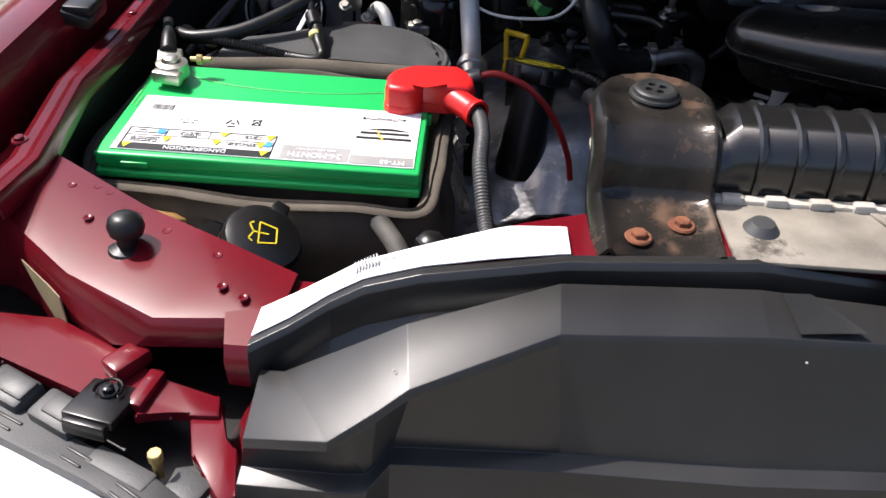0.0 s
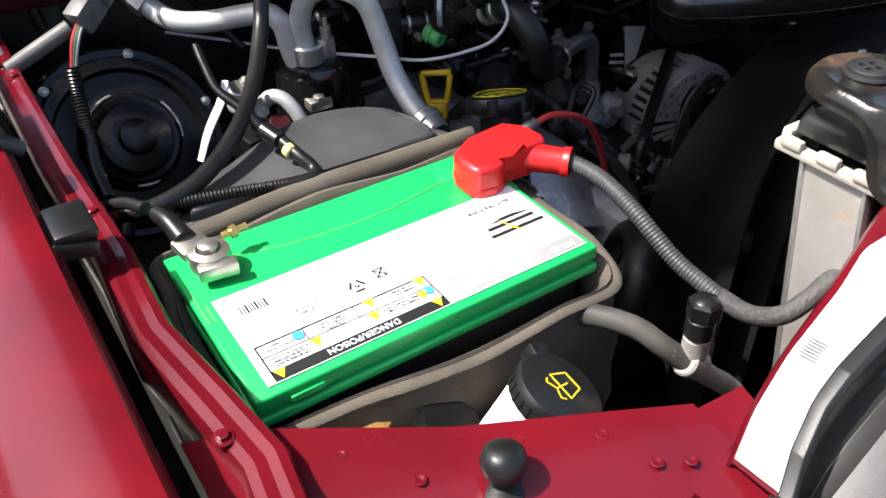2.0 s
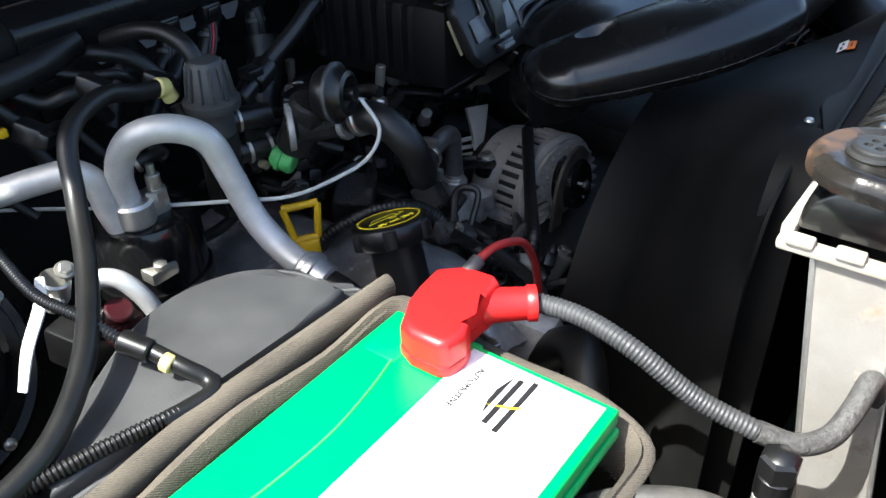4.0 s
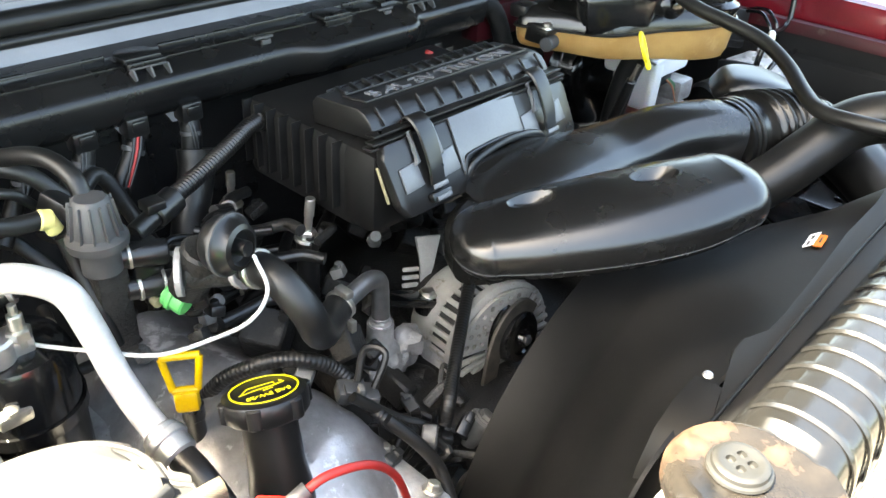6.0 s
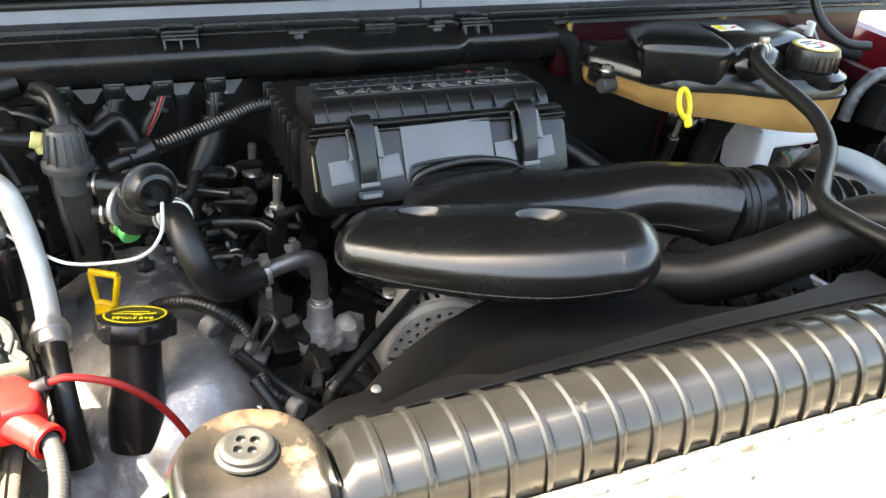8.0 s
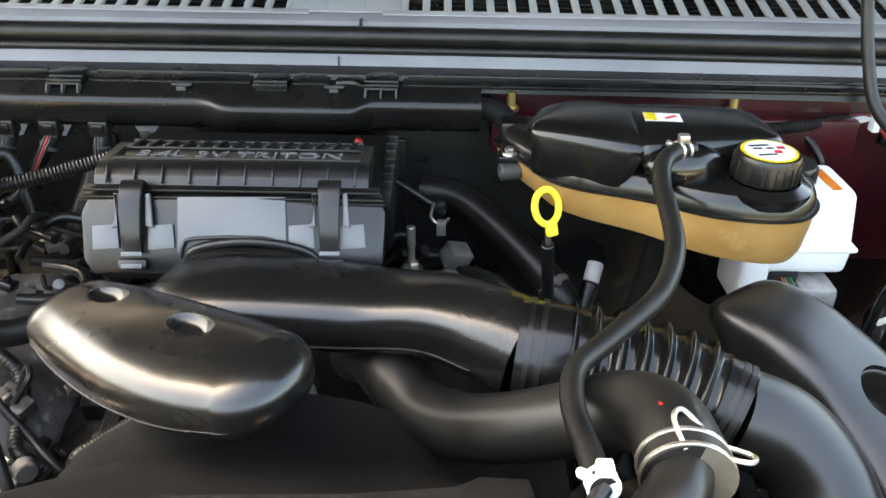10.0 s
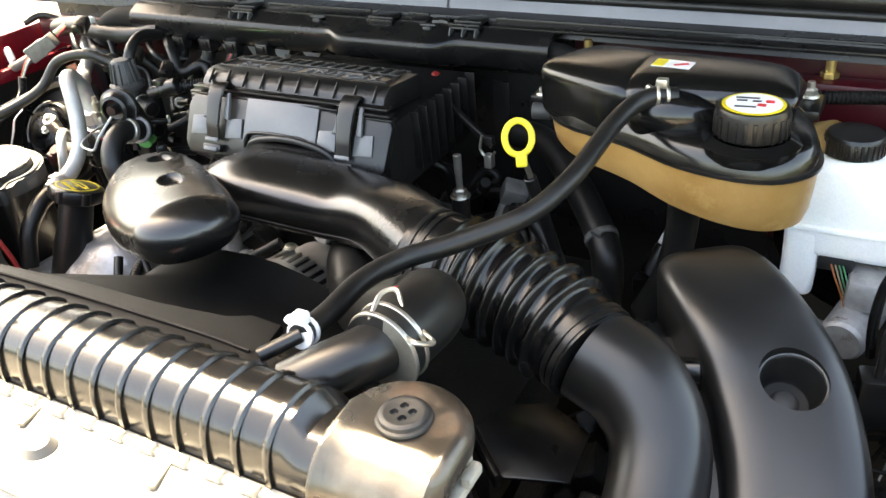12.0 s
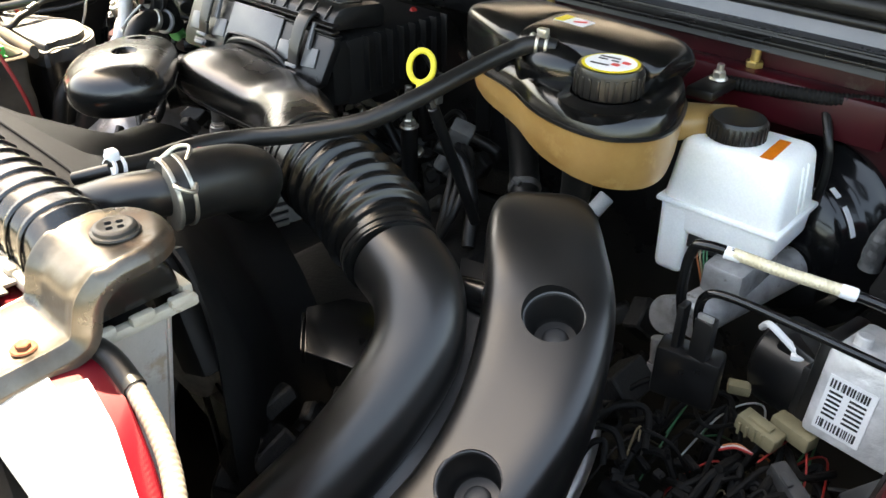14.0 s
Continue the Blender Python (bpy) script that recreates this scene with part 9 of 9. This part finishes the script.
part("loom_main", sweep([(1.18, 0.885, 0.885), (1.25, 0.885, 0.89), (1.33, 0.885, 0.89), (1.42, 0.89, 0.885)], 0.012, 14), M_LOOM, cn)
part("pale_loom", sweep([(1.24, 0.862, 0.902), (1.29, 0.865, 0.905), (1.36, 0.862, 0.906), (1.41, 0.87, 0.902)], 0.0022, 10), M_CONN, cn)
fb = thing("relay_box", (1.32, 0.7, 0.8), "black relay box low in the bay with ribbed lid", "relay box")
part("body", box((1.315, 0.72, 0.855), (0.24, 0.27, 0.06), 0.012), M_PLASTIC, fb)
part("lid", box((1.315, 0.72, 0.890), (0.25, 0.28, 0.012), 0.005), M_DUCT, fb)
for k in range(4):
    part("lid_rib", box((1.235 + 0.05 * k, 0.71, 0.898), (0.007, 0.2, 0.008), 0.0025), M_DUCT, fb)
sideh = thing("driver_side_loom", (1.3, 1.25, 1.18), "taped loom along the driver's firewall with coloured wires", "wiring harness")
part("loom", sweep([(1.05, 1.25, 1.20), (1.12, 1.26, 1.203), (1.18, 1.27, 1.206), (1.215, 1.279, 1.209), (1.240, 1.285, 1.209)], 0.0085, 14, 8, ribs=(0.005, 0.0012)), M_LOOM, sideh)
part("rear_loom", sweep([(1.30, 1.30, 1.178), (1.35, 1.29, 1.165), (1.42, 1.28, 1.15)], 0.010, 12), M_LOOM, sideh)
for k, c in enumerate(("white", "blue", "red", "white", "black", "red")):
    part("wire", sweep([(1.236, 1.284 + 0.002 * (k % 3), 1.207 + 0.002 * (k // 3)), (1.255, 1.280 + 0.004 * (k % 3), 1.214 - 0.005 * (k // 3)), (1.274, 1.281 + 0.003 * (k % 3), 1.209 + 0.004 * (k // 3)), (1.298, 1.286, 1.198 - 0.006 * (k % 3)), (1.322 - 0.004 * k, 1.296, 1.180)], 0.0026, 8), M_WIRES[c], sideh)
part("white_tie", box((1.274, 1.278, 1.209), (0.010, 0.016, 0.026), 0.002), M_LABEL, sideh)
ws = solo("washer_hose", sweep([(1.22, 1.33, 1.45), (1.225, 1.30, 1.38), (1.235, 1.27, 1.30), (1.25, 1.24, 1.24), (1.29, 1.21, 1.205), (1.335, 1.195, 1.2)], 0.008, 12), M_RUBBER, (1.25, 1.25, 1.25), "black rubber washer hose rising to the bonnet", "hose")
sens = thing("cam_sensor", (0.92, 1.07, 0.95), "small black sensor with a white label end", "sensor")
part("body", B(rod((0.892, 1.222, 0.925), (0.908, 1.246, 0.963), 0.0135, 16), box((0.887, 1.210, 0.915), (0.022, 0.02, 0.03), 0.003)), M_PLASTIC, sens)
part("white_end", rod((0.908, 1.246, 0.963), (0.9165, 1.266, 0.985), 0.0122, 16), M_LABEL, sens)
cyl = solo("frame_rail_pipe", sweep([(1.10, 0.98, 0.90), (1.13, 0.93, 0.885), (1.15, 0.87, 0.87), (1.16, 0.80, 0.85)], 0.012, 12), M_ALU, (1.13, 0.9, 0.87), "dull silver pipe low beside the duct", "pipe")
blk = thing("engine_side_castings", (0.92, 0.85, 0.8), "dark grimy castings and brackets below the intake duct", "engine castings", kind="stuff")
rng = random.Random(33)
cl = bmesh.new()
for k in range(130):
    x, y = 0.85 + rng.random() * 0.28, 0.62 + rng.random() * 0.55
    z = 0.80 + rng.random() * 0.12
    s = 0.015 + rng.random() * 0.035
    join(cl, box((x, y, z), (s * (0.6 + rng.random()), s * (0.6 + rng.random()), s), 0.003, (rng.random() * 60, rng.random() * 60, rng.random() * 90), seg=1))
part("castings", cl, M_GREASE, blk)["kind"] = "stuff"
for at, size, turn in (((0.965, 0.735, 0.955), (0.05, 0.025, 0.04), (-25, 20, 55)), ((0.985, 0.74, 0.93), (0.03, 0.03, 0.05), (15, 35, 10))):
    part("bracket_casting", turned(B(box((0, 0, 0), size, 0.006), box((size[0] * 0.35, 0, size[2] * 0.3), (0.012, size[1] * 1.15, size[2] * 0.8), 0.004, (0, 20, 0))), pose(*at, *turn)), M_GREASE, blk)
for at in ((0.985, 0.69, 0.985), (1.0, 0.71, 0.975)):
    part("casting_eye", turned(lathe([(0.006, 0), (0.006, 0.006), (0.011, 0.006), (0.011, 0)], None, 18), pose(*at, 40, 20, 0)), M_GREYBLK, blk)
mp = thing("mounting_plate", (0.905, 0.78, 0.95), "flat satin black plate below the radiator hose", "plate")
part("plate", turned(prism([(-0.058, -0.012), (-0.008, -0.055), (0.050, -0.030), (0.046, 0.034), (-0.004, 0.052), (-0.040, 0.030)], -0.002, 0.002, 0.001), pose(0.905, 0.782, 0.998, 4, 8, 0)), M_DUCT, mp)
part("folded_edge", box((0.868, 0.748, 0.988), (0.056, 0.004, 0.022), 0.001, (0, 8, -41)), M_DUCT, mp)

cooler = thing("support_pipe", (1.05, 0.47, 1.1), "pale corrugated tube running down from the radiator bracket", "tube")
part("upper_tube", sweep([(0.935, 0.498, 1.165), (0.97, 0.506, 1.160), (1.006, 0.505, 1.152)], 0.009, 12), M_RUBBER, cooler)
part("pale_tube", sweep([(1.006, 0.505, 1.152), (1.045, 0.498, 1.142), (1.077, 0.488, 1.132), (1.13, 0.462, 1.112)], 0.0075, 14, 8, ribs=(0.005, 0.0004)), M_PALETUBE, cooler)

ps = thing("power_steering_cap", (1.228, 0.636, 0.9), "black power steering cap with yellow lettering round its rim", "filler cap")
PM = pose(1.226, 0.640, 0.985, 6, 4, 0)
part("neck", lathe([(0.024, -0.10), (0.024, 0.0)], PM, 24), M_PLASTIC, ps)
pc = part("cap", lathe([(0.033, -0.012), (0.036, -0.008), (0.036, 0.006), (0.033, 0.010), (0.022, 0.0105), (0.020, 0.006), (0, 0.006)], PM, 36), M_PLASTIC, ps)
part("grip", turned(box((0, 0, 0.011), (0.05, 0.012, 0.012), 0.003, (0, 0, 35)), PM), M_PLASTIC, pc)
ring_text = bmesh.new()
for k, ch in enumerate("STEERING FLUID"):
    if ch != " ":
        join(ring_text, text_bm(ch, 0.0078, PM @ pose(0, 0, 0.0107, 0, 0, 62 - k * 11.5) @ pose(0, 0.0252, 0)))
part("lettering", ring_text, M_YELLOWP, pc, "yellow lettering round the rim")
for k in range(9):
    part("yellow_mark", turned(box((0.0278, 0, 0.0108), (0.0042, 0.0022, 0.0006), 0), PM @ pose(0, 0, 0, 0, 0, 175 + k * 13)), M_YELLOWP, pc)
part("red_mark", turned(box((0.004, 0.004, 0.0174), (0.02, 0.002, 0.0006), 0, (0, 0, 35)), PM), M_REDCAP, pc)
